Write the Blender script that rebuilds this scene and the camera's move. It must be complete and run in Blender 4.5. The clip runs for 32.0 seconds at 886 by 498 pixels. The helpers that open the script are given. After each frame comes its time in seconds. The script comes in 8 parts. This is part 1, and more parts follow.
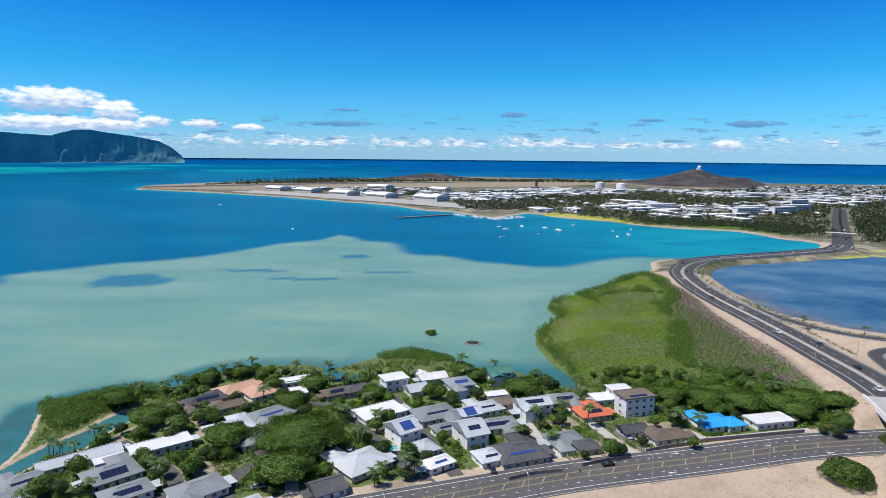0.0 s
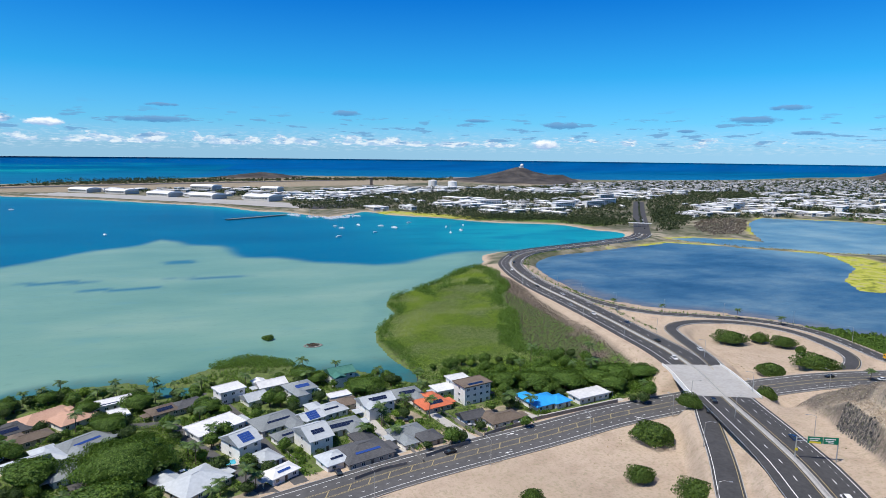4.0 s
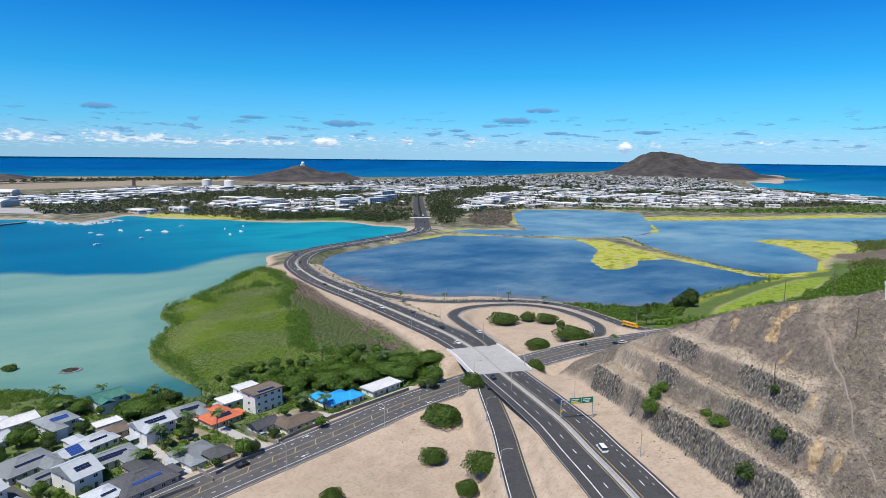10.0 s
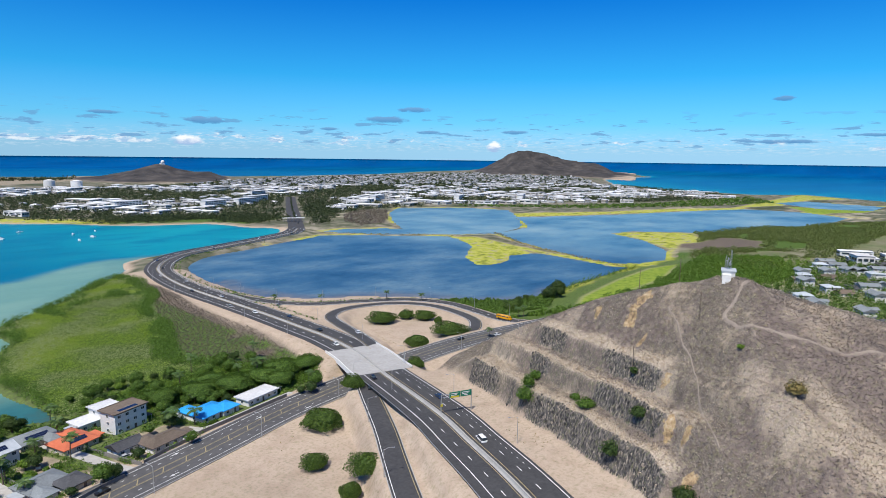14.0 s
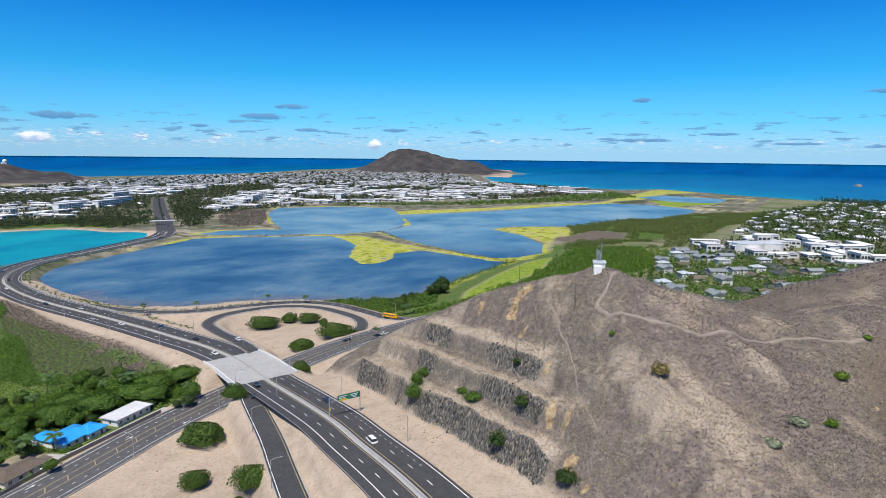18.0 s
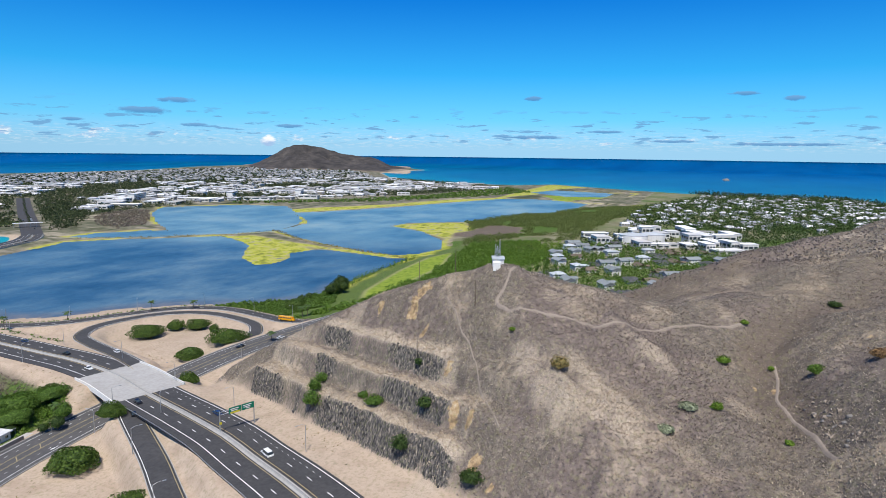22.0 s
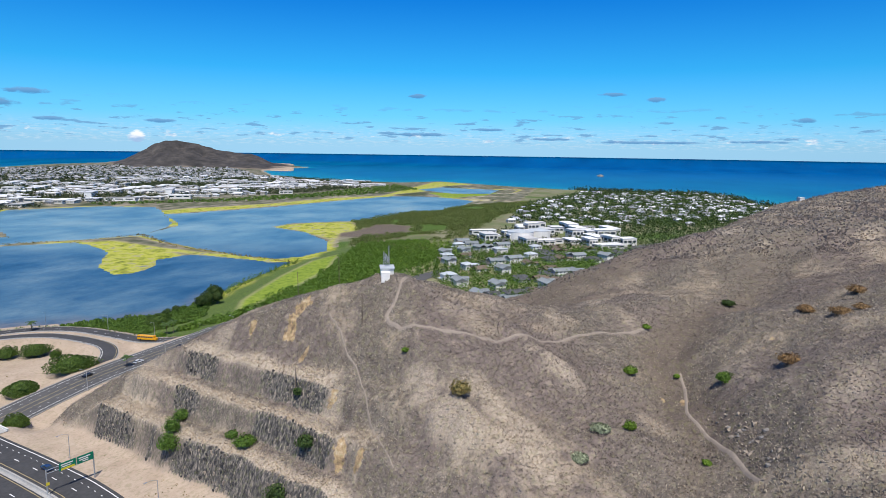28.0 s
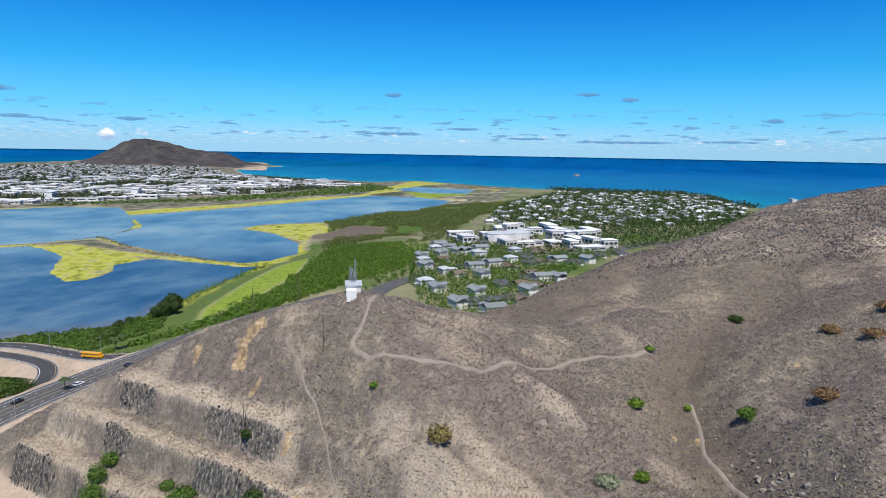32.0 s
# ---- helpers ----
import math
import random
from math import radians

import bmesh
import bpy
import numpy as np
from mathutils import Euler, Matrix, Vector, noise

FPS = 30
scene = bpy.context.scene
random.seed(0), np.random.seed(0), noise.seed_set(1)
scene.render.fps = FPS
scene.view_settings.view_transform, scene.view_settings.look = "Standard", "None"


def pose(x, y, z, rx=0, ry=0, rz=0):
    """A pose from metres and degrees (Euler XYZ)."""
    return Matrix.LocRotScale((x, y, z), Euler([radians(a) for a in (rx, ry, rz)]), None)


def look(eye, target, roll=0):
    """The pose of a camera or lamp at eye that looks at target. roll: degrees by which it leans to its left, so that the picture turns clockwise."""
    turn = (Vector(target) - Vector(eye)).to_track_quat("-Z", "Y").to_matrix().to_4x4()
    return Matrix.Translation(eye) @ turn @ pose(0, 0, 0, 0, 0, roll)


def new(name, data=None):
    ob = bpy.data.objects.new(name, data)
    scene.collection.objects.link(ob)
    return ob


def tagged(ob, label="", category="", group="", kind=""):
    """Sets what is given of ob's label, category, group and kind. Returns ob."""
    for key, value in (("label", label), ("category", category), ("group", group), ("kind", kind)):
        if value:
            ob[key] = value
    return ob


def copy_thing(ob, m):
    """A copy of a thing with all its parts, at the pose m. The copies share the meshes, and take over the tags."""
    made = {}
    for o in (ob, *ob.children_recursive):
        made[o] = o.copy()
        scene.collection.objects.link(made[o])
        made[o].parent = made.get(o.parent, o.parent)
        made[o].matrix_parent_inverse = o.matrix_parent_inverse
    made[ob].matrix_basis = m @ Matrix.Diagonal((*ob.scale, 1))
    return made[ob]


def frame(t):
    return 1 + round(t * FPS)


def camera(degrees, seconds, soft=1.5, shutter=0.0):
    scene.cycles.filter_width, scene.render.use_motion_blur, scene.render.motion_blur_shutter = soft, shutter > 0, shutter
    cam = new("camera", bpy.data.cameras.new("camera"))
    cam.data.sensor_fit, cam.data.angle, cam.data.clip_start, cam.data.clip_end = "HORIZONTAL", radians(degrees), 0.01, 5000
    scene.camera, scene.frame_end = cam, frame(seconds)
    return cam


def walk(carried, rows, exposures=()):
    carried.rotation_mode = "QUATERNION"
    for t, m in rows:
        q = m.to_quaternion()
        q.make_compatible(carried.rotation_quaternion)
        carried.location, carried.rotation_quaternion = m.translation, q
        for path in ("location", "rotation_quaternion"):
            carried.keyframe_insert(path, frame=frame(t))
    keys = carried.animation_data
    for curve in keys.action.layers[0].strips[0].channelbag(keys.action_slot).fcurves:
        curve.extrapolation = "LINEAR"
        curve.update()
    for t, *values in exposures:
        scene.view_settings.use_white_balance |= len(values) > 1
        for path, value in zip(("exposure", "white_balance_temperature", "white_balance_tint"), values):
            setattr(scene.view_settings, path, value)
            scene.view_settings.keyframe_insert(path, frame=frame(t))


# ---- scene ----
cam = camera(71.36, 32.0, soft=0.7)
PATH = [
    (0, pose(-0.00, 0.00, 113.91, 81.419, -0.518, 0.078)),
    (1, pose(0.00, 0.01, 113.91, 81.414, -0.620, -3.845)),
    (2, pose(-0.00, 0.01, 113.90, 81.420, -0.661, -7.719)),
    (3, pose(0.00, 0.03, 113.90, 81.448, -0.656, -11.409)),
    (3.5, pose(-0.00, 0.04, 113.89, 81.441, -0.629, -13.236)),
    (5.5, pose(0.00, -0.04, 113.92, 81.444, -0.598, -21.049)),
    (6, pose(0.02, -0.04, 113.92, 81.440, -0.540, -23.147)),
    (7, pose(0.04, -0.02, 113.92, 81.431, -0.556, -26.710)),
    (8, pose(0.03, 0.01, 113.91, 81.420, -0.582, -29.753)),
    (9, pose(-0.03, 0.03, 113.84, 81.429, -0.563, -32.534)),
    (10, pose(-0.08, 0.06, 113.76, 81.440, -0.599, -35.004)),
    (11, pose(-0.06, 0.13, 113.78, 81.472, -0.662, -37.669)),
    (12, pose(-0.04, 0.23, 113.86, 81.477, -0.653, -40.528)),
    (13, pose(-0.00, 0.32, 113.91, 81.445, -0.669, -43.373)),
    (14, pose(0.01, 0.39, 113.92, 81.442, -0.698, -46.557)),
    (14.5, pose(0.01, 0.42, 113.92, 81.441, -0.672, -48.142)),
    (16.5, pose(-0.05, 0.59, 114.07, 81.421, -0.628, -53.681)),
    (17, pose(0.01, 0.68, 114.17, 81.402, -0.669, -54.919)),
    (18, pose(0.22, 0.89, 114.40, 81.376, -0.614, -57.451)),
    (19, pose(0.70, 1.13, 114.54, 81.302, -0.656, -60.033)),
    (20, pose(1.74, 1.49, 114.50, 81.237, -0.643, -62.465)),
    (21, pose(3.50, 2.15, 114.32, 81.139, -0.649, -64.707)),
    (22, pose(5.96, 3.25, 114.15, 81.147, -0.691, -66.799)),
    (23, pose(9.06, 4.60, 114.09, 81.138, -0.775, -68.580)),
    (24, pose(12.61, 5.98, 114.11, 81.138, -0.712, -70.279)),
    (25, pose(16.43, 7.34, 114.12, 81.112, -0.689, -72.268)),
    (25.5, pose(18.44, 8.00, 114.10, 81.111, -0.697, -73.361)),
    (27.5, pose(27.24, 10.46, 113.90, 81.061, -0.762, -76.867)),
    (28, pose(29.92, 11.10, 113.85, 81.010, -0.823, -77.249)),
    (29, pose(35.82, 12.42, 113.75, 80.987, -0.944, -77.877)),
    (30, pose(42.32, 13.72, 113.66, 81.001, -0.980, -78.370)),
    (31, pose(49.13, 15.12, 113.58, 80.982, -0.985, -78.860)),
    (32, pose(56.08, 16.65, 113.46, 80.975, -0.966, -79.418)),
]
walk(cam, PATH, exposures=[(0, 0.1), (32, 0.1)])

# ---------------------------------------------------------------- light
SUN_EL, SUN_AZ = radians(60), radians(252)   # azimuth clockwise from +y
world = bpy.data.worlds.new("sky")
scene.world = world
world.use_nodes = True
wn, wl = world.node_tree.nodes, world.node_tree.links
wn.clear()
w_out = wn.new("ShaderNodeOutputWorld")
w_bg = wn.new("ShaderNodeBackground")
w_sky = wn.new("ShaderNodeTexSky")
w_sky.sky_type = "NISHITA"
w_sky.sun_disc = False
w_sky.sun_elevation, w_sky.sun_rotation = SUN_EL, SUN_AZ
w_sky.air_density, w_sky.dust_density, w_sky.ozone_density = 1.0, 0.3, 3.0
w_bg.inputs["Strength"].default_value = 0.108


def w_math(op, a, b=0.0, clamp=False):
    m = wn.new("ShaderNodeMath")
    m.operation, m.use_clamp = op, clamp
    for s, v in zip(m.inputs, (a, b)):
        if isinstance(v, (int, float)):
            s.default_value = v
        else:
            wl.new(v, s)
    return m.outputs[0]


def w_mix(fac, a, b, mode="MIX"):
    m = wn.new("ShaderNodeMix")
    m.data_type, m.blend_type = "RGBA", mode
    for s, v in ((m.inputs[0], fac), (m.inputs[6], a), (m.inputs[7], b)):
        if isinstance(v, tuple):
            s.default_value = (*v, 1)
        elif isinstance(v, (int, float)):
            s.default_value = v
        else:
            wl.new(v, s)
    return m.outputs[2]


def w_step(x, lo, hi):
    m = wn.new("ShaderNodeMapRange")
    m.interpolation_type = "SMOOTHSTEP"
    m.inputs[1].default_value, m.inputs[2].default_value = lo, hi
    wl.new(x, m.inputs[0])
    return m.outputs[0]


def w_noise(vec, scale, detail=6.0, rough=0.6):
    t = wn.new("ShaderNodeTexNoise")
    t.inputs["Scale"].default_value, t.inputs["Detail"].default_value, t.inputs["Roughness"].default_value = scale, detail, rough
    wl.new(vec, t.inputs["Vector"])
    return t.outputs["Fac"]


w_tc = wn.new("ShaderNodeTexCoord")
w_sep = wn.new("ShaderNodeSeparateXYZ")
wl.new(w_tc.outputs["Generated"], w_sep.inputs[0])
w_up = wn.new("ShaderNodeCombineXYZ")
wl.new(w_sep.outputs[0], w_up.inputs[0])
wl.new(w_sep.outputs[1], w_up.inputs[1])
wl.new(w_math("MAXIMUM", w_sep.outputs[2], 0.012), w_up.inputs[2])
wl.new(w_up.outputs[0], w_sky.inputs[0])
w_el = w_math("MULTIPLY", w_math("ARCSINE", w_sep.outputs[2]), 57.2958)
w_az = w_math("MULTIPLY", w_math("ARCTAN2", w_sep.outputs[0], w_sep.outputs[1]), 57.2958)
# the blue of clear trade-wind air, paler towards the horizon
w_tint = wn.new("ShaderNodeValToRGB")
TINTS = [(0.0, (0.44, 0.82, 1.45)), (0.015, (0.26, 0.82, 1.34)), (0.08, (0.10, 0.74, 1.22)), (0.27, (0.02, 0.52, 1.18)), (0.62, (0.02, 0.44, 1.11)), (1.0, (0.45, 0.65, 1.0))]
while len(w_tint.color_ramp.elements) < len(TINTS):
    w_tint.color_ramp.elements.new(0.5)
for e, (p, c) in zip(w_tint.color_ramp.elements, TINTS):
    e.position, e.color = p, (*c, 1)
wl.new(w_step(w_el, 0.0, 40.0), w_tint.inputs[0])
w_col = w_mix(1.0, w_sky.outputs[0], w_tint.outputs[0], "MULTIPLY")
# clouds: a low bank of small cumulus, and single flat grey ones
w_flat = wn.new("ShaderNodeCombineXYZ")
wl.new(w_az, w_flat.inputs[0])
wl.new(w_math("MULTIPLY", w_el, 2.6), w_flat.inputs[1])
n_big, n_mid = w_noise(w_flat.outputs[0], 0.33, 7, 0.62), w_noise(w_flat.outputs[0], 1.1, 5, 0.6)
bank = w_math("MULTIPLY", w_step(w_el, 0.35, 1.0), w_step(w_el, 2.9, 1.2))
thick = w_math("ADD", 0.06, w_math("MULTIPLY", w_math("MULTIPLY", w_step(w_az, 42.0, 6.0), w_step(w_az, -40.0, -8.0)), 0.11))
bank_m = w_step(w_math("ADD", w_math("SUBTRACT", n_big, 0.612), w_math("ADD", thick, w_math("MULTIPLY", w_math("SUBTRACT", bank, 1.0), 0.5))), 0.0, 0.07)
bank_c = w_mix(w_step(n_mid, 0.42, 0.58), (3.4, 5.1, 7.3), (7.6, 8.2, 8.7))
w_col = w_mix(w_math("MULTIPLY", bank_m, 0.85), w_col, bank_c)
w_wide = wn.new("ShaderNodeCombineXYZ")
wl.new(w_az, w_wide.inputs[0])
wl.new(w_math("MULTIPLY", w_el, 5.5), w_wide.inputs[1])
n_wisp = w_noise(w_wide.outputs[0], 0.42, 4, 0.55)
n_veil = w_noise(w_wide.outputs[0], 1.3, 6, 0.65)
veil = w_math("MULTIPLY", w_step(n_veil, 0.47, 0.66), w_math("MULTIPLY", w_step(w_el, 0.15, 0.7), w_step(w_el, 2.6, 1.0)))
w_col = w_mix(w_math("MULTIPLY", veil, 0.5), w_col, (5.6, 7.0, 8.2))
wisp = w_math("MULTIPLY", w_step(n_wisp, 0.57, 0.64), w_math("MULTIPLY", w_step(w_el, 0.6, 1.2), w_step(w_el, 4.6, 2.4)))
w_col = w_mix(w_math("MULTIPLY", wisp, 0.75), w_col, (1.3, 3.0, 5.4))
CLOUDS = [(-31.7, 4.0, 4.0, 1.1, 1), (-27.5, 3.3, 1.9, 1.0, 1), (-32.2, 2.2, 5.8, 0.7, 1), (-24.7, 2.6, 1.4, 0.5, 1), (-28.2, 2.2, 3.2, 0.5, 1), (6.3, 3.7, 1.4, 0.3, 0),
          (18.2, 3.2, 1.5, 0.16, 0), (25.8, 2.8, 1.8, 0.35, 0), (-9.0, 4.0, 1.4, 0.17, 0), (-21.0, 2.5, 1.8, 0.4, 1), (-9.5, 2.8, 3.2, 0.3, 0),
          (-17.3, 2.3, 1.5, 0.35, 1), (24.3, 1.1, 1.4, 0.45, 1), (41.3, 3.2, 2.2, 0.3, 0), (43.9, 4.1, 1.6, 0.25, 0), (51.2, 0.9, 0.7, 0.5, 1)]
CLOUDS += [(53.0, 2.2, 1.3, 0.18, 0), (74.9, 4.9, 0.9, 0.25, 0), (45.2, 2.1, 1.2, 0.18, 0), (92.2, 5.1, 1.3, 0.18, 0), (95.8, 4.6, 0.8, 0.25, 0), (107.1, 2.8, 0.8, 0.25, 0),
           (95.3, 1.0, 5.0, 0.13, 0), (104.0, 1.1, 2.5, 0.12, 0), (87.0, 1.2, 2.2, 0.12, 0), (81.2, 2.0, 1.6, 0.14, 0), (75.1, 1.5, 3.2, 0.18, 0), (36.3, 2.3, 0.9, 0.16, 0)]
w_warp = w_math("MULTIPLY", w_math("SUBTRACT", n_mid, 0.5), 2.6)
for c_az, c_el, c_w, c_h, white in CLOUDS:
    du = w_math("MULTIPLY", w_math("SUBTRACT", w_az, c_az), 1.0 / c_w)
    dv = w_math("MULTIPLY", w_math("SUBTRACT", w_el, c_el), 1.0 / c_h)
    q = w_math("ADD", w_math("ADD", w_math("MULTIPLY", du, du), w_math("MULTIPLY", dv, dv)), w_warp)
    lit = w_mix(w_step(w_math("ADD", dv, w_math("MULTIPLY", w_warp, -0.8)), -0.6, 0.5), (3.2, 4.6, 7.0), (9.0, 9.2, 9.4)) if white else w_mix(w_step(dv, -1.0, 1.0), (0.7, 2.3, 4.7), (1.6, 3.3, 5.8))
    w_col = w_mix(w_math("MULTIPLY", w_step(q, 1.15, 0.25), 0.92 if white else 0.85), w_col, lit)
wl.new(w_col, w_bg.inputs["Color"])
wl.new(w_bg.outputs[0], w_out.inputs["Surface"])

sun = new("sun", bpy.data.lights.new("sun", "SUN"))
sun.data.energy, sun.data.angle, sun.data.color = 5.0, radians(0.53), (1.0, 0.95, 0.87)
sd = Vector((math.sin(SUN_AZ) * math.cos(SUN_EL), math.cos(SUN_AZ) * math.cos(SUN_EL), math.sin(SUN_EL)))
sun.matrix_world = look(sd * 500, (0, 0, 0))

# ---------------------------------------------------------------- numbers of the place
EYE = np.array([0.0, 0.0, 114.0])


def far_fold(p):
    """Draws what lies beyond 3 km closer along its line of sight, and bends the earth."""
    p = np.array(p, dtype=float)
    r = np.hypot(p[..., 0], p[..., 1])
    p[..., 2] -= r * r / 1.48e7
    rr = np.where(r < 3000, r, 3000 + 1750 * (1 - np.exp(-(np.maximum(r, 3000) - 3000) / 1750)))
    k = (rr / np.maximum(r, 1e-6))[..., None]
    return EYE + (p - EYE) * k


_rs = np.random.RandomState(7)
_perm = _rs.rand(256, 256)


def vnoise(x, y):
    xi, yi = np.floor(x).astype(int), np.floor(y).astype(int)
    fx, fy = x - xi, y - yi
    fx, fy = fx * fx * (3 - 2 * fx), fy * fy * (3 - 2 * fy)
    g = lambda a, b: _perm[a % 256, b % 256]
    return (g(xi, yi) * (1 - fx) + g(xi + 1, yi) * fx) * (1 - fy) + (g(xi, yi + 1) * (1 - fx) + g(xi + 1, yi + 1) * fx) * fy


def fbm(x, y, size, octaves=4):
    s, a, t = 0, 0.5, 0
    for k in range(octaves):
        s = s + a * vnoise(x / size + 17.3 * k, y / size + 5.1 * k)
        t += a
        a, size = a / 2, size / 2.03
    return s / t - 0.5


def spline(pts, step=6.0, closed=False):
    """Catmull-Rom through the points, about every step metres."""
    p = np.array(pts, dtype=float)
    n = len(p)
    out = []
    for i in range(n if closed else n - 1):
        if closed:
            a, b, c, d = p[(i - 1) % n], p[i], p[(i + 1) % n], p[(i + 2) % n]
        else:
            b, c = p[i], p[i + 1]
            a = p[i - 1] if i > 0 else 2 * b - c
            d = p[i + 2] if i + 2 < n else 2 * c - b
        m = max(1, int(np.linalg.norm((c - b)[:2]) / step))
        for k in range(m):
            t = k / m
            out.append(0.5 * (2 * b + (c - a) * t + (2 * a - 5 * b + 4 * c - d) * t * t + (3 * b - a - 3 * c + d) * t ** 3))
    if not closed:
        out.append(p[-1])
    return np.array(out)


def poly_sd(x, y, poly):
    """Signed distance to a closed outline, positive inside."""
    best = np.full(x.shape, 1e18)
    inside = np.zeros(x.shape, bool)
    q = np.asarray(poly, dtype=float)
    for a, b in zip(q, np.roll(q, -1, 0)):
        dx, dy = b[0] - a[0], b[1] - a[1]
        t = np.clip(((x - a[0]) * dx + (y - a[1]) * dy) / (dx * dx + dy * dy + 1e-9), 0, 1)
        best = np.minimum(best, (x - a[0] - t * dx) ** 2 + (y - a[1] - t * dy) ** 2)
        if dy != 0:
            cr = ((a[1] > y) != (b[1] > y)) & (x < (y - a[1]) * dx / dy + a[0])
            inside ^= cr
    return np.where(inside, 1, -1) * np.sqrt(best)


def poly_near(x, y, q, margin=60.0):
    """Signed distance, worked out only round the outline."""
    q = np.array(q, float)
    m = (x > q[:, 0].min() - margin) & (x < q[:, 0].max() + margin) & (y > q[:, 1].min() - margin) & (y < q[:, 1].max() + margin)
    out = np.full(x.shape, -999.0)
    out[m] = poly_sd(x[m], y[m], q)
    return out


def line_near(x, y, pts):
    """Distance to a line of (x, y, z) points, its height there, and the side (right is positive)."""
    best = np.full(x.shape, 1e18)
    z, side = np.zeros(x.shape), np.zeros(x.shape)
    for a, b in zip(pts[:-1], pts[1:]):
        dx, dy = b[0] - a[0], b[1] - a[1]
        t = np.clip(((x - a[0]) * dx + (y - a[1]) * dy) / (dx * dx + dy * dy + 1e-9), 0, 1)
        ex, ey = x - a[0] - t * dx, y - a[1] - t * dy
        d2 = ex * ex + ey * ey
        m = d2 < best
        best = np.where(m, d2, best)
        z = np.where(m, a[2] + t * (b[2] - a[2]), z)
        side = np.where(m, np.sign(ex * dy - ey * dx), side)
    return np.sqrt(best), z, side


def smooth(a, b, v):
    t = np.clip((v - a) / (b - a), 0, 1)
    return t * t * (3 - 2 * t)


# outlines, in metres
COAST = [(-160, 195), (-163, 223), (-175, 252), (-180, 264), (-169, 278), (-152, 287), (-136, 285), (-126, 301), (-115, 316),
         (-102, 322), (-75, 326), (-58, 317), (-45, 331), (-30, 344), (-13, 355), (6, 333), (15, 322), (36, 320), (47, 309),
         (58, 298), (69, 290), (67, 309), (61, 334), (58, 363), (60, 388), (69, 407), (82, 431), (79, 454), (86, 478),
         (106, 499), (138, 533), (174, 581), (203, 611), (216, 628), (228, 668), (258, 693), (294, 697), (346, 722), (430, 754)]
COAST += [(471, 770), (509, 806), (512, 844), (486, 884), (466, 962), (383, 1002), (340, 1039), (291, 1108), (216, 1174),
          (179, 1252), (144, 1215), (87, 1160), (18, 1261), (-41, 1295), (-123, 1420), (-259, 1528), (-436, 1674), (-632, 1797),
          (-846, 1910), (-972, 1953), (-1058, 2200), (-976, 2351), (-886, 2524), (-582, 2835), (-409, 3097), (48, 3500),
          (642, 3284), (1050, 2950), (1500, 2900), (1900, 2850), (2500, 2900)]
COAST += [(3300, 3300), (4300, 3500), (4700, 2900), (4450, 2300), (3760, 1740), (3300, 1800), (3000, 1650), (2551, 1362), (2200, 900), (2180, 656), (2329, 538),
          (2199, 365), (2061, 193), (1995, 64), (1958, -104), (1934, -338), (1817, -388), (1630, -397), (1490, -430),
          (1300, -900), (1200, -2000), (-2500, -2000), (-2500, 0), (-600, 60), (-300, 120), (-200, 160)]
POND_1 = [(269, 614), (308, 655), (363, 672), (449, 700), (512, 722), (555, 692), (600, 647), (640, 599), (631, 565), (594, 513),
          (523, 459), (493, 418), (511, 408), (547, 413), (570, 432), (610, 418), (604, 374), (591, 318), (601, 297), (521, 294),
          (468, 288), (413, 280), (379, 285), (364, 309), (356, 330), (341, 358), (311, 386), (274, 414), (257, 439), (248, 473),
          (249, 523), (256, 570)]
POND_2 = [(924, 1002), (973, 963), (1042, 913), (1065, 815), (938, 699), (838, 611), (721, 572), (678, 600), (634, 646), (594, 674),
          (556, 731), (547, 765), (591, 766), (642, 731), (655, 704), (702, 771), (800, 900)]
POND_3 = [(727, 575), (822, 587), (919, 673), (954, 710), (1069, 640), (1207, 593), (1378, 535), (1524, 470), (1535, 350),
          (1472, 273), (1427, 135), (1329, 222), (1212, 277), (1076, 333), (966, 375), (933, 419), (904, 453), (857, 457),
          (815, 383), (736, 316), (675, 293), (632, 303), (616, 319), (622, 365), (656, 450)]
CHANNELS = [[(-160, 205), (-154, 228), (-147, 240), (-146, 248), (-143, 257), (-137, 263), (-134, 251), (-137, 244), (-139, 226), (-148, 219), (-152, 205)],
            [(-64, 330), (-59, 318), (-51, 311), (-41, 311), (-42, 302), (-52, 301), (-62, 311)]]
YARDS = [[(-98, 201), (-85, 209), (-74, 194), (-83, 187)], [(-131, 232), (-126, 242), (-117, 232), (-120, 221)], [(-100, 236), (-95, 241), (-90, 230), (-95, 227)], [(78, 240), (96, 246), (104, 232), (92, 220), (78, 222)], [(22, 262), (31, 266), (33, 256), (25, 253)],
         [(44, 246), (54, 250), (58, 240), (48, 234)], [(-24, 192), (-10, 197), (-8, 190), (-20, 184)]]
POND_4 = [(1967, 448), (1924, 337), (1901, 195), (1711, 207), (1689, 359), (1818, 490)]
REEF = [(-900, 300), (-426, 487), (-414, 567), (-381, 597), (-345, 635), (-299, 666), (-255, 717), (-214, 786), (-165, 833),
        (-151, 889), (-126, 859), (-110, 825), (-63, 806), (-36, 713), (0, 707), (41, 666), (71, 654), (99, 638), (129, 639),
        (166, 673), (227, 707), (300, 640), (200, 200), (-200, 100), (-900, 50)]
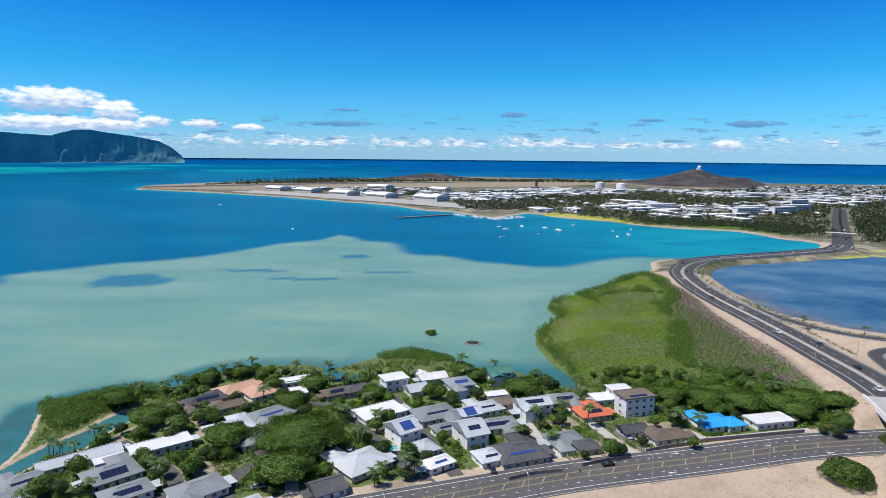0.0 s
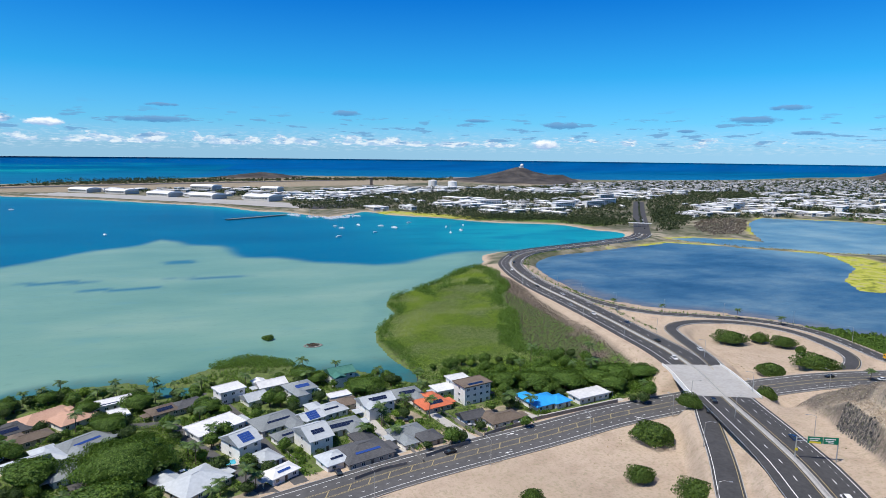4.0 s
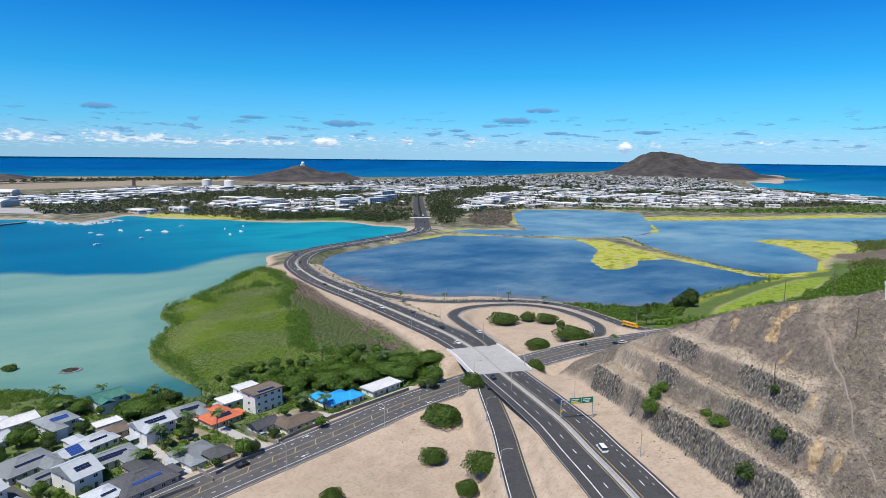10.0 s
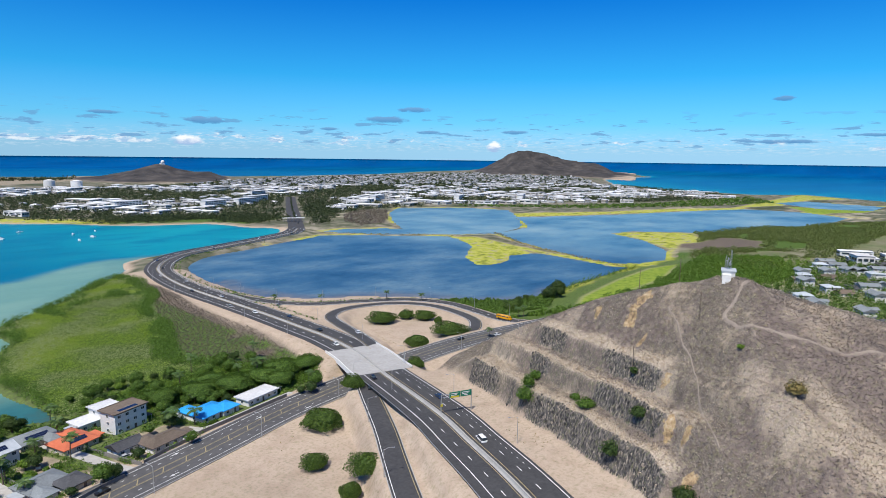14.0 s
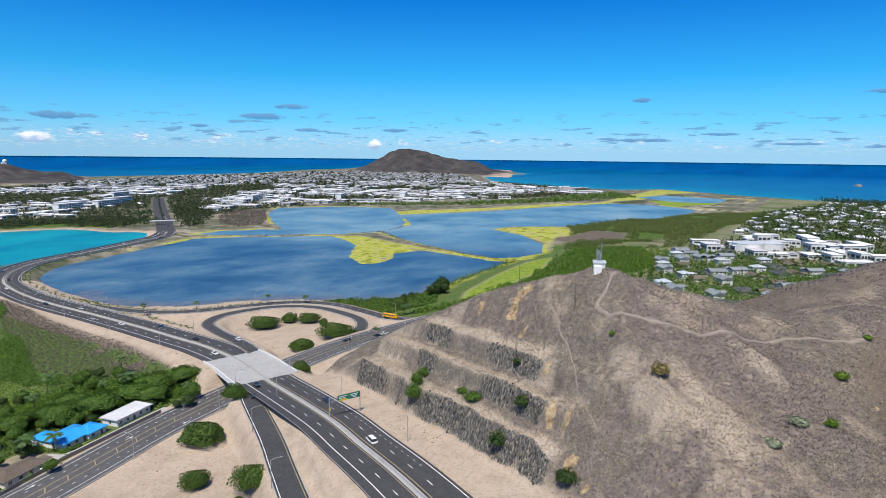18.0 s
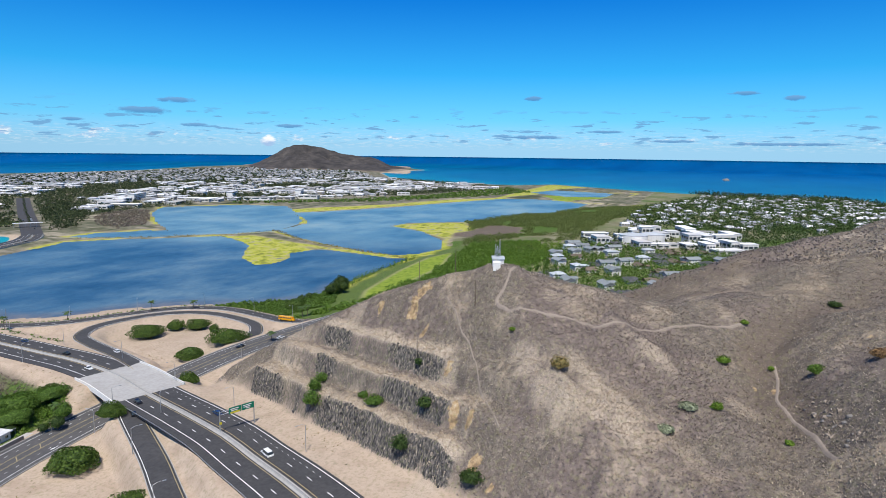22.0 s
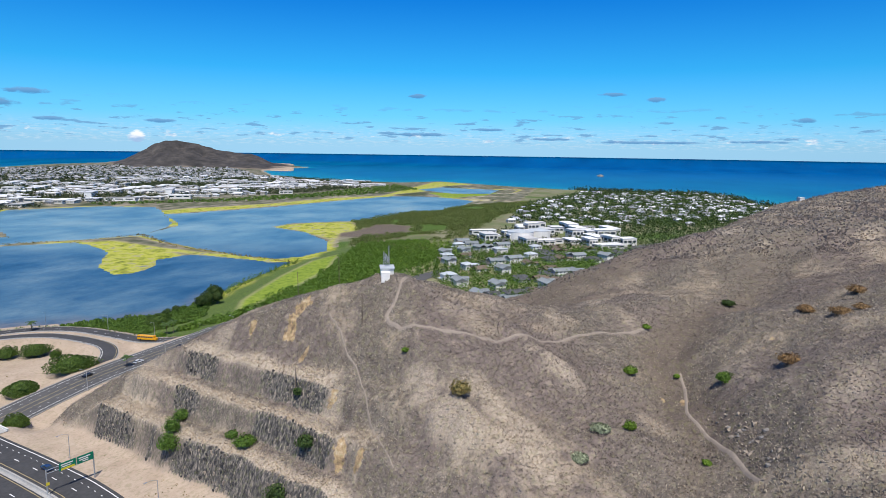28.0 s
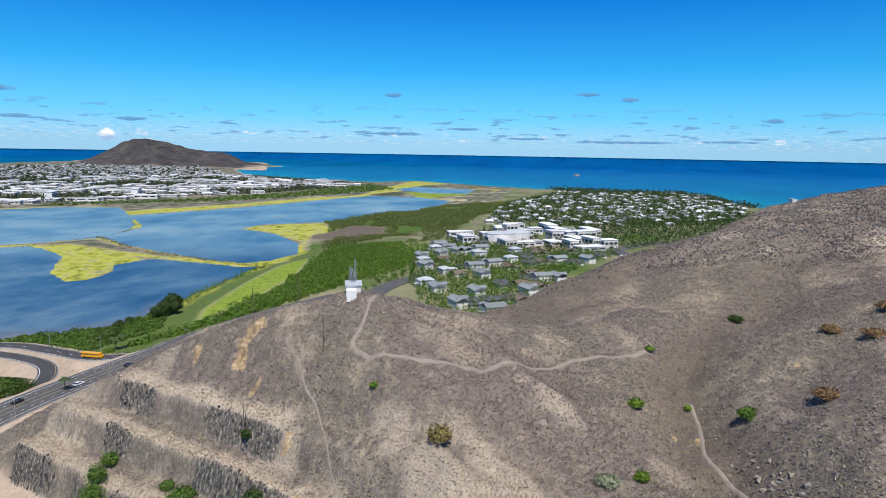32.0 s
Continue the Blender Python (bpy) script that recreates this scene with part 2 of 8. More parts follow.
HIGHWAY = [(900, 1400, 4), (735, 1139, 3), (574, 880, 3), (504, 775, 3), (442, 735, 3.5), (360, 700, 3.5), (299, 675, 3.5), (263, 644, 3.5),
           (237, 600, 3.5), (226, 557, 3.5), (219, 506, 4), (216, 458, 5), (215, 415, 6), (212, 360, 7.5), (208, 315, 9),
           (204, 281, 10.5), (196, 246, 12), (184, 212, 13), (172, 178, 15), (161, 150, 17), (152, 131, 18), (138, 102, 20),
           (120, 68, 21.5), (98, 30, 23), (70, -15, 25), (30, -70, 27)]
CROSS = [(-160, 135, 6), (-60, 163, 6), (4, 184, 6), (43, 197, 6), (96, 210, 6), (134, 220, 6), (172, 226, 6), (197, 229, 6),
         (220, 231, 6.5), (245, 231, 7), (267, 229, 7.5), (298, 223, 8), (322, 216, 9), (350, 208, 10.5), (390, 190, 13), (450, 160, 14)]
RAMP_OFF = [(186, 236, 12.2), (178, 220, 12.4), (165, 200, 12.6), (144, 165, 13), (130, 144, 13.5), (112, 116, 14), (85, 70, 15), (60, 30, 16)]
LOOP = [(202, 232, 12.2), (211, 252, 11.7), (220, 276, 10.5), (230, 306, 8.6), (241, 330, 7.5), (264, 341, 6.8), (295, 334, 6.2), (311, 317, 6),
        (315, 296, 6), (309, 266, 6), (295, 249, 6.5), (275, 239, 6.9), (249, 234, 7)]
POND_ROAD = [(226, 470, 4.5), (231, 439, 4.5), (237, 410, 4.8), (246, 388, 5), (262, 371, 5), (290, 356, 5), (320, 334, 5), (330, 304, 5.5),
             (325, 270, 6), (320, 246, 6.5), (324, 224, 8)]
HILL = [(207, 68, 75), (220, 84, 69), (236, 103, 62), (264, 137, 44.5), (292, 171, 27), (312, 195, 13), (190, 60, 66), (215, 59, 71.5),
        (229, 49, 66), (240, 39, 62), (245, 32, 59), (250, 22, 56.5), (256, 9, 56.5), (262, -2, 60), (290, 36, 45), (293, 9, 49), (314, -9, 59.5), (321, 47, 41), (340, 27, 46.5), (350, 8, 54), (357, -11, 61.5), (380, -38, 68.5), (404, -74, 75), (459, -113, 82), (487, -132, 83.5), (560, -184, 80),
        (719, -295, 72), (164, 24, 45), (200, -16, 48), (212, -5, 49), (199, -28, 54), (190, -40, 62), (173, -46, 63), (210, -40, 59)]
HILL += [(284, -55, 61), (332, -85, 76), (300, -89, 71), (214, -64, 72), (179, -28, 50), (150, -85, 74), (120, -5, 40), (100, -40, 50),
         (60, -60, 45), (90, 30, 36), (220, 13, 57), (228, -10, 54.5), (243, -4, 60.5), (267, -42, 60.5), (308, -74, 71), (320, 110, 20), (370, 60, 16), (430, 20, 10), (520, -30, 9), (620, -110, 16),
         (310, 160, 12), (720, -220, 18), (0, 0, 26), (-60, 60, 12), (-100, 120, 7), (240, -120, 88), (420, -190, 90), (165, 100, 50),
         (215, 212, 8), (248, 214, 8), (288, 208, 8), (212, 172, 32), (250, 170, 26), (275, 195, 13), (340, 190, 7)]


# ---------------------------------------------------------------- materials
def shader(name, rough=0.8, spec=0.3, metal=0.0):
    m = bpy.data.materials.new(name)
    m.use_nodes = True
    b = m.node_tree.nodes["Principled BSDF"]
    b.inputs["Roughness"].default_value = rough
    b.inputs["Specular IOR Level"].default_value = spec
    b.inputs["Metallic"].default_value = metal
    return m, m.node_tree.nodes, m.node_tree.links, b


def noise_node(n, l, scale, detail=4.0, coords="Object", rough=0.55, stretch=None):
    tc = n.new("ShaderNodeTexCoord")
    t = n.new("ShaderNodeTexNoise")
    t.inputs["Scale"].default_value, t.inputs["Detail"].default_value, t.inputs["Roughness"].default_value = scale, detail, rough
    if stretch:
        mp = n.new("ShaderNodeMapping")
        mp.inputs["Scale"].default_value = stretch
        l.new(tc.outputs[coords], mp.inputs[0])
        l.new(mp.outputs[0], t.inputs["Vector"])
    else:
        l.new(tc.outputs[coords], t.inputs["Vector"])
    return t.outputs["Fac"]


def ramp(n, l, fac, stops):
    r = n.new("ShaderNodeValToRGB")
    e = r.color_ramp.elements
    while len(e) < len(stops):
        e.new(0.5)
    for k, (p, c) in zip(e, stops):
        k.position, k.color = p, (*c, 1) if not isinstance(c, (int, float)) else (c, c, c, 1)
    l.new(fac, r.inputs[0])
    return r.outputs[0]


def mix(n, l, fac, a, b, mode="MIX"):
    m = n.new("ShaderNodeMix")
    m.data_type, m.blend_type = "RGBA", mode
    for s, v in ((m.inputs[0], fac), (m.inputs[6], a), (m.inputs[7], b)):
        if isinstance(v, tuple):
            s.default_value = (*v, 1)
        elif isinstance(v, (int, float)):
            s.default_value = v
        else:
            l.new(v, s)
    return m.outputs[2]


def maths(n, l, op, a, b=0.0, clamp=False):
    m = n.new("ShaderNodeMath")
    m.operation, m.use_clamp = op, clamp
    for s, v in zip(m.inputs, (a, b)):
        if isinstance(v, (int, float)):
            s.default_value = v
        else:
            l.new(v, s)
    return m.outputs[0]


def attr(n, name):
    a = n.new("ShaderNodeAttribute")
    a.attribute_name = name
    return a.outputs["Fac"]


def bump(n, l, b, height, strength=0.5, dist=0.1):
    k = n.new("ShaderNodeBump")
    k.inputs["Strength"].default_value, k.inputs["Distance"].default_value = strength, dist
    l.new(height, k.inputs["Height"])
    l.new(k.outputs[0], b.inputs["Normal"])


def plain(name, c1, c2, scale=3.0, rough=0.75, spec=0.3, metal=0.0, relief=0.0, per_object=0.0, coords="Object"):
    """Two tones of one surface mixed by grain and by larger stains, varied a little from object to object."""
    m, n, l, b = shader(name, rough, spec, metal)
    f = maths(n, l, "ADD", maths(n, l, "MULTIPLY", noise_node(n, l, scale, 5, coords), 0.6), maths(n, l, "MULTIPLY", noise_node(n, l, scale * 0.13, 3, coords), 0.4))
    col = ramp(n, l, f, [(0.3, c1), (0.7, c2)])
    if per_object:
        oi = n.new("ShaderNodeObjectInfo")
        hv = n.new("ShaderNodeHueSaturation")
        l.new(maths(n, l, "ADD", maths(n, l, "MULTIPLY", oi.outputs["Random"], 2 * per_object), 1 - per_object), hv.inputs["Value"])
        l.new(col, hv.inputs["Color"])
        col = hv.outputs[0]
    l.new(col, b.inputs["Base Color"])
    if relief:
        bump(n, l, b, noise_node(n, l, scale * 2, 5, coords), 0.6, relief)
    return m


def ground_material():
    m, n, l, b = shader("ground_cover", 0.95, 0.1)
    fine = noise_node(n, l, 0.9, 6)
    speck = noise_node(n, l, 2.2, 8, rough=0.75)
    mid = noise_node(n, l, 0.12, 5)
    wide = noise_node(n, l, 0.018, 4)
    far_n = noise_node(n, l, 0.006, 6)
    # bare pinkish dirt of the islands and verges
    col = ramp(n, l, mid, [(0.3, (0.37, 0.285, 0.215)), (0.55, (0.46, 0.365, 0.28)), (0.75, (0.42, 0.33, 0.245))])
    col = mix(n, l, ramp(n, l, speck, [(0.46, 0.0), (0.72, 0.55)]), col, (0.34, 0.25, 0.17))
    col = mix(n, l, ramp(n, l, wide, [(0.5, 0.0), (0.66, 0.5)]), col, (0.36, 0.285, 0.21))
    # dry grass of the hill
    grass = ramp(n, l, speck, [(0.3, (0.04, 0.034, 0.03)), (0.45, (0.1, 0.085, 0.073)), (0.56, (0.185, 0.157, 0.128)), (0.72, (0.4, 0.335, 0.26))])
    grass = mix(n, l, ramp(n, l, noise_node(n, l, 0.024, 7, rough=0.62), [(0.45, 0.0), (0.57, 0.7)]), grass, (0.165, 0.128, 0.118))
    grass = mix(n, l, ramp(n, l, noise_node(n, l, 0.03, 7, rough=0.68), [(0.52, 0.0), (0.64, 0.6)]), grass, (0.45, 0.365, 0.265))
    clump = noise_node(n, l, 0.42, 8, rough=0.72)
    grass = mix(n, l, ramp(n, l, clump, [(0.38, 0.75), (0.52, 0.0)]), grass, (0.085, 0.07, 0.062))
    grass = mix(n, l, ramp(n, l, clump, [(0.55, 0.0), (0.68, 0.55)]), grass, (0.42, 0.345, 0.265))
    def edge(name, soft=0.25):
        return maths(n, l, "ADD", attr(n, name), maths(n, l, "MULTIPLY", maths(n, l, "SUBTRACT", fine, 0.5), soft), True)
    col = mix(n, l, edge("dry"), col, grass)
    straw = ramp(n, l, speck, [(0.3, (0.2, 0.16, 0.12)), (0.45, (0.36, 0.295, 0.225)), (0.58, (0.5, 0.42, 0.33)), (0.72, (0.64, 0.55, 0.43))])
    col = mix(n, l, edge("straw", 0.9), col, straw)
    brush = ramp(n, l, speck, [(0.3, (0.045, 0.035, 0.028)), (0.5, (0.11, 0.085, 0.07)), (0.72, (0.22, 0.175, 0.14))])
    col = mix(n, l, maths(n, l, "MULTIPLY", edge("brush", 0.8), 0.8), col, brush)
    # dark rock of the road cut
    rock = ramp(n, l, noise_node(n, l, 1.5, 8, rough=0.7, stretch=(1, 1, 0.22)), [(0.34, (0.025, 0.024, 0.025)), (0.45, (0.065, 0.061, 0.06)), (0.53, (0.125, 0.113, 0.102)), (0.6, (0.24, 0.205, 0.17)), (0.68, (0.42, 0.35, 0.28))])
    col = mix(n, l, ramp(n, l, edge("rock", 0.9), [(0.34, 0.0), (0.7, 1.0)]), col, rock)
    ochre = ramp(n, l, noise_node(n, l, 0.5, 8, rough=0.68), [(0.34, (0.12, 0.085, 0.055)), (0.46, (0.29, 0.2, 0.11)), (0.56, (0.42, 0.3, 0.165)), (0.68, (0.52, 0.43, 0.31))])
    col = mix(n, l, ramp(n, l, edge("ochre", 1.1), [(0.42, 0.0), (0.62, 0.9)]), col, ochre)
    lush = ramp(n, l, fine, [(0.3, (0.025, 0.05, 0.012)), (0.5, (0.06, 0.11, 0.02)), (0.72, (0.12, 0.19, 0.035))])
    col = mix(n, l, edge("lush"), col, lush)
    bright = ramp(n, l, noise_node(n, l, 0.2, 6, rough=0.65), [(0.32, (0.1, 0.165, 0.018)), (0.5, (0.18, 0.25, 0.028)), (0.68, (0.25, 0.31, 0.045))])
    col = mix(n, l, edge("lawn"), col, bright)
    marsh = ramp(n, l, noise_node(n, l, 0.07, 8, rough=0.68), [(0.34, (0.1, 0.12, 0.03)), (0.44, (0.25, 0.275, 0.035)), (0.52, (0.38, 0.385, 0.06)), (0.6, (0.33, 0.31, 0.13)), (0.68, (0.13, 0.18, 0.17))])
    col = mix(n, l, edge("marsh", 0.5), col, marsh)
    town = ramp(n, l, far_n, [(0.35, (0.07, 0.08, 0.045)), (0.46, (0.26, 0.23, 0.18)), (0.56, (0.14, 0.14, 0.09)), (0.68, (0.44, 0.38, 0.29))])
    town = mix(n, l, ramp(n, l, noise_node(n, l, 0.05, 6), [(0.4, 0.0), (0.62, 0.8)]), town, (0.035, 0.05, 0.02))
    col = mix(n, l, edge("town"), col, town)
    field = ramp(n, l, mid, [(0.3, (0.2, 0.17, 0.12)), (0.55, (0.3, 0.25, 0.18)), (0.75, (0.15, 0.15, 0.09))])
    col = mix(n, l, edge("field"), col, field)
    crater = ramp(n, l, noise_node(n, l, 0.014, 9, rough=0.68), [(0.3, (0.026, 0.026, 0.026)), (0.5, (0.055, 0.051, 0.049)), (0.62, (0.085, 0.077, 0.07)), (0.75, (0.125, 0.112, 0.095))])
    col = mix(n, l, edge("crater"), col, crater)
    l.new(col, b.inputs["Base Color"])
    bump(n, l, b, maths(n, l, "ADD", fine, maths(n, l, "MULTIPLY", noise_node(n, l, 3.0, 4), 0.5)), 0.5, 0.3)
    return m


def water_material():
    m, n, l, b = shader("salt_water", 0.3, 0.03)
    up = n.new("ShaderNodeCombineXYZ")
    up.inputs[2].default_value = 1
    ripple = n.new("ShaderNodeBump")
    ripple.inputs["Strength"].default_value, ripple.inputs["Distance"].default_value = 0.25, 0.3
    l.new(noise_node(n, l, 0.25, 5), ripple.inputs["Height"])
    l.new(up.outputs[0], ripple.inputs["Normal"])
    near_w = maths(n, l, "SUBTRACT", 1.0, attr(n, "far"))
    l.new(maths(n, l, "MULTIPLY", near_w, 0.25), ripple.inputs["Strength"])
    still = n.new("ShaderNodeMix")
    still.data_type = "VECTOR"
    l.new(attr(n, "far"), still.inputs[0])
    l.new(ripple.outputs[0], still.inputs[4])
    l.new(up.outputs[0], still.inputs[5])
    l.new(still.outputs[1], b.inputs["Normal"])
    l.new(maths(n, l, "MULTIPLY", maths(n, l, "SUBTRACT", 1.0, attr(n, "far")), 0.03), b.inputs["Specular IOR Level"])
    streak = noise_node(n, l, 0.006, 6, stretch=(1, 2.6, 1))
    wide = noise_node(n, l, 0.0022, 5, stretch=(1, 2.2, 1))
    fine = noise_node(n, l, 0.05, 5, stretch=(1, 2.0, 1))
    bay = ramp(n, l, wide, [(0.3, (0.0, 0.075, 0.155)), (0.5, (0.0, 0.10, 0.19)), (0.75, (0.0, 0.135, 0.22))])
    deep = ramp(n, l, wide, [(0.3, (0.0, 0.06, 0.20)), (0.7, (0.0, 0.085, 0.26))])
    teal = ramp(n, l, streak, [(0.3, (0.0, 0.185, 0.24)), (0.7, (0.008, 0.265, 0.30))])
    sand = ramp(n, l, streak, [(0.25, (0.105, 0.225, 0.185)), (0.5, (0.145, 0.27, 0.215)), (0.8, (0.215, 0.32, 0.25))])
    sand = mix(n, l, ramp(n, l, noise_node(n, l, 0.02, 6, stretch=(1, 3.0, 1)), [(0.58, 0.0), (0.7, 0.35)]), sand, (0.10, 0.24, 0.24))
    sand = mix(n, l, ramp(n, l, noise_node(n, l, 0.11, 8, rough=0.72, stretch=(1, 2.2, 1)), [(0.56, 0.0), (0.72, 0.4)]), sand, (0.07, 0.15, 0.125))
    teal = mix(n, l, ramp(n, l, noise_node(n, l, 0.011, 5, stretch=(1, 1.9, 1)), [(0.5, 0.0), (0.62, 0.6)]), teal, (0.0, 0.115, 0.2))
    col = mix(n, l, attr(n, "ocean"), bay, deep)
    col = mix(n, l, attr(n, "teal"), col, teal)
    reef = maths(n, l, "ADD", attr(n, "reef"), maths(n, l, "MULTIPLY", maths(n, l, "SUBTRACT", fine, 0.5), 0.3), True)
    col = mix(n, l, reef, col, sand)
    murk = ramp(n, l, noise_node(n, l, 0.05, 7, rough=0.65), [(0.3, (0.045, 0.075, 0.07)), (0.46, (0.02, 0.11, 0.125)), (0.7, (0.035, 0.15, 0.16))])
    col = mix(n, l, attr(n, "murk"), col, murk)
    pond = ramp(n, l, noise_node(n, l, 0.009, 8, rough=0.66, stretch=(1, 1.3, 1)), [(0.32, (0.012, 0.05, 0.11)), (0.45, (0.034, 0.092, 0.165)), (0.56, (0.07, 0.14, 0.205)), (0.7, (0.13, 0.205, 0.25))])
    pond = mix(n, l, ramp(n, l, noise_node(n, l, 0.06, 7, rough=0.7, stretch=(1, 1.6, 1)), [(0.5, 0.0), (0.68, 0.45)]), pond, (0.016, 0.06, 0.13))
    silty = ramp(n, l, noise_node(n, l, 0.007, 8, rough=0.66, stretch=(1, 1.3, 1)), [(0.32, (0.035, 0.115, 0.195)), (0.44, (0.09, 0.19, 0.26)), (0.55, (0.155, 0.265, 0.315)), (0.7, (0.25, 0.35, 0.36))])
    pond = mix(n, l, attr(n, "silt"), pond, silty)
    shoal = ramp(n, l, noise_node(n, l, 0.08, 7, rough=0.7), [(0.35, (0.05, 0.075, 0.12)), (0.6, (0.16, 0.15, 0.15)), (0.75, (0.25, 0.22, 0.18))])
    pond = mix(n, l, attr(n, "shoal"), pond, shoal)
    col = mix(n, l, attr(n, "pond"), col, pond)
    l.new(col, b.inputs["Base Color"])
    return m


M_GROUND = ground_material()
M_WATER = water_material()
M_ASPHALT = plain("asphalt", (0.042, 0.042, 0.044), (0.075, 0.074, 0.075), 0.8, 0.9, 0.2, relief=0.01)
M_OLD_ASPHALT = plain("worn_asphalt", (0.065, 0.065, 0.066), (0.115, 0.112, 0.11), 0.5, 0.9, 0.2, relief=0.01)
M_CONCRETE = plain("concrete", (0.3, 0.29, 0.27), (0.42, 0.41, 0.39), 0.7, 0.85, 0.3, relief=0.01)
M_WHITE_LINE = plain("white_road_paint", (0.6, 0.6, 0.58), (0.78, 0.78, 0.76), 2.0, 0.7)
M_YELLOW_LINE = plain("yellow_road_paint", (0.3, 0.24, 0.12), (0.38, 0.31, 0.17), 2.0, 0.7)


# ---------------------------------------------------------------- mesh helpers
def mesh_from(name, verts, faces, mat=None, flat=True):
    me = bpy.data.meshes.new(name)
    me.from_pydata([tuple(v) for v in verts], [], [tuple(f) for f in faces])
    if mat:
        me.materials.append(mat)
    if not flat:
        me.polygons.foreach_set("use_smooth", [True] * len(me.polygons))
    return me


def grid_mesh(name, p, mat, attributes, wrap=True):
    """A sheet from an (rows, columns, 3) array of places, closed round the columns."""
    R, C = p.shape[:2]
    idx = np.arange(R * C).reshape(R, C)
    nxt = np.roll(idx, -1, 1)
    q = np.stack([idx[:-1], nxt[:-1], nxt[1:], idx[1:]], -1).reshape(-1, 4)
    me = bpy.data.meshes.new(name)
    me.vertices.add(R * C)
    me.vertices.foreach_set("co", p.reshape(-1).astype(np.float32))
    me.loops.add(q.size)
    me.loops.foreach_set("vertex_index", q.reshape(-1).astype(np.int32))
    me.polygons.add(len(q))
    me.polygons.foreach_set("loop_start", np.arange(0, q.size, 4, dtype=np.int32))
    me.update(calc_edges=True)
    me.polygons.foreach_set("use_smooth", np.ones(len(q), dtype=bool))
    for k, v in attributes.items():
        a = me.attributes.new(k, "FLOAT", "POINT")
        a.data.foreach_set("value", np.clip(v, 0, 1).reshape(-1).astype(np.float32))
    me.materials.append(mat)
    return me


def part(name, me, parent=None, label="", mat=None):
    if isinstance(me, bmesh.types.BMesh):
        d = bpy.data.meshes.new(name)
        me.to_mesh(d)
        me.free()
        me = d
    if mat:
        me.materials.clear()
        me.materials.append(mat)
    ob = new(name, me)
    ob.parent = parent
    if label:
        tagged(ob, label)
    return ob


# ---------------------------------------------------------------- height of the land
HW = spline(HIGHWAY, 8)
CR = spline(CROSS, 8)
RO = spline(RAMP_OFF, 8)
LP = spline(LOOP, 5)
PR = spline(POND_ROAD, 6)
COAST_S = np.concatenate([spline(COAST[:56], 14), np.array(COAST[56:], float)])


def hill_natural(x, y):
    """Thin-plate surface through the hill's known heights."""
    c = np.array(HILL, dtype=float)
    s = 100.0
    P = c[:, :2] / s
    n = len(c)
    d = np.linalg.norm(P[:, None] - P[None], axis=2)
    K = np.where(d > 0, d * d * np.log(np.maximum(d, 1e-9)), 0) + 0.02 * np.eye(n)
    A = np.zeros((n + 3, n + 3))
    A[:n, :n], A[:n, n], A[:n, n + 1:] = K, 1, P
    A[n, :n], A[n + 1:, :n] = 1, P.T
    w = np.linalg.solve(A, np.concatenate([c[:, 2], [0, 0, 0]]))
    out = w[n] + w[n + 1] * x / s + w[n + 2] * y / s
    for i in range(n):
        r2 = (x / s - P[i, 0]) ** 2 + (y / s - P[i, 1]) ** 2
        out = out + w[i] * 0.5 * r2 * np.log(np.maximum(r2, 1e-12))
    return out


CUT_A, CUT_DIR = np.array([173.0, 112.0]), np.array([0.40, 0.9165])
CUT_N = np.array([0.9165, -0.40])
HILL_EDGE = [(60, -60), (98, 62), (125, 88), (200, 198), (228, 207), (262, 205), (300, 197), (330, 180), (372, 130), (430, 60), (560, -20), (760, -150), (800, -300),
             (900, -700), (500, -900), (0, -700), (-150, -200), (-60, 20), (40, 20)]


# the gully that drains the hollow, and the two low spurs beside it
GULLY = np.array([(150, -24, 5.0), (172, -24, 5.0), (188, -21, 5.5), (199, -17, 5.5), (208, -18, 5.0), (226, -17, 4.0), (248, -30, 3.2), (267, -42, 3.0), (290, -58, 2.6), (330, -82, 2.0)], float)
SPURS = [np.array([(182, 55, 1.0), (175, 47, 2.0), (169, 37, 2.2), (166, 27, 1.8), (160, 16, 1.2)], float), np.array([(184, 40, 0.8), (176, 31, 1.8), (166, 19, 1.8), (161, 10, 1.2)], float),
         np.array([(222, 40, 0.8), (206, 26, 1.4), (196, 12, 1.4), (184, 2, 1.0)], float), np.array([(236, -48, 1.0), (218, -40, 1.6), (204, -32, 1.4), (188, -32, 1.0)], float)]
CUT_STEPS = ((0.0, 3.2, 10.0, -52.0, 78.0), (11.0, 14.0, 7.6, -43.0, 62.0), (21.0, 24.0, 7.2, -27.0, 48.0))   # foot, head, rise, and the run along the road


def cut_profile(d, toe, s):
    """Height across the stepped road cut: three steep rock walls with near-level benches, running out into the slope at both ends."""
    xs = np.array([-60, -3, 0, 3.2, 11, 14, 21, 24, 30, 37, 60, 120])
    hs = np.array([0, 0, 0.5, 10.5, 11.6, 19.2, 20.2, 27.4, 31, 41, 62, 110])
    steps = np.interp(d, xs, hs)
    slope = np.interp(d, [-60, -3, 0, 14, 24, 37, 60, 120], [0, 0, 0.6, 13.5, 24, 38, 62, 110])
    k = smooth(-40, -62, s + 0.5 * d) + smooth(66, 84, s + 0.5 * d)
    return toe + steps * (1 - k) + slope * k


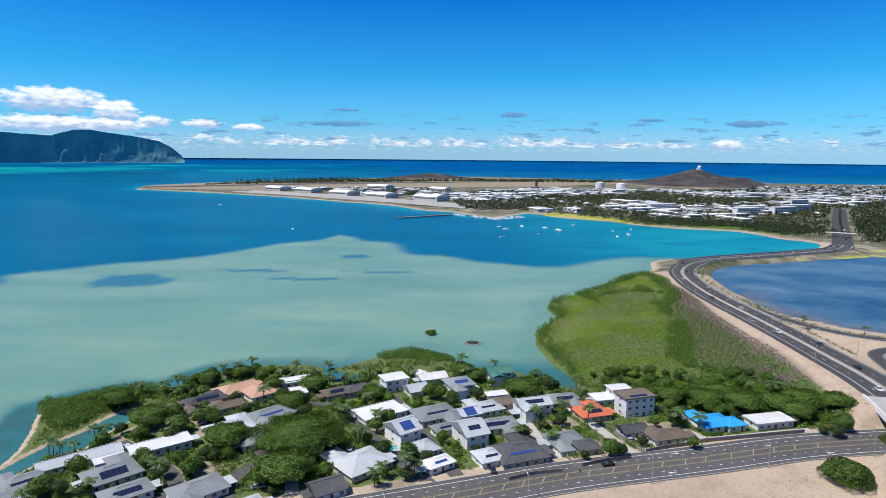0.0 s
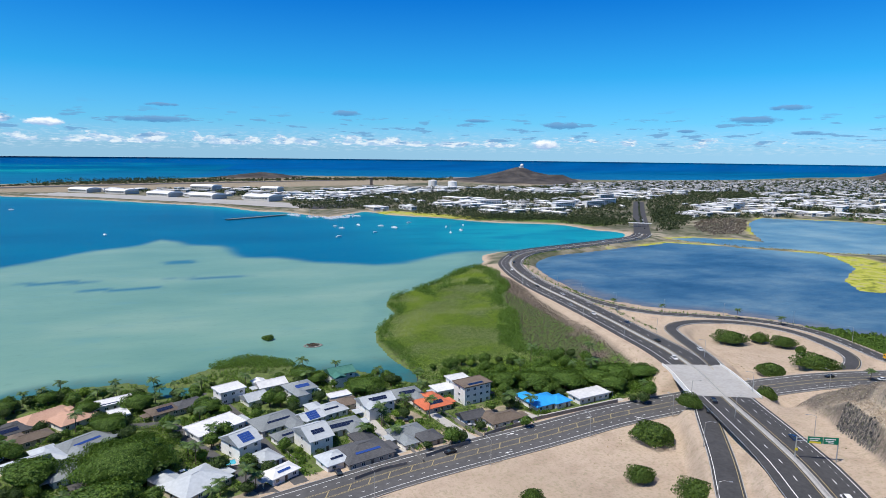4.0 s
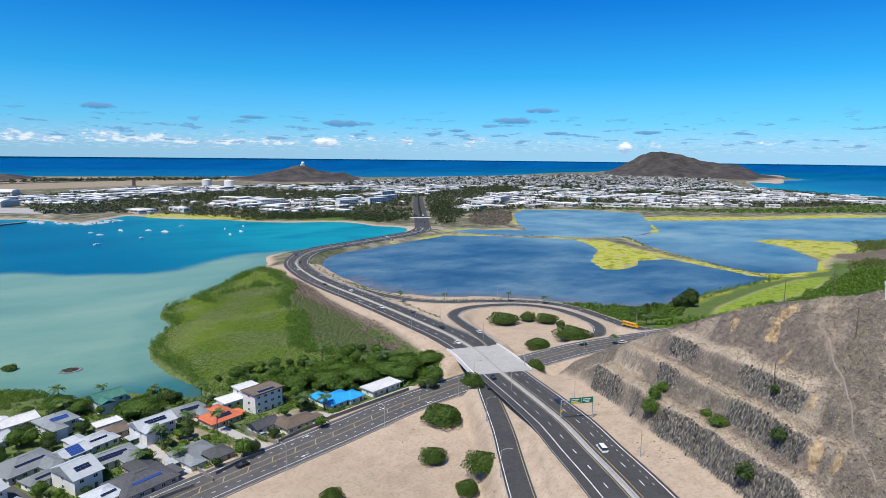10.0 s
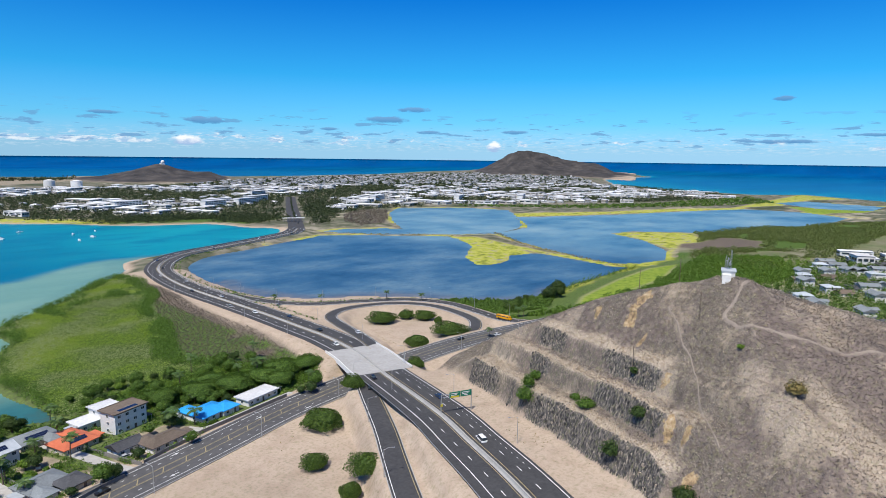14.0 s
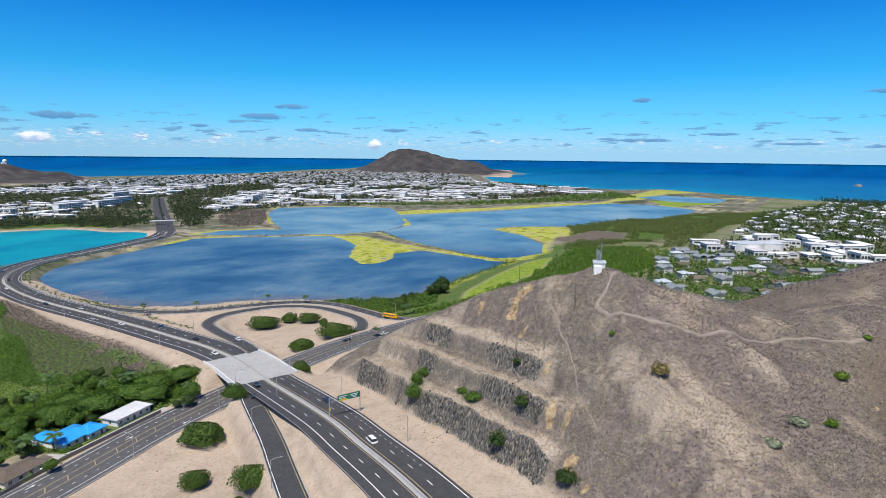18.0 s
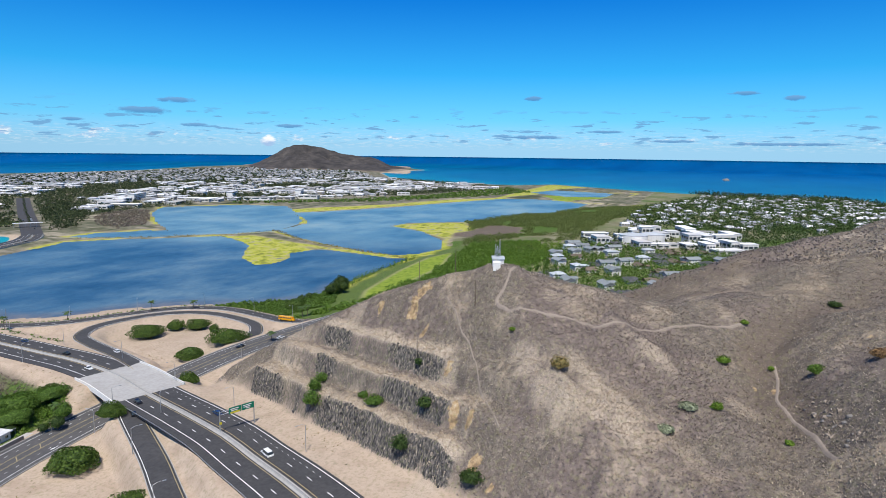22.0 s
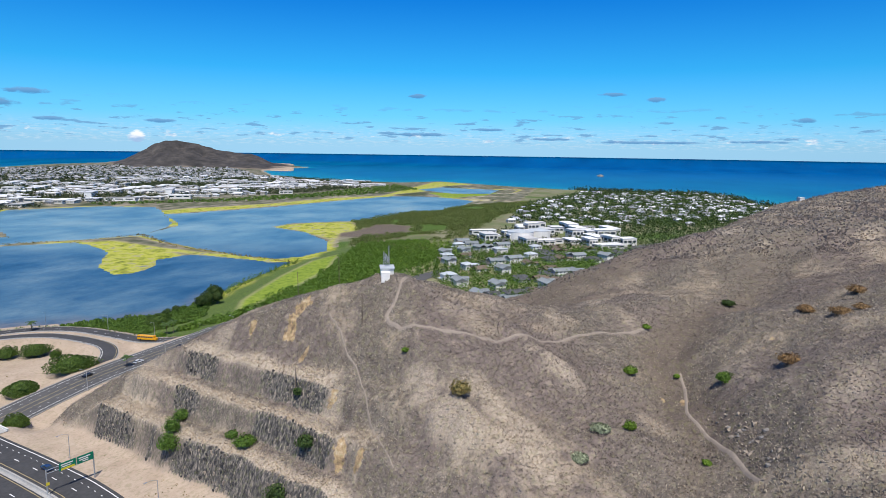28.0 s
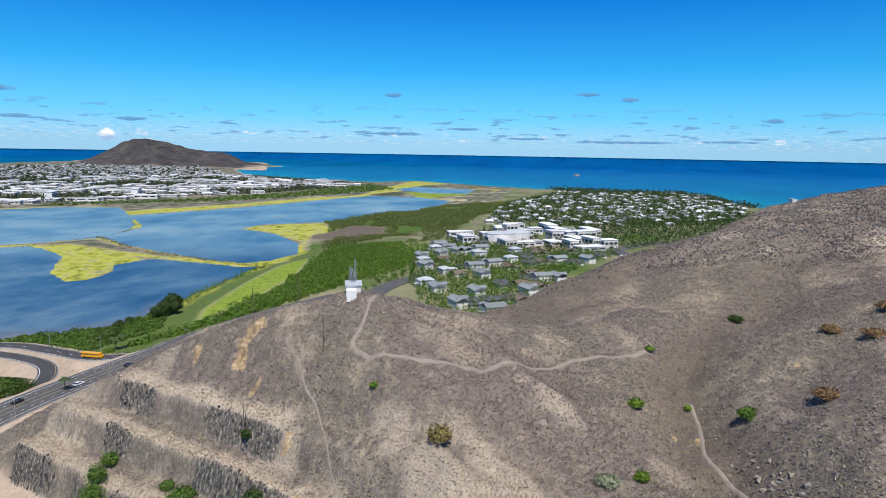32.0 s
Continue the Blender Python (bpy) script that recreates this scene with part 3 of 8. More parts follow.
def land(x, y):
    """Height and cover of the land at the plan's points."""
    x, y = np.asarray(x, float), np.asarray(y, float)
    r = np.hypot(x, y)
    sd = poly_sd(x, y, COAST_S) + 3.0 * np.clip(r / 400, 0.3, 6) * fbm(x, y, 30, 3)
    cov = {k: np.zeros(x.shape) for k in ("dry", "rock", "ochre", "lush", "lawn", "marsh", "town", "field", "crater", "straw", "brush")}
    z = np.where(sd > 0, np.minimum(2.6, 0.3 + sd * 0.12), np.maximum(-3, -0.3 + sd * 0.12))
    z = z + np.where(sd > 15, 1.0 * fbm(x, y, 60, 3), 0)
    ponds = np.full(x.shape, -1e9)
    for q in (POND_1, POND_2, POND_3, POND_4):
        qs = np.array(q, float)
        near = (x > qs[:, 0].min() - 60) & (x < qs[:, 0].max() + 60) & (y > qs[:, 1].min() - 60) & (y < qs[:, 1].max() + 60)
        v = poly_sd(x[near], y[near], np.array(q, float) if len(q) < 10 else spline(q, 60, True))
        ponds[near] = np.maximum(ponds[near], v)
    pn = ponds + 10 * fbm(x, y, 40, 4)
    z = np.where(ponds > -60, np.minimum(z, np.where(pn > 0, -1.2, np.minimum(3, 0.25 + np.abs(pn) * 0.06))), z)
    for q in CHANNELS:
        cs = poly_near(x, y, q, 30)
        sd = np.minimum(sd, np.where(cs > -25, -cs, 1e9))
        z = np.where(cs > -12, np.minimum(z, np.where(cs > 0, -0.8, 0.1 - 0.2 * cs)), z)
    # near land: village flat rising to the road
    village = smooth(330, 180, y) * smooth(-500, -100, x)
    z = np.where(sd > 0, z + 2.6 * village * smooth(0, 60, sd), z)
    # hill
    he = np.zeros(x.shape) - 1e9
    nearh = (r < 1200)
    he[nearh] = poly_sd(x[nearh], y[nearh], HILL_EDGE)
    hmask = he > -60
    zn = np.full(x.shape, -50.0)
    zn[hmask] = hill_natural(x[hmask], y[hmask])
    far_hill = smooth(700, 1100, r)
    zn = zn * (1 - far_hill) + 30 * far_hill
    s = (x - CUT_A[0]) * CUT_DIR[0] + (y - CUT_A[1]) * CUT_DIR[1]
    d = (x - CUT_A[0]) * CUT_N[0] + (y - CUT_A[1]) * CUT_N[1]
    toe = np.interp(s, [-200, -60, 0, 60, 100], [27, 22, 19, 15.5, 12])
    ribs = fbm(0.35 * d, s, 5.5, 4)
    wob = d + 3.6 * fbm(x, y, 26, 3) + 3.0 * ribs
    zc = cut_profile(wob, toe, s) + np.where(wob > 2, 0.7 * fbm(x, y, 4, 3), 0)
    zh = np.minimum(zn, zc)
    in_cut = smooth(36, 26, wob) * smooth(-62, -48, s) * smooth(84, 70, s)
    gul, gdeep, _ = line_near(x, y, GULLY)
    spur = (0.18 - np.abs(fbm(x + 0.5 * y, y - 0.5 * x, 46, 3))) * 14
    rough = (spur * smooth(0, 20, wob) * smooth(4, 30, zc - zn) * 0.75 + 3.3 * fbm(x, y, 18, 4)) * (1 - 0.85 * in_cut) + 1.1 * fbm(x, y, 3.6, 3)
    bank = smooth(16, 1.5, gul + 5 * fbm(x, y, 12, 3))
    raised = np.zeros(x.shape)
    for q in SPURS:
        ds_, up_, _ = line_near(x, y, q)
        raised = np.maximum(raised, up_ * smooth(9, 0.5, ds_ + 3 * fbm(x, y, 10, 2)))
    zh = zh + 2.6 * smooth(15, 4, np.hypot(x - 212, y - 69.5))
    zh = zh + np.where(hmask, rough * smooth(2, 16, wob) - gdeep * bank + raised, 0)
    k = smooth(-10, 8, he)
    z = np.where(hmask, np.where(zh > z, z * (1 - k) + zh * k, z), z)
    on_hill = hmask & (zh > 8) & (k > 0.2)
    cov["dry"] = np.where(on_hill, smooth(0.2, 0.7, k) * smooth(-2, 3, wob), 0)
    wall, bench = np.zeros(x.shape), np.zeros(x.shape)
    for a, b, _, s0, s1 in CUT_STEPS:
        run = smooth(s0 - 4, s0 + 4, s + 6 * ribs) * smooth(s1 + 6, s1 - 6, s)
        wall = np.maximum(wall, run * smooth(a - 0.7, a + 0.4, wob) * smooth(b + 0.9, b, wob))
        bench = np.maximum(bench, run * smooth(b - 0.2, b + 0.8, wob) * smooth(b + 6.5, b + 2.5, wob + 4 * fbm(x, y, 9, 3)))
    cov["rock"] = np.where(on_hill & (zn > zc - 0.5), wall * (0.42 + 0.58 * smooth(-0.18, 0.02, fbm(x, y, 11, 5))), 0)
    cov["straw"] = np.where(on_hill, np.maximum(0.9 * bench, np.maximum(0.55 * smooth(0.8, 2.0, raised + 3 * fbm(x, y, 6, 3)), 0.5 * smooth(0.08, 0.22, fbm(x - 0.6 * y, y + 0.4 * x, 22, 6)))), 0)
    cov["brush"] = np.where(on_hill, smooth(13, 2, gul + 9 * fbm(x, y, 14, 4)) * smooth(160, 196, x) * smooth(330, 240, x), 0)
    for ox, oy, rad in ((169, 68, 4.5), (165, 62, 3.5), (156, 57, 4.5), (151, 50, 4), (211, 98, 6), (206, 100, 6), (212, 116, 6), (198, 92, 3.5), (183, 76, 3.5), (205, -14, 3.0), (203, -19, 2.5), (222, -48, 2.2), (217, -44, 2), (213, -41, 2)):
        cov["ochre"] = np.maximum(cov["ochre"], np.where(on_hill, smooth(rad, rad * 0.2, np.hypot(x - ox, y - oy) + 1.6 * rad * np.abs(fbm(x, y, 6, 4)) * 1.6), 0))
    back = poly_near(x, y, [(258, 40), (262, 12), (275, 4), (300, -6), (345, -28), (400, -66), (440, -95), (470, -60), (420, 0), (350, 60), (290, 75)], 40)
    cov["brush"] = np.maximum(cov["brush"], np.where(on_hill, 0.75 * smooth(-3, 5, back + 9 * fbm(x, y, 18, 3)), 0))
    # roads flatten the ground
    def lay(line, half, blend, lift=-0.25, keep=None):
        nonlocal z
        q = line[::2] if len(line) > 40 else line
        q = q[np.hypot(q[:, 0], q[:, 1]) < 1000]
        m = (x > q[:, 0].min() - 40) & (x < q[:, 0].max() + 40) & (y > q[:, 1].min() - 40) & (y < q[:, 1].max() + 40)
        dd, zz, side = line_near(x[m], y[m], q)
        kk = smooth(half + blend, half, dd)
        if keep is not None:
            kk = kk * keep[m]
        z[m] = z[m] * (1 - kk) + (zz + lift) * kk
        full = np.full(x.shape, 1e9)
        full[m] = dd
        return full
    d_hw = lay(HW, 15, 16)
    d_lp = lay(LP, 6, 8)
    d_pr = lay(PR, 6, 8)
    d_ro = lay(RO, 5, 6)
    d_cr = lay(CR, 10.5, 7)
    roadside = np.minimum.reduce([d_hw - 22, d_lp - 14, d_pr - 12, d_ro - 12, d_cr - 14])
    cov["dry"] *= smooth(-3, 4, roadside) * 0.97
    cov["_sd"], cov["_pond"], cov["_road"], cov["_hill"], cov["_r"] = sd, pn, roadside, on_hill * 1.0, r
    return z, cov


def cover(x, y, z, c):
    """Which plants and soils cover what."""
    sd, pn, road, hill, r = c["_sd"], c["_pond"], c["_road"], c["_hill"], c["_r"]
    n1 = fbm(x, y, 60, 4)
    mang = poly_near(x, y, MANGROVE)
    c["lush"] = np.maximum(c["lush"], smooth(-3, 4, mang + 8 * n1))
    c["lawn"] = np.maximum(c["lawn"], 0.75 * smooth(0, 12, mang - 6) * smooth(-0.05, 0.12, fbm(x, y, 35, 4)))
    scrub = poly_near(x, y, SCRUB)
    scrub_k = smooth(-3, 4, scrub + 5 * n1)
    c["lush"] = c["lush"] * (1 - scrub_k)
    c["lawn"] = c["lawn"] * (1 - scrub_k)
    c["dry"] = np.maximum(c["dry"], scrub_k)
    c["brush"] = np.maximum(c["brush"], 0.85 * scrub_k)
    c["lush"] = np.maximum(c["lush"], np.where((y > 285) & (y < 615) & (x < 206) & (sd < 18), 0.9, 0))
    for q in PARKS:
        c["lawn"] = np.maximum(c["lawn"], smooth(-3, 4, poly_near(x, y, q)))
    for q in WOODS:
        k = smooth(-8, 8, poly_near(x, y, q) + 25 * n1)
        c["lush"] = np.maximum(c["lush"], k)
    edge_m = np.where((pn < 0) & (pn > -16) & (x > 400), smooth(-16, -5, pn) * smooth(-0.15, 0.1, n1), 0)
    for q in MARSHES:
        edge_m = np.maximum(edge_m, smooth(-6, 6, poly_near(x, y, q) + 14 * n1))
    c["marsh"] = np.maximum(c["marsh"], edge_m)
    town = np.where((r > 640) & (hill < 0.5), 1, 0) * smooth(2, 14, sd) * (1 - c["marsh"]) * (1 - c["lush"] * 0.8)
    c["town"] = town * (1 - c["lawn"])
    fieldq = poly_near(x, y, AIRFIELD)
    c["field"] = np.maximum(c["field"], smooth(-30, 30, fieldq + 60 * n1))
    c["lush"] = np.where((x > 420) & (y < 225) & (r < 1000) & (hill < 0.5), np.maximum(c["lush"], 0.72 + 1.1 * n1), c["lush"])
    c["lush"] = np.where((x > 960) & (y < 150) & (sd > 20) & (hill < 0.5), np.maximum(c["lush"], 0.75 + n1), c["lush"])
    c["lush"] = np.where((x > 335) & (x < 700) & (y > 205) & (y < 310) & (hill < 0.5) & (road > 1) & (pn < -1), np.maximum(c["lush"], 0.95 - c["lawn"]), c["lush"])
    c["lush"] = np.where((x > 600) & (x < 1250) & (y > 140) & (y < 345) & (hill < 0.5) & (pn < -14), np.maximum(c["lush"], 0.8 + n1 - c["marsh"]), c["lush"])
    village = (r < 640) & (x < 185) & (y > 196 + 0.215 * x) & (road > 2) & (sd > 2) & (hill < 0.5)
    c["lush"] = np.where(village, np.maximum(c["lush"], smooth(-0.32, -0.12, fbm(x, y, 22, 4)) * 0.9), c["lush"])
    for q in YARDS:
        yk = smooth(-0.6, 0.6, poly_near(x, y, q, 20) + 1.5 * fbm(x, y, 5, 2))
        c["field"] = np.maximum(c["field"], yk)
        c["lush"] = c["lush"] * (1 - yk)
    scar = smooth(1.15, 0.9, np.hypot((x - 850) / 75, (y - 285) / 42) - 0.8 * fbm(x, y, 40, 3))
    for key_ in ("lush", "marsh", "lawn"):
        c[key_] = c[key_] * (1 - scar)
    c["town"] = c["town"] * (1 - np.clip(c["lush"], 0, 1)) * (1 - scar)
    c["brush"] = np.maximum(c["brush"], scar)
    c["dry"] = np.maximum(c["dry"], scar)
    return c


MANGROVE = [(69, 292), (66, 320), (59, 363), (61, 388), (70, 407), (83, 431), (80, 454), (87, 478), (106, 499), (138, 533), (174, 580), (198, 600),
            (205, 560), (200, 520), (190, 480), (172, 455), (165, 430), (163, 395), (150, 360), (140, 330), (150, 300), (168, 270), (150, 255), (110, 275)]
SCRUB = [(200, 590), (205, 520), (200, 470), (193, 420), (190, 340), (180, 280), (165, 262), (150, 300), (143, 335), (155, 380), (165, 420), (175, 455), (192, 490)]
PARKS = [[(395, 236), (470, 232), (560, 240), (640, 262), (600, 275), (520, 268), (430, 252)], [(1500, 330), (1600, 250), (1750, 240), (1800, 330), (1650, 420)]]
WOODS = [[(330, 250), (400, 215), (500, 190), (650, 150), (760, 200), (700, 262), (600, 245), (500, 228), (400, 232)],
         [(880, 330), (960, 370), (1080, 330), (1220, 270), (1330, 215), (1420, 130), (1350, 60), (1150, 130), (950, 210)],
         [(345, 330), (385, 300), (420, 272), (380, 250), (335, 262)],
         [(740, 275), (900, 340), (1184, 320), (1134, 149), (1000, 150), (812, 210)],
         [(290, 1110), (350, 1040), (400, 1010), (470, 970), (500, 900), (620, 960), (560, 1060), (420, 1120)]]
MARSHES = [[(611, 555), (640, 535), (606, 422), (545, 416), (489, 413), (517, 459), (571, 497)],
           [(851, 454), (913, 429), (944, 366), (882, 325), (739, 309), (621, 279), (596, 305), (634, 298), (694, 301), (759, 325), (824, 396)],
           [(150, 1210), (220, 1180), (300, 1110), (340, 1050), (380, 1060), (330, 1140), (230, 1240)],
           [(950, 712), (1069, 645), (1207, 598), (1378, 540), (1524, 475), (1560, 480), (1400, 570), (1200, 640), (1080, 700), (1000, 760)],
           [(640, 600), (660, 560), (640, 500), (625, 420), (615, 330), (600, 300), (592, 318), (604, 374), (610, 430), (600, 520)],
           [(1500, 500), (1800, 520), (2300, 545), (2150, 380), (1950, 470), (1700, 440)]]
AIRFIELD = [(-1040, 1980), (-1000, 2350), (-600, 2780), (-300, 3080), (50, 3400), (600, 3150), (820, 2700), (500, 2450), (100, 2250), (-300, 2050), (-600, 1960)]

# ---------------------------------------------------------------- ground and water sheets
az = np.concatenate([np.arange(-42, 124, 0.2), np.arange(124, 318, 3.0)])
rad_near = np.exp(np.concatenate([np.arange(np.log(14.0), np.log(95.0), 0.03), np.arange(np.log(95.5), np.log(300.0), 0.0042), np.arange(np.log(300.5), np.log(4200.0), 0.0085)]))
rad = np.concatenate([rad_near, np.exp(np.arange(np.log(4300.0), np.log(24000.0), 0.03))])
A, Rr = np.meshgrid(np.radians(az), rad)
gx, gy = Rr * np.sin(A), Rr * np.cos(A)
gz, gcov = land(gx, gy)
gcov = cover(gx, gy, gz, gcov)

# far hills: height bumps on the base peninsula and the crater at its end
def mound(x, y, cx, cy, rx, ry, turn, h, power=1.0, gully=0.12, gsize=90):
    c, s = math.cos(radians(turn)), math.sin(radians(turn))
    u, v = ((x - cx) * c + (y - cy) * s) / rx, (-(x - cx) * s + (y - cy) * c) / ry
    q = np.sqrt(u * u + v * v)
    sh = np.clip(1 - q, 0, 1) ** power
    return h * sh * (1 + gully * 4 * fbm(x, y, gsize, 5) * np.clip(q * 2, 0, 1))


def far_ridge(bearings, rises, rc, half, size):
    """A far hill: its crest line by bearing and angle of rise, furrowed slopes before and behind."""
    bear = np.degrees(A)
    crest = np.interp(bear, bearings, rises, -8, -8)
    top = np.maximum(114 + rc * np.tan(np.radians(crest)) + rc * rc / 1.48e7 - 3, 0)
    q = np.clip(1 - np.abs(Rr - rc) / half, 0, 1)
    ribs = np.abs(fbm(bear * 40 + 0.02 * Rr, 0.05 * Rr, 34, 5))
    return top * q ** 0.85 * (1 - (0.9 * np.abs(fbm(gx, gy, size, 5)) + 1.5 * ribs) * np.clip(2 - 2 * q, 0, 1) * np.clip(1.6 * q, 0.2, 1))


bump_k = far_ridge([12.3, 14.9, 17.5, 20.0, 21.8, 22.5, 23.5, 24.8, 26.0, 27.0, 27.8, 28.6], [-2.3, -2.2, -1.95, -1.45, -0.9, -0.94, -1.33, -1.56, -1.54, -1.95, -2.2, -2.6], 2899, 420, 120)
bump_c = far_ridge([48.2, 49.4, 50.4, 51.7, 52.8, 53.7, 54.7, 55.7, 56.8, 57.5, 58.9, 60.1, 61.1, 62.0, 63.4, 65.1],
                   [-1.5, -1.3, -0.95, -0.22, 0.55, 0.76, 0.77, 0.53, 0.19, -0.1, -0.33, -0.36, -0.74, -1.2, -1.42, -1.7], np.interp(np.degrees(A), [48, 58, 66], [4700, 4600, 4100]), 900, 260)
bump_s = mound(gx, gy, -60, 3000, 260, 160, 0, 30, 1.0)
extra = np.maximum(np.maximum(bump_k, bump_c), bump_s)
gz = np.where(extra > 0.5, np.maximum(gz, 3) + extra, gz)
gcov["crater"] = np.maximum(smooth(1, 9, extra + 9 * fbm(gx, gy, 120, 4)), smooth(1.5, 6, bump_k + 3 * fbm(gx, gy, 90, 4)))
gcov["field"] = gcov["field"] * (1 - gcov["crater"])
gcov["town"] = gcov["town"] * (1 - gcov["crater"])
gz = np.where(gz < -2.5, gz - 25 * smooth(1500, 3000, np.hypot(gx, gy)), gz) - 250 * smooth(5200, 9000, np.hypot(gx, gy))
ground = new("ground", grid_mesh("ground", far_fold(np.stack([gx, gy, gz], -1)), M_GROUND, {k: v for k, v in gcov.items() if k[0] != "_"}))
tagged(ground, "coastal land with dry hills, green shore and bare dirt verges", "ground", kind="structure")

az_w = np.concatenate([np.arange(-42, 124, 0.4), np.arange(124, 318, 4.0)])
rad_w = np.concatenate([np.exp(np.arange(np.log(80.0), np.log(4200.0), 0.016)), np.exp(np.arange(np.log(4250.0), np.log(25000.0), 0.03))])
A, Rr = np.meshgrid(np.radians(az_w), rad_w)
wx, wy = Rr * np.sin(A), Rr * np.cos(A)
reef_sd = poly_sd(wx, wy, spline(REEF, 20, True)) + 14 * fbm(wx, wy, 60, 4)
coast_sd = -poly_sd(wx, wy, COAST_S)
ww = {}
ww["reef"] = smooth(-6, 14, reef_sd)
for cx, cy, rx, ry in ((-285, 545, 40, 26), (-185, 600, 30, 6), (-120, 560, 40, 5), (-95, 690, 26, 10), (-60, 600, 36, 6)):
    q = ((wx - cx) / rx) ** 2 + ((wy - cy) / ry) ** 2
    ww["reef"] *= 1 - 0.75 * smooth(1.4, 0.5, q + 2.5 * fbm(wx, wy, 25, 3))
ww["teal"] = smooth(120, 420, wx + 0.1 * wy) * smooth(1500, 900, wy) * smooth(900, 650, wx) * (1 - ww["reef"])
ww["teal"] = np.maximum(ww["teal"], 0.8 * smooth(80, 0, coast_sd) * smooth(700, 900, wy))
band = smooth(3200, 4200, np.hypot(wx, wy)) * smooth(9000, 6500, np.hypot(wx, wy)) * smooth(-900, -1500, wx)
ww["teal"] = np.maximum(ww["teal"], band * smooth(-0.1, 0.15, fbm(wx, wy, 900, 4)))
east = smooth(500, 2200, coast_sd) * 1.0
ww["ocean"] = np.clip(np.where((wx > -400) & (np.hypot(wx, wy) > 1700), 0.4 + 0.6 * east, smooth(3500, 9000, np.hypot(wx, wy))), 0, 1)
ww["teal"] = np.maximum(ww["teal"], np.where((wx > 1300) & (wy < 1500), 0.55 * smooth(420, 0, coast_sd + 120 * fbm(wx, wy, 300, 3)), 0))
ww["murk"] = np.where(wy < 800, smooth(21, 11, coast_sd + 16 * fbm(wx, wy, 25, 4)), 0) * 0.92 * (1 - 0.8 * smooth(315, 345, wy))
ww["pond"] = np.where((coast_sd < 0) & (wx > 180), 1.0, 0.0)
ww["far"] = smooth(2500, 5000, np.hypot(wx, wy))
ww["silt"] = np.where(ww["pond"] > 0, 0.85 * smooth(560, 700, wx + 0.35 * (wy - 500) + 90 * fbm(wx, wy, 160, 4)), 0)
p1_sd = poly_near(wx, wy, POND_1)
ww["shoal"] = np.where((p1_sd > -10) & (wx < 460) & (wy < 520), 0.75 * smooth(26, 4, p1_sd + 22 * fbm(wx, wy, 30, 4)), 0)
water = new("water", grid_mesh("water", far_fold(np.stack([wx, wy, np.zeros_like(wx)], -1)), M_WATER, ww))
tagged(water, "clear blue bay, pale reef shallows, ponds and open sea", "water", kind="structure")


def land_z(x, y):
    z, _ = land(np.array([float(x)]), np.array([float(y)]))
    return float(z[0])


# ---------------------------------------------------------------- roads
def ribbon(name, line, left, right, mat, lift=0.0, parent=None, skirt=0.0):
    """A strip along a line, from left to right of it in metres, with edges that go down by skirt."""
    t = np.gradient(line[:, :2], axis=0)
    t /= np.linalg.norm(t, axis=1)[:, None]
    nrm = np.stack([t[:, 1], -t[:, 0]], 1)
    lf = left if np.ndim(left) else np.full(len(line), left)
    rt = right if np.ndim(right) else np.full(len(line), right)
    L = np.column_stack([line[:, :2] + nrm * lf[:, None], line[:, 2] + lift])
    Rt = np.column_stack([line[:, :2] + nrm * rt[:, None], line[:, 2] + lift])
    rows = [L, Rt]
    if skirt:
        rows = [L - [0, 0, skirt], L, Rt, Rt - [0, 0, skirt]]
    v = far_fold(np.concatenate(rows))
    n = len(line)
    f = [(k * n + i, (k + 1) * n + i, (k + 1) * n + i + 1, k * n + i + 1) for k in range(len(rows) - 1) for i in range(n - 1)]
    return part(name, mesh_from(name, v, f, mat), parent)


road_hw = tagged(ribbon("road_highway", HW, -11.8, 13.0, M_ASPHALT, 0.0, None, 0.6), "dark asphalt divided highway curving over a causeway", "road", kind="structure")
tagged(ribbon("road_cross", CR, -9.5, 9.5, M_OLD_ASPHALT, 0.03, None, 0.5), "grey worn asphalt cross street with turn lanes", "road", kind="structure")
tagged(ribbon("road_ramp", RO, -4.2, 4.2, M_ASPHALT, 0.05, None, 0.5), "dark asphalt off ramp", "road", kind="structure")
tagged(ribbon("road_loop", LP, -4.0, 4.0, M_ASPHALT, 0.02, None, 0.5), "dark asphalt loop ramp round a dirt island", "road", kind="structure")
tagged(ribbon("road_pond", PR, -4.5, 4.5, M_ASPHALT, 0.04, None, 0.5), "dark asphalt ramp along the pond", "road", kind="structure")


# ---------------------------------------------------------------- placing on the ground
LOG_R, ROW_R = np.log(rad_near), np.arange(len(rad_near), dtype=float)
N_FINE = int(np.count_nonzero(az < 123.95))


def ground_z(x, y):
    """Height of the ground sheet, between its grid points."""
    x, y = np.asarray(x, float), np.asarray(y, float)
    r = np.maximum(np.hypot(x, y), 15.0)
    a = np.degrees(np.arctan2(x, y))
    ia = np.clip((a + 42) / 0.2, 0, N_FINE - 1.001)
    ir = np.clip(np.interp(np.log(r), LOG_R, ROW_R), 0, len(rad_near) - 1.001)
    i0, j0 = ir.astype(int), ia.astype(int)
    fi, fj = ir - i0, ia - j0
    g = gz
    return (g[i0, j0] * (1 - fi) + g[i0 + 1, j0] * fi) * (1 - fj) + (g[i0, j0 + 1] * (1 - fi) + g[i0 + 1, j0 + 1] * fi) * fj


def cov_at(name, x, y):
    r = np.maximum(np.hypot(x, y), 15.0)
    j = np.clip(np.round((np.degrees(np.arctan2(x, y)) + 42) / 0.2).astype(int), 0, N_FINE - 1)
    i = np.round(np.interp(np.log(r), LOG_R, ROW_R)).astype(int)
    return gcov[name][i, j]


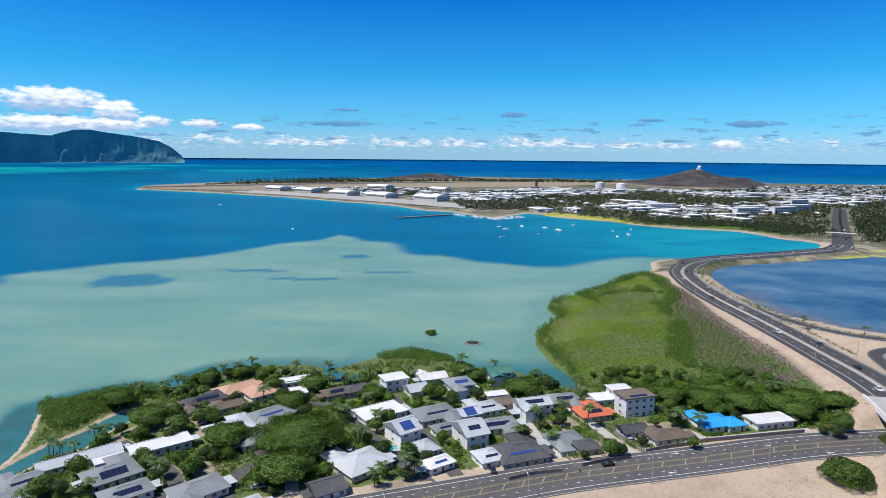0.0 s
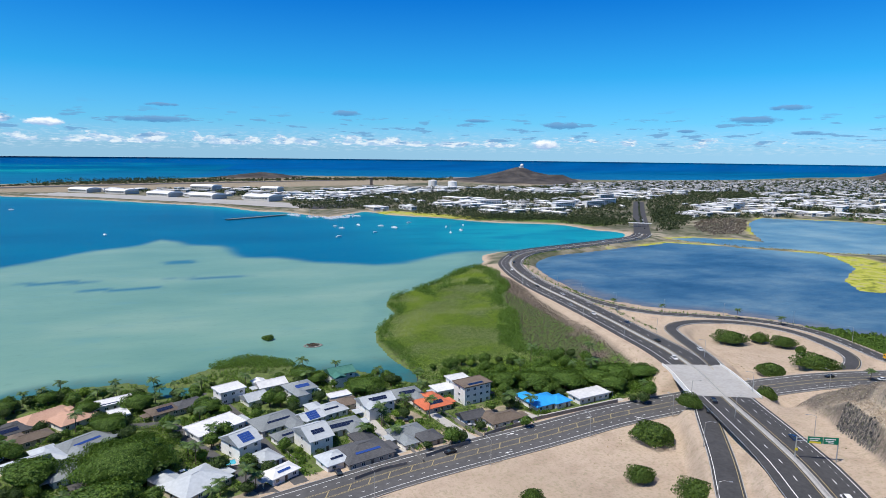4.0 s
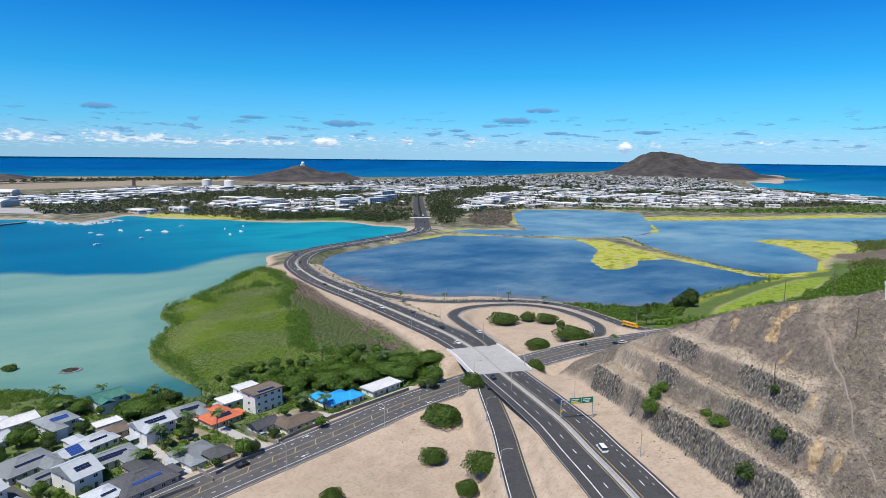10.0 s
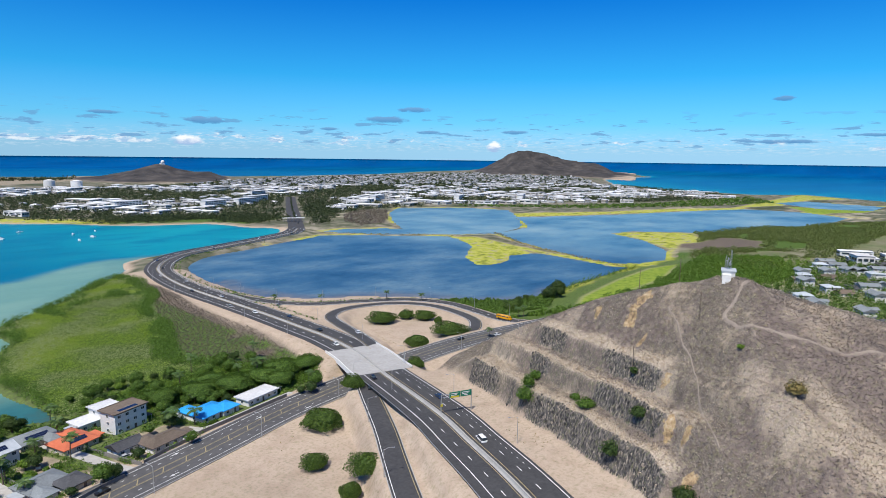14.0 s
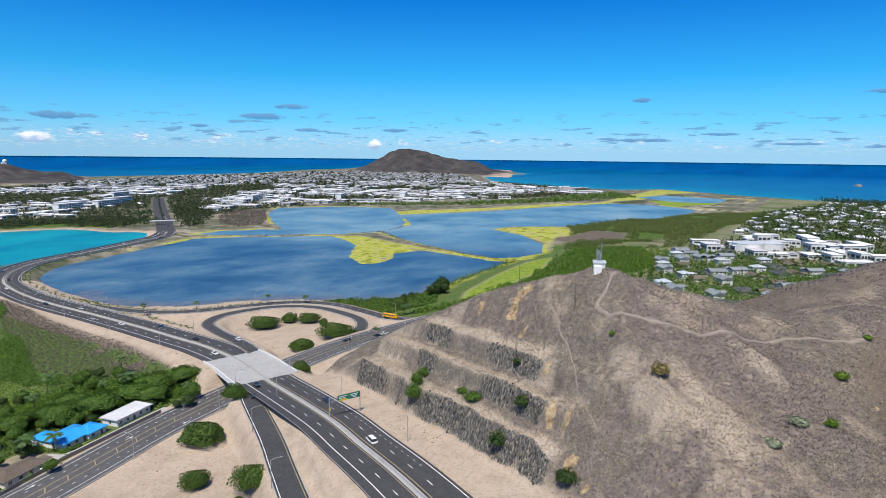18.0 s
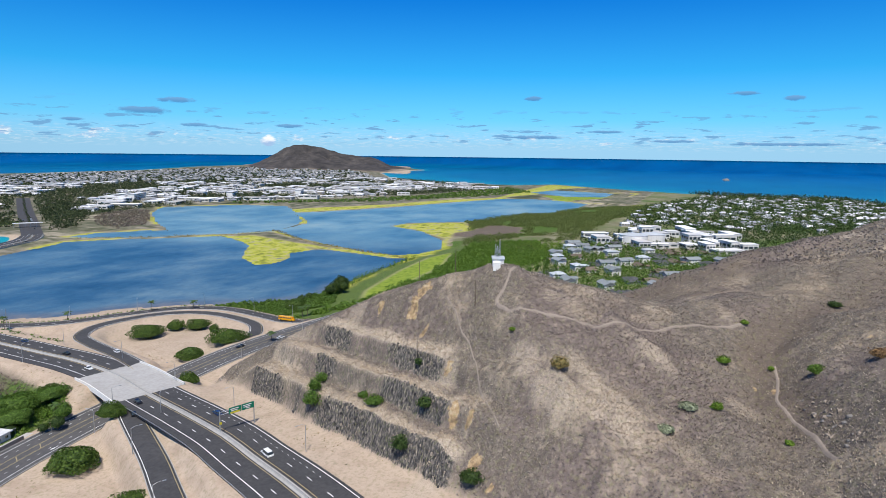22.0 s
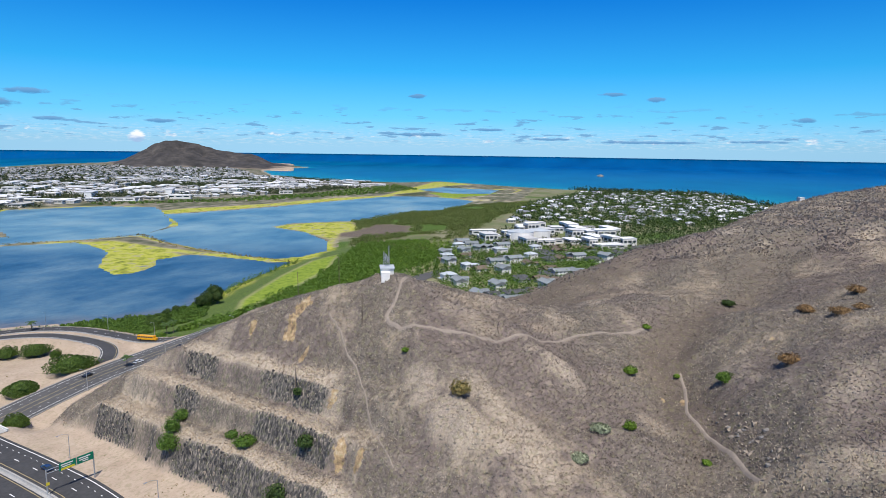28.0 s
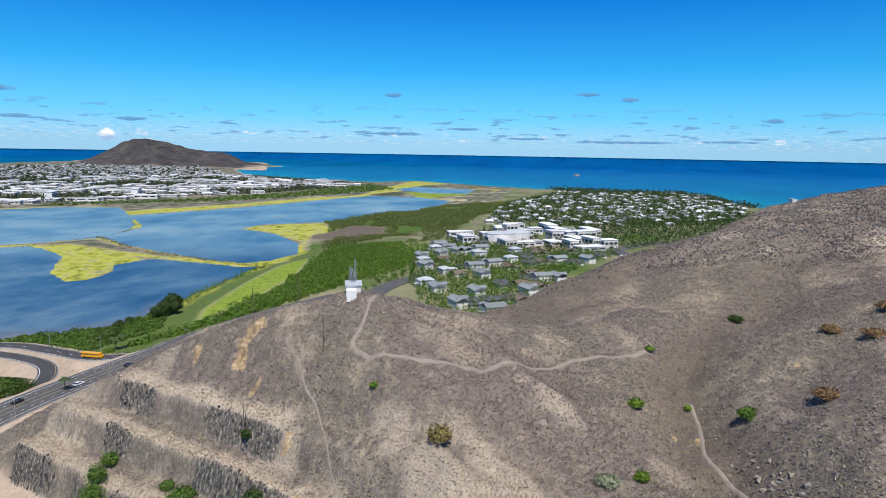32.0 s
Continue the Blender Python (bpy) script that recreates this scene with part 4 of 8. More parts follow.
# ---------------------------------------------------------------- more materials
def island_material(name, stops, rough=0.7, spec=0.25, grain=0.0):
    """One tone to each separate piece, at random between the stops."""
    m, n, l, b = shader(name, rough, spec)
    g = n.new("ShaderNodeNewGeometry")
    col = ramp(n, l, g.outputs["Random Per Island"], stops)
    if grain:
        col = mix(n, l, ramp(n, l, noise_node(n, l, grain, 4), [(0.35, 0.0), (0.75, 0.45)]), col, (0.02, 0.02, 0.015))
    l.new(col, b.inputs["Base Color"])
    return m


M_LEAF = island_material("green_leaves", [(0.0, (0.04, 0.085, 0.012)), (0.45, (0.08, 0.155, 0.02)), (0.8, (0.12, 0.21, 0.03)), (1.0, (0.17, 0.27, 0.045))], 0.6, 0.3)
M_LEAF_DARK = island_material("dark_leaves", [(0.0, (0.024, 0.05, 0.012)), (0.6, (0.052, 0.095, 0.02)), (1.0, (0.09, 0.14, 0.032))], 0.6, 0.3)
M_LEAF_BRIGHT = island_material("mangrove_leaves", [(0.0, (0.06, 0.125, 0.012)), (0.4, (0.12, 0.215, 0.022)), (0.8, (0.19, 0.30, 0.034)), (1.0, (0.27, 0.37, 0.06))], 0.6, 0.3)
def patchy_leaves(name):
    m, n, l, b = shader(name, 0.65, 0.2)
    g = n.new("ShaderNodeNewGeometry")
    bright = ramp(n, l, g.outputs["Random Per Island"], [(0.0, (0.12, 0.2, 0.02)), (0.5, (0.185, 0.285, 0.03)), (1.0, (0.26, 0.36, 0.05))])
    pale = ramp(n, l, g.outputs["Random Per Island"], [(0.0, (0.15, 0.2, 0.055)), (0.5, (0.225, 0.28, 0.1)), (1.0, (0.33, 0.37, 0.19))])
    l.new(mix(n, l, ramp(n, l, noise_node(n, l, 0.03, 4), [(0.42, 0.0), (0.58, 1.0)]), bright, pale), b.inputs["Base Color"])
    return m


M_LEAF_PATCHY = patchy_leaves("mangrove_flat_leaves")
M_LEAF_FRINGE = island_material("mangrove_fringe_leaves", [(0.0, (0.05, 0.11, 0.013)), (0.5, (0.092, 0.175, 0.02)), (1.0, (0.155, 0.265, 0.036))], 0.6, 0.3)
M_LEAF_WOOD = island_material("bright_wood_leaves", [(0.0, (0.075, 0.15, 0.016)), (0.5, (0.1, 0.185, 0.02)), (1.0, (0.14, 0.235, 0.03))], 0.6, 0.3)
M_LEAF_OLIVE = island_material("olive_scrubwood_leaves", [(0.0, (0.075, 0.1, 0.028)), (0.5, (0.125, 0.17, 0.042)), (0.85, (0.17, 0.22, 0.06)), (1.0, (0.2, 0.17, 0.09))], 0.7, 0.2)
# dark leaf tones for far trees, greyed by a little painted-in haze
M_LEAF_FAR = island_material("far_hazed_leaves", [(0.0, (0.022, 0.036, 0.018)), (0.6, (0.05, 0.072, 0.03)), (1.0, (0.1, 0.125, 0.05))], 0.7, 0.2)
M_LEAF_RUST = island_material("rusty_shrub_leaves", [(0.0, (0.09, 0.055, 0.03)), (0.5, (0.2, 0.125, 0.06)), (1.0, (0.33, 0.2, 0.085))], 0.7, 0.2)
M_LEAF_GREY = island_material("grey_green_shrub_leaves", [(0.0, (0.13, 0.15, 0.09)), (0.5, (0.24, 0.27, 0.17)), (1.0, (0.36, 0.39, 0.26))], 0.7, 0.2)
M_LEAF_PALE = island_material("dry_shrub_leaves", [(0.0, (0.09, 0.08, 0.03)), (0.5, (0.2, 0.17, 0.06)), (1.0, (0.3, 0.2, 0.07))], 0.7, 0.2)
M_GRASS_DRY = island_material("dry_grass_tufts", [(0.0, (0.2, 0.172, 0.148)), (0.4, (0.29, 0.248, 0.208)), (0.75, (0.41, 0.35, 0.285)), (1.0, (0.64, 0.555, 0.44))], 0.9, 0.1)
def patchy_grass(m):
    n, l = m.node_tree.nodes, m.node_tree.links
    b = n["Principled BSDF"]
    tone = b.inputs["Base Color"].links[0].from_socket
    col = mix(n, l, ramp(n, l, noise_node(n, l, 0.024, 7, rough=0.62), [(0.45, 0.0), (0.57, 0.65)]), tone, (0.21, 0.175, 0.16))
    col = mix(n, l, ramp(n, l, noise_node(n, l, 0.03, 7, rough=0.68), [(0.52, 0.0), (0.64, 0.55)]), col, (0.56, 0.465, 0.34))
    l.new(col, b.inputs["Base Color"])


patchy_grass(M_GRASS_DRY)


def thin_blades(m, share=0.5):
    """Blades and leaves let light through from behind."""
    n, l = m.node_tree.nodes, m.node_tree.links
    b, out = n["Principled BSDF"], n["Material Output"]
    t, k = n.new("ShaderNodeBsdfTranslucent"), n.new("ShaderNodeMixShader")
    l.new(b.inputs["Base Color"].links[0].from_socket, t.inputs["Color"])
    k.inputs[0].default_value = share
    l.new(b.outputs[0], k.inputs[1])
    l.new(t.outputs[0], k.inputs[2])
    l.new(k.outputs[0], out.inputs["Surface"])


thin_blades(M_GRASS_DRY)
M_STRAW = island_material("straw_blades", [(0.0, (0.36, 0.29, 0.22)), (0.5, (0.52, 0.43, 0.33)), (1.0, (0.72, 0.62, 0.48))], 0.9, 0.1)
thin_blades(M_STRAW)
M_SCRUB = island_material("brown_scrub_twigs", [(0.0, (0.13, 0.105, 0.085)), (0.6, (0.2, 0.165, 0.135)), (1.0, (0.28, 0.235, 0.19))], 0.9, 0.1)
thin_blades(M_SCRUB)
for m_ in (M_LEAF, M_LEAF_DARK, M_LEAF_BRIGHT, M_LEAF_PATCHY, M_LEAF_FRINGE, M_LEAF_WOOD, M_LEAF_OLIVE, M_LEAF_FAR):
    thin_blades(m_, 0.3)
M_BARK = plain("bark", (0.09, 0.065, 0.045), (0.2, 0.16, 0.12), 6.0, 0.9, 0.2)
M_WALL_WHITE = plain("white_painted_wall", (0.6, 0.59, 0.56), (0.76, 0.75, 0.72), 1.2, 0.8, per_object=0.08)
M_WALL_TAN = plain("tan_painted_wall", (0.42, 0.36, 0.28), (0.52, 0.46, 0.37), 1.2, 0.8, per_object=0.1)
M_GLASS = plain("window_glass", (0.02, 0.03, 0.04), (0.05, 0.07, 0.08), 0.8, 0.08, 0.6)
M_FRAME = plain("window_frame_paint", (0.62, 0.62, 0.6), (0.75, 0.75, 0.73), 3.0, 0.6)
M_SOLAR = plain("solar_cells", (0.008, 0.012, 0.03), (0.02, 0.03, 0.07), 2.0, 0.15, 0.6)
M_SOLAR_BLUE = plain("blue_solar_cells", (0.02, 0.05, 0.2), (0.04, 0.09, 0.3), 2.0, 0.2, 0.6)
M_STEEL = plain("galvanised_steel", (0.35, 0.36, 0.37), (0.5, 0.51, 0.52), 4.0, 0.45, 0.5, 0.6)
M_POOL = plain("pool_water", (0.02, 0.3, 0.42), (0.05, 0.42, 0.52), 1.0, 0.08, 0.5)
M_STONE = plain("block_wall_stone", (0.13, 0.12, 0.11), (0.26, 0.24, 0.22), 1.5, 0.9, relief=0.03)
M_DRIVE = plain("concrete_drive", (0.34, 0.32, 0.29), (0.47, 0.45, 0.42), 0.8, 0.9)
M_SIGN = plain("green_sign_sheet", (0.0, 0.13, 0.075), (0.0, 0.17, 0.1), 1.0, 0.5)
M_SIGN_YELLOW = plain("yellow_sign_sheet", (0.55, 0.45, 0.03), (0.62, 0.5, 0.05), 1.0, 0.5)
M_TYRE = plain("rubber", (0.012, 0.012, 0.012), (0.03, 0.03, 0.03), 8.0, 0.8)
ROOFS = {
    "white": plain("white_roof_coating", (0.5, 0.5, 0.5), (0.7, 0.7, 0.69), 0.7, 0.6, per_object=0.06),
    "pale": plain("pale_grey_roof", (0.33, 0.36, 0.38), (0.46, 0.49, 0.51), 0.8, 0.7, per_object=0.1),
    "grey": plain("grey_shingles", (0.15, 0.17, 0.175), (0.24, 0.26, 0.27), 1.6, 0.85, per_object=0.15),
    "dark": plain("charcoal_shingles", (0.045, 0.047, 0.05), (0.10, 0.10, 0.105), 1.6, 0.85, per_object=0.15),
    "brown": plain("brown_shingles", (0.10, 0.075, 0.055), (0.17, 0.135, 0.105), 1.6, 0.85, per_object=0.15),
    "red": plain("orange_red_tiles", (0.42, 0.1, 0.045), (0.58, 0.17, 0.085), 1.8, 0.8),
    "pink": plain("pink_clay_tiles", (0.38, 0.22, 0.15), (0.52, 0.33, 0.24), 1.8, 0.85),
    "blue": plain("bright_blue_metal_roof", (0.02, 0.26, 0.62), (0.04, 0.36, 0.78), 0.8, 0.4, 0.5),
    "green": plain("green_metal_roof", (0.04, 0.14, 0.105), (0.08, 0.21, 0.16), 0.8, 0.5),
}
M_ROCK_PALE = plain("weathered_rock", (0.2, 0.16, 0.12), (0.36, 0.3, 0.24), 1.5, 0.95, relief=0.05)
rng = np.random.RandomState(11)


# ---------------------------------------------------------------- shapes
def box(bm, cx, cy, cz, sx, sy, sz, turn=0.0):
    bmesh.ops.create_cube(bm, size=1, matrix=Matrix.Translation((cx, cy, cz)) @ Matrix.Rotation(turn, 4, "Z") @ Matrix.Diagonal((sx, sy, sz, 1)))
    return bm


def tube(bm, p, q, r1, r2, seg=7):
    p, q = Vector(p), Vector(q)
    v = q - p
    m = Matrix.Translation((p + q) / 2) @ v.to_track_quat("Z", "Y").to_matrix().to_4x4()
    bmesh.ops.create_cone(bm, cap_ends=True, segments=seg, radius1=r1, radius2=r2, depth=v.length, matrix=m)
    return bm


def thing(name, x, y, z, turn, label, category, group=""):
    e = new(name)
    e.matrix_basis = pose(x, y, z, 0, 0, turn)
    return tagged(e, label, category, group)


def quads_mesh(name, v, mat):
    """Mesh from an (n, 4, 3) array of loose quads."""
    n = len(v)
    me = bpy.data.meshes.new(name)
    me.vertices.add(n * 4)
    me.vertices.foreach_set("co", v.reshape(-1).astype(np.float32))
    me.loops.add(n * 4)
    me.loops.foreach_set("vertex_index", np.arange(n * 4, dtype=np.int32))
    me.polygons.add(n)
    me.polygons.foreach_set("loop_start", np.arange(0, n * 4, 4, dtype=np.int32))
    me.update(calc_edges=True)
    me.materials.append(mat)
    return me


def cards(c, out, size, rs, flat=0.5):
    """Bent leaf sprays at the places c, facing about along out."""
    n = len(c)
    nrm = out + rs.normal(0, flat, (n, 3))
    nrm /= np.linalg.norm(nrm, axis=1)[:, None] + 1e-9
    t = np.cross(nrm, rs.normal(0, 1, (n, 3)))
    t /= np.linalg.norm(t, axis=1)[:, None] + 1e-9
    b = np.cross(nrm, t)
    s = size * rs.uniform(0.55, 1.25, (n, 1))
    w = s * rs.uniform(0.5, 0.9, (n, 1))
    droop = nrm * s * 0.35
    return np.stack([c - t * s - droop, c + b * w, c + t * s - droop, c - b * w], 1)


def crown_points(n, rs, rx, ry, rz, lumps=7, base=-0.35):
    """Places and outward ways on a lumpy crown, flat underneath."""
    d = rs.normal(0, 1, (n, 3))
    d /= np.linalg.norm(d, axis=1)[:, None]
    d[:, 2] = np.where(d[:, 2] < base, base - 0.2 * (d[:, 2] - base), d[:, 2])
    axes = rs.normal(0, 1, (lumps, 3))
    axes /= np.linalg.norm(axes, axis=1)[:, None]
    swell = 0.74 + 0.32 * np.max(np.clip(d @ axes.T, 0, 1) ** (4 + 0.9 * lumps), axis=1)
    depth = 1 - 0.35 * rs.rand(n) ** 2
    p = d * (swell * depth)[:, None] * np.array([rx, ry, rz])
    return p, d


def make_tree(name, label, r, h, trunk_h, mat, rs, n=520, size=0.75, flat_top=1.0, category="tree", group=""):
    e = thing(name, 0, 0, 0, 0, label, category, group)
    bm = bmesh.new()
    tr = 0.05 * r + 0.08
    tube(bm, (0, 0, -0.4), (0, 0, trunk_h), tr * 1.4, tr, 8)
    for k in range(5):
        a = 2 * math.pi * k / 5 + rs.rand()
        tube(bm, (0, 0, trunk_h * 0.85), (math.cos(a) * r * 0.55, math.sin(a) * r * 0.55, trunk_h + (h - trunk_h) * 0.5), tr * 0.7, tr * 0.2, 5)
    part("trunk", bm, e, mat=M_BARK)
    rz = (h - trunk_h) * 0.5 * 1.15
    p, d = crown_points(n, rs, r, r, rz, max(9, int(2.4 * r)))
    p[:, 2] += trunk_h + rz * 0.72
    v = cards(p, d, size, rs, 0.38)
    inner = rs.normal(0, 1, (n // 5, 3))
    inner /= np.linalg.norm(inner, axis=1)[:, None]
    pi = inner * np.array([r, r, rz]) * 0.6
    pi[:, 2] += trunk_h + rz * 0.72
    v = np.concatenate([v, cards(pi, inner, size * 1.6, rs)])
    part("crown", quads_mesh("crown", v, mat), e)
    return e


def make_bush(name, label, r, h, mat, rs, n=260, size=0.5, group=""):
    e = thing(name, 0, 0, 0, 0, label, "bush", group)
    p, d = crown_points(n, rs, r, r, h * 0.62, 7, -0.15)
    p[:, 2] += h * 0.36
    v = cards(p, d, size, rs)
    pi = d[: n // 3] * np.array([r, r, h * 0.6]) * 0.55
    pi[:, 2] += h * 0.36
    v = np.concatenate([v, cards(pi, d[: n // 3], size * 1.8, rs)])
    part("crown", quads_mesh("crown", v, mat), e)
    bm = bmesh.new()
    for k in range(4):
        a = k * 1.6 + rs.rand()
        tube(bm, (0, 0, -0.3), (math.cos(a) * r * 0.4, math.sin(a) * r * 0.4, h * 0.45), 0.1, 0.05, 5)
    part("stem", bm, e, mat=M_BARK)
    return e


def make_palm(h, rs, label):
    e = thing("palm_tree", 0, 0, 0, 0, label, "palm tree", "coconut palms")
    bm = bmesh.new()
    lean = rs.uniform(-0.9, 0.9)
    pts = [(lean * (k / 5) ** 2, 0.3 * lean * (k / 5) ** 2, h * k / 5 - (0.4 if k == 0 else 0)) for k in range(6)]
    for k in range(5):
        tube(bm, pts[k], pts[k + 1], 0.24 - 0.02 * k, 0.22 - 0.02 * k, 7)
    part("trunk", bm, e, mat=M_BARK)
    top = Vector(pts[-1])
    v, f = [], []
    L, K = 3.4, 13
    spine = lambda t: (L * t * (1 - 0.16 * t), 0.95 * t - 2.3 * t * t)
    for k in range(K):
        t, t2 = k / K, (k + 0.9) / K
        w = 0.95 * math.sin(math.pi * (0.1 + 0.86 * t)) + 0.1
        (x0, z0), (x1, z1) = spine(t), spine(t2)
        for sd_ in (-1, 1):
            b_ = len(v)
            v += [(x0, 0, z0), (x1, 0, z1), (x1 + 0.35, sd_ * w, z1 - 0.5 * w), (x0 + 0.42, sd_ * w * 0.96, z0 - 0.55 * w)]
            f.append((b_, b_ + 1, b_ + 2, b_ + 3))
    frond = mesh_from("frond", v, f, M_PALM)
    for k in range(13):
        o = new("frond", frond)
        o.parent = e
        o.matrix_basis = Matrix.Translation(top) @ pose(0, 0, 0, 0, rs.uniform(-38, 22), 360 * k / 13 + rs.uniform(-10, 10))
    return e


M_PALM = plain("palm_fronds", (0.035, 0.075, 0.015), (0.09, 0.14, 0.03), 2.0, 0.5, per_object=0.3)


def stuff_cards(name, x, y, z, r, h, k, mat, label, category, rs, size=0.8, up=0.0):
    """Many leafy clumps as one mass."""
    n = len(x)
    d = rs.normal(0, 1, (n, k, 3))
    d /= np.linalg.norm(d, axis=2)[..., None]
    d[..., 2] = np.abs(d[..., 2])
    p = np.stack([x, y, z], 1)[:, None] + d * np.stack([r, r, h], 1)[:, None] * rs.uniform(0.75, 1.05, (n, k, 1))
    v = cards(p.reshape(-1, 3), d.reshape(-1, 3) * (1 - up) + np.array([0, 0, up]), size, rs, 0.5 - 0.25 * up)
    if np.hypot(x, y).max() > 2500:
        v = far_fold(v)
    return tagged(new(name, quads_mesh(name, v, mat)), label, category, kind="stuff")


def scatter(poly, spacing, rs):
    q = np.array(poly, float)
    lo, hi = q.min(0), q.max(0)
    nx, ny = int((hi[0] - lo[0]) / spacing) + 1, int((hi[1] - lo[1]) / spacing) + 1
    X, Y = np.meshgrid(lo[0] + spacing * np.arange(nx), lo[1] + spacing * np.arange(ny))
    X = (X + rs.uniform(-0.5, 0.5, X.shape) * spacing).ravel()
    Y = (Y + rs.uniform(-0.5, 0.5, Y.shape) * spacing).ravel()
    m = poly_sd(X, Y, q) > 0
    return X[m], Y[m]


# ---------------------------------------------------------------- highway fittings
def along(line, s0=None, s1=None):
    """The part of a line between two y-values of the plan."""
    m = np.ones(len(line), bool)
    if s0 is not None:
        m &= (line[:, 1] >= s0) & (line[:, 1] <= s1)
    return line[m]


def dashes(name, line, off, length, gap, width, mat, parent, lift):
    seg = np.linalg.norm(np.diff(line[:, :2], axis=0), axis=1)
    s = np.concatenate([[0], np.cumsum(seg)])
    t = np.gradient(line[:, :2], axis=0)
    t /= np.linalg.norm(t, axis=1)[:, None]
    out, a = [], 0.0
    while a + length < s[-1]:
        q = []
        for ss, w in ((a, -1), (a, 1), (a + length, 1), (a + length, -1)):
            p = np.array([np.interp(ss, s, line[:, k]) for k in range(3)])
            d = np.array([np.interp(ss, s, t[:, k]) for k in range(2)])
            d /= np.linalg.norm(d)
            q.append((p[0] + d[1] * (off + w * width / 2), p[1] - d[0] * (off + w * width / 2), p[2] + lift))
        out.append(q)
        a += length + gap
    return part(name, quads_mesh(name, np.array(out), mat), parent)


def profile_run(name, line, off, prof, mat, parent=None):
    """A wall or rail of a given section (u, z) along a line."""
    t = np.gradient(line[:, :2], axis=0)
    t /= np.linalg.norm(t, axis=1)[:, None]
    nrm = np.stack([t[:, 1], -t[:, 0]], 1)
    n, k = len(line), len(prof)
    v = []
    for u, h in prof:
        v.append(np.column_stack([line[:, :2] + nrm * (off + u), line[:, 2] + h]))
    v = far_fold(np.concatenate(v))
    f = [(a * n + i, ((a + 1) % k) * n + i, ((a + 1) % k) * n + i + 1, a * n + i + 1) for a in range(k) for i in range(n - 1)]
    return part(name, mesh_from(name, v, f, mat), parent)


HW_NEAR = HW[(HW[:, 1] < 800)]
JERSEY = [(-0.3, 0), (-0.12, 0.45), (-0.09, 0.85), (0.09, 0.85), (0.12, 0.45), (0.3, 0)]
KERB = [(-0.12, -0.2), (-0.12, 0.15), (0.12, 0.15), (0.12, -0.2)]
RAIL = [(-0.15, -0.3), (-0.12, 0.8), (0.12, 0.8), (0.15, -0.3)]
tagged(profile_run("median_barrier", HW_NEAR, 0.3, JERSEY, M_CONCRETE), "pale concrete barrier between the highway's directions", "barrier")
for off, w, mat_, nm in ((9.4, 0.3, M_WHITE_LINE, "edge_line"), (-10.6, 0.3, M_WHITE_LINE, "edge_line"), (2.0, 0.25, M_YELLOW_LINE, "yellow_line"), (-1.8, 0.25, M_YELLOW_LINE, "yellow_line")):
    ribbon(nm, HW_NEAR, off - w / 2, off + w / 2, mat_, 0.05, road_hw)
for off in (5.7, -5.4):
    dashes("lane_dashes", HW_NEAR, off, 3.2, 9.0, 0.28, M_WHITE_LINE, road_hw, 0.05)
dashes("lane_dots", along(HW, 100, 260)[::1], -8.4, 1.0, 3.0, 0.22, M_WHITE_LINE, road_hw, 0.06)
ribbon("median_strip", HW_NEAR, -0.8, 1.4, M_CONCRETE, 0.04, road_hw)
causeway = HW[(HW[:, 1] > 400) & (HW[:, 1] < 800)]
tagged(profile_run("causeway_wall", causeway, -12.6, RAIL, M_CONCRETE), "low pale concrete wall along the causeway", "wall")
tagged(profile_run("bay_wall", HW[(HW[:, 1] > 640) & (HW[:, 1] < 800)], 13.6, RAIL, M_CONCRETE), "low pale concrete wall beside the bay", "wall")
tagged(profile_run("guard_rail", HW[(HW[:, 1] > 30) & (HW[:, 1] < 215)], 13.3, [(-0.05, 0.45), (-0.05, 0.8), (0.05, 0.8), (0.05, 0.45)], M_STEEL), "galvanised guard rail beside the highway", "guard rail")

# bridge over the cross street
DK = spline(along(HW, 205, 258), 3)
bridge = thing("bridge", 0, 0, 0, 0, "pale concrete highway bridge over the cross street", "bridge")
ribbon("deck", DK, -15.0, 14.0, M_CONCRETE, 0.08, bridge, 1.7)
for off in (-15.1, 14.1):
    profile_run("parapet", DK, off, [(-0.2, -1.5), (-0.2, 0.95), (0.2, 0.95), (0.2, -1.5)], M_WALL_WHITE, bridge)
profile_run("median_kerb", DK, 0.3, JERSEY, M_CONCRETE, bridge)
dkx = DK[len(DK) // 2]
for k in range(-2, 3):
    profile_run("girder", DK, k * 5.5, [(-0.4, -3.0), (-0.4, -1.6), (0.4, -1.6), (0.4, -3.0)], M_CONCRETE, bridge)
for end in (0, -1):
    p, q = DK[end], DK[1 if end == 0 else -2]
    part("abutment", box(bmesh.new(), p[0], p[1], p[2] - 4.2, 27, 1.2, 5.2, math.atan2(q[1] - p[1], q[0] - p[0]) + math.pi / 2), bridge, mat=M_CONCRETE)
for k in range(-2, 3):
    bm = bmesh.new()
    ang = math.atan2(DK[-1][1] - DK[0][1], DK[-1][0] - DK[0][0])
    tube(bm, (dkx[0] - math.sin(ang) * k * 5.5, dkx[1] + math.cos(ang) * k * 5.5, 5.8), (dkx[0] - math.sin(ang) * k * 5.5, dkx[1] + math.cos(ang) * k * 5.5, 10), 0.5, 0.5, 12)
    part("pier", bm, bridge, mat=M_CONCRETE)

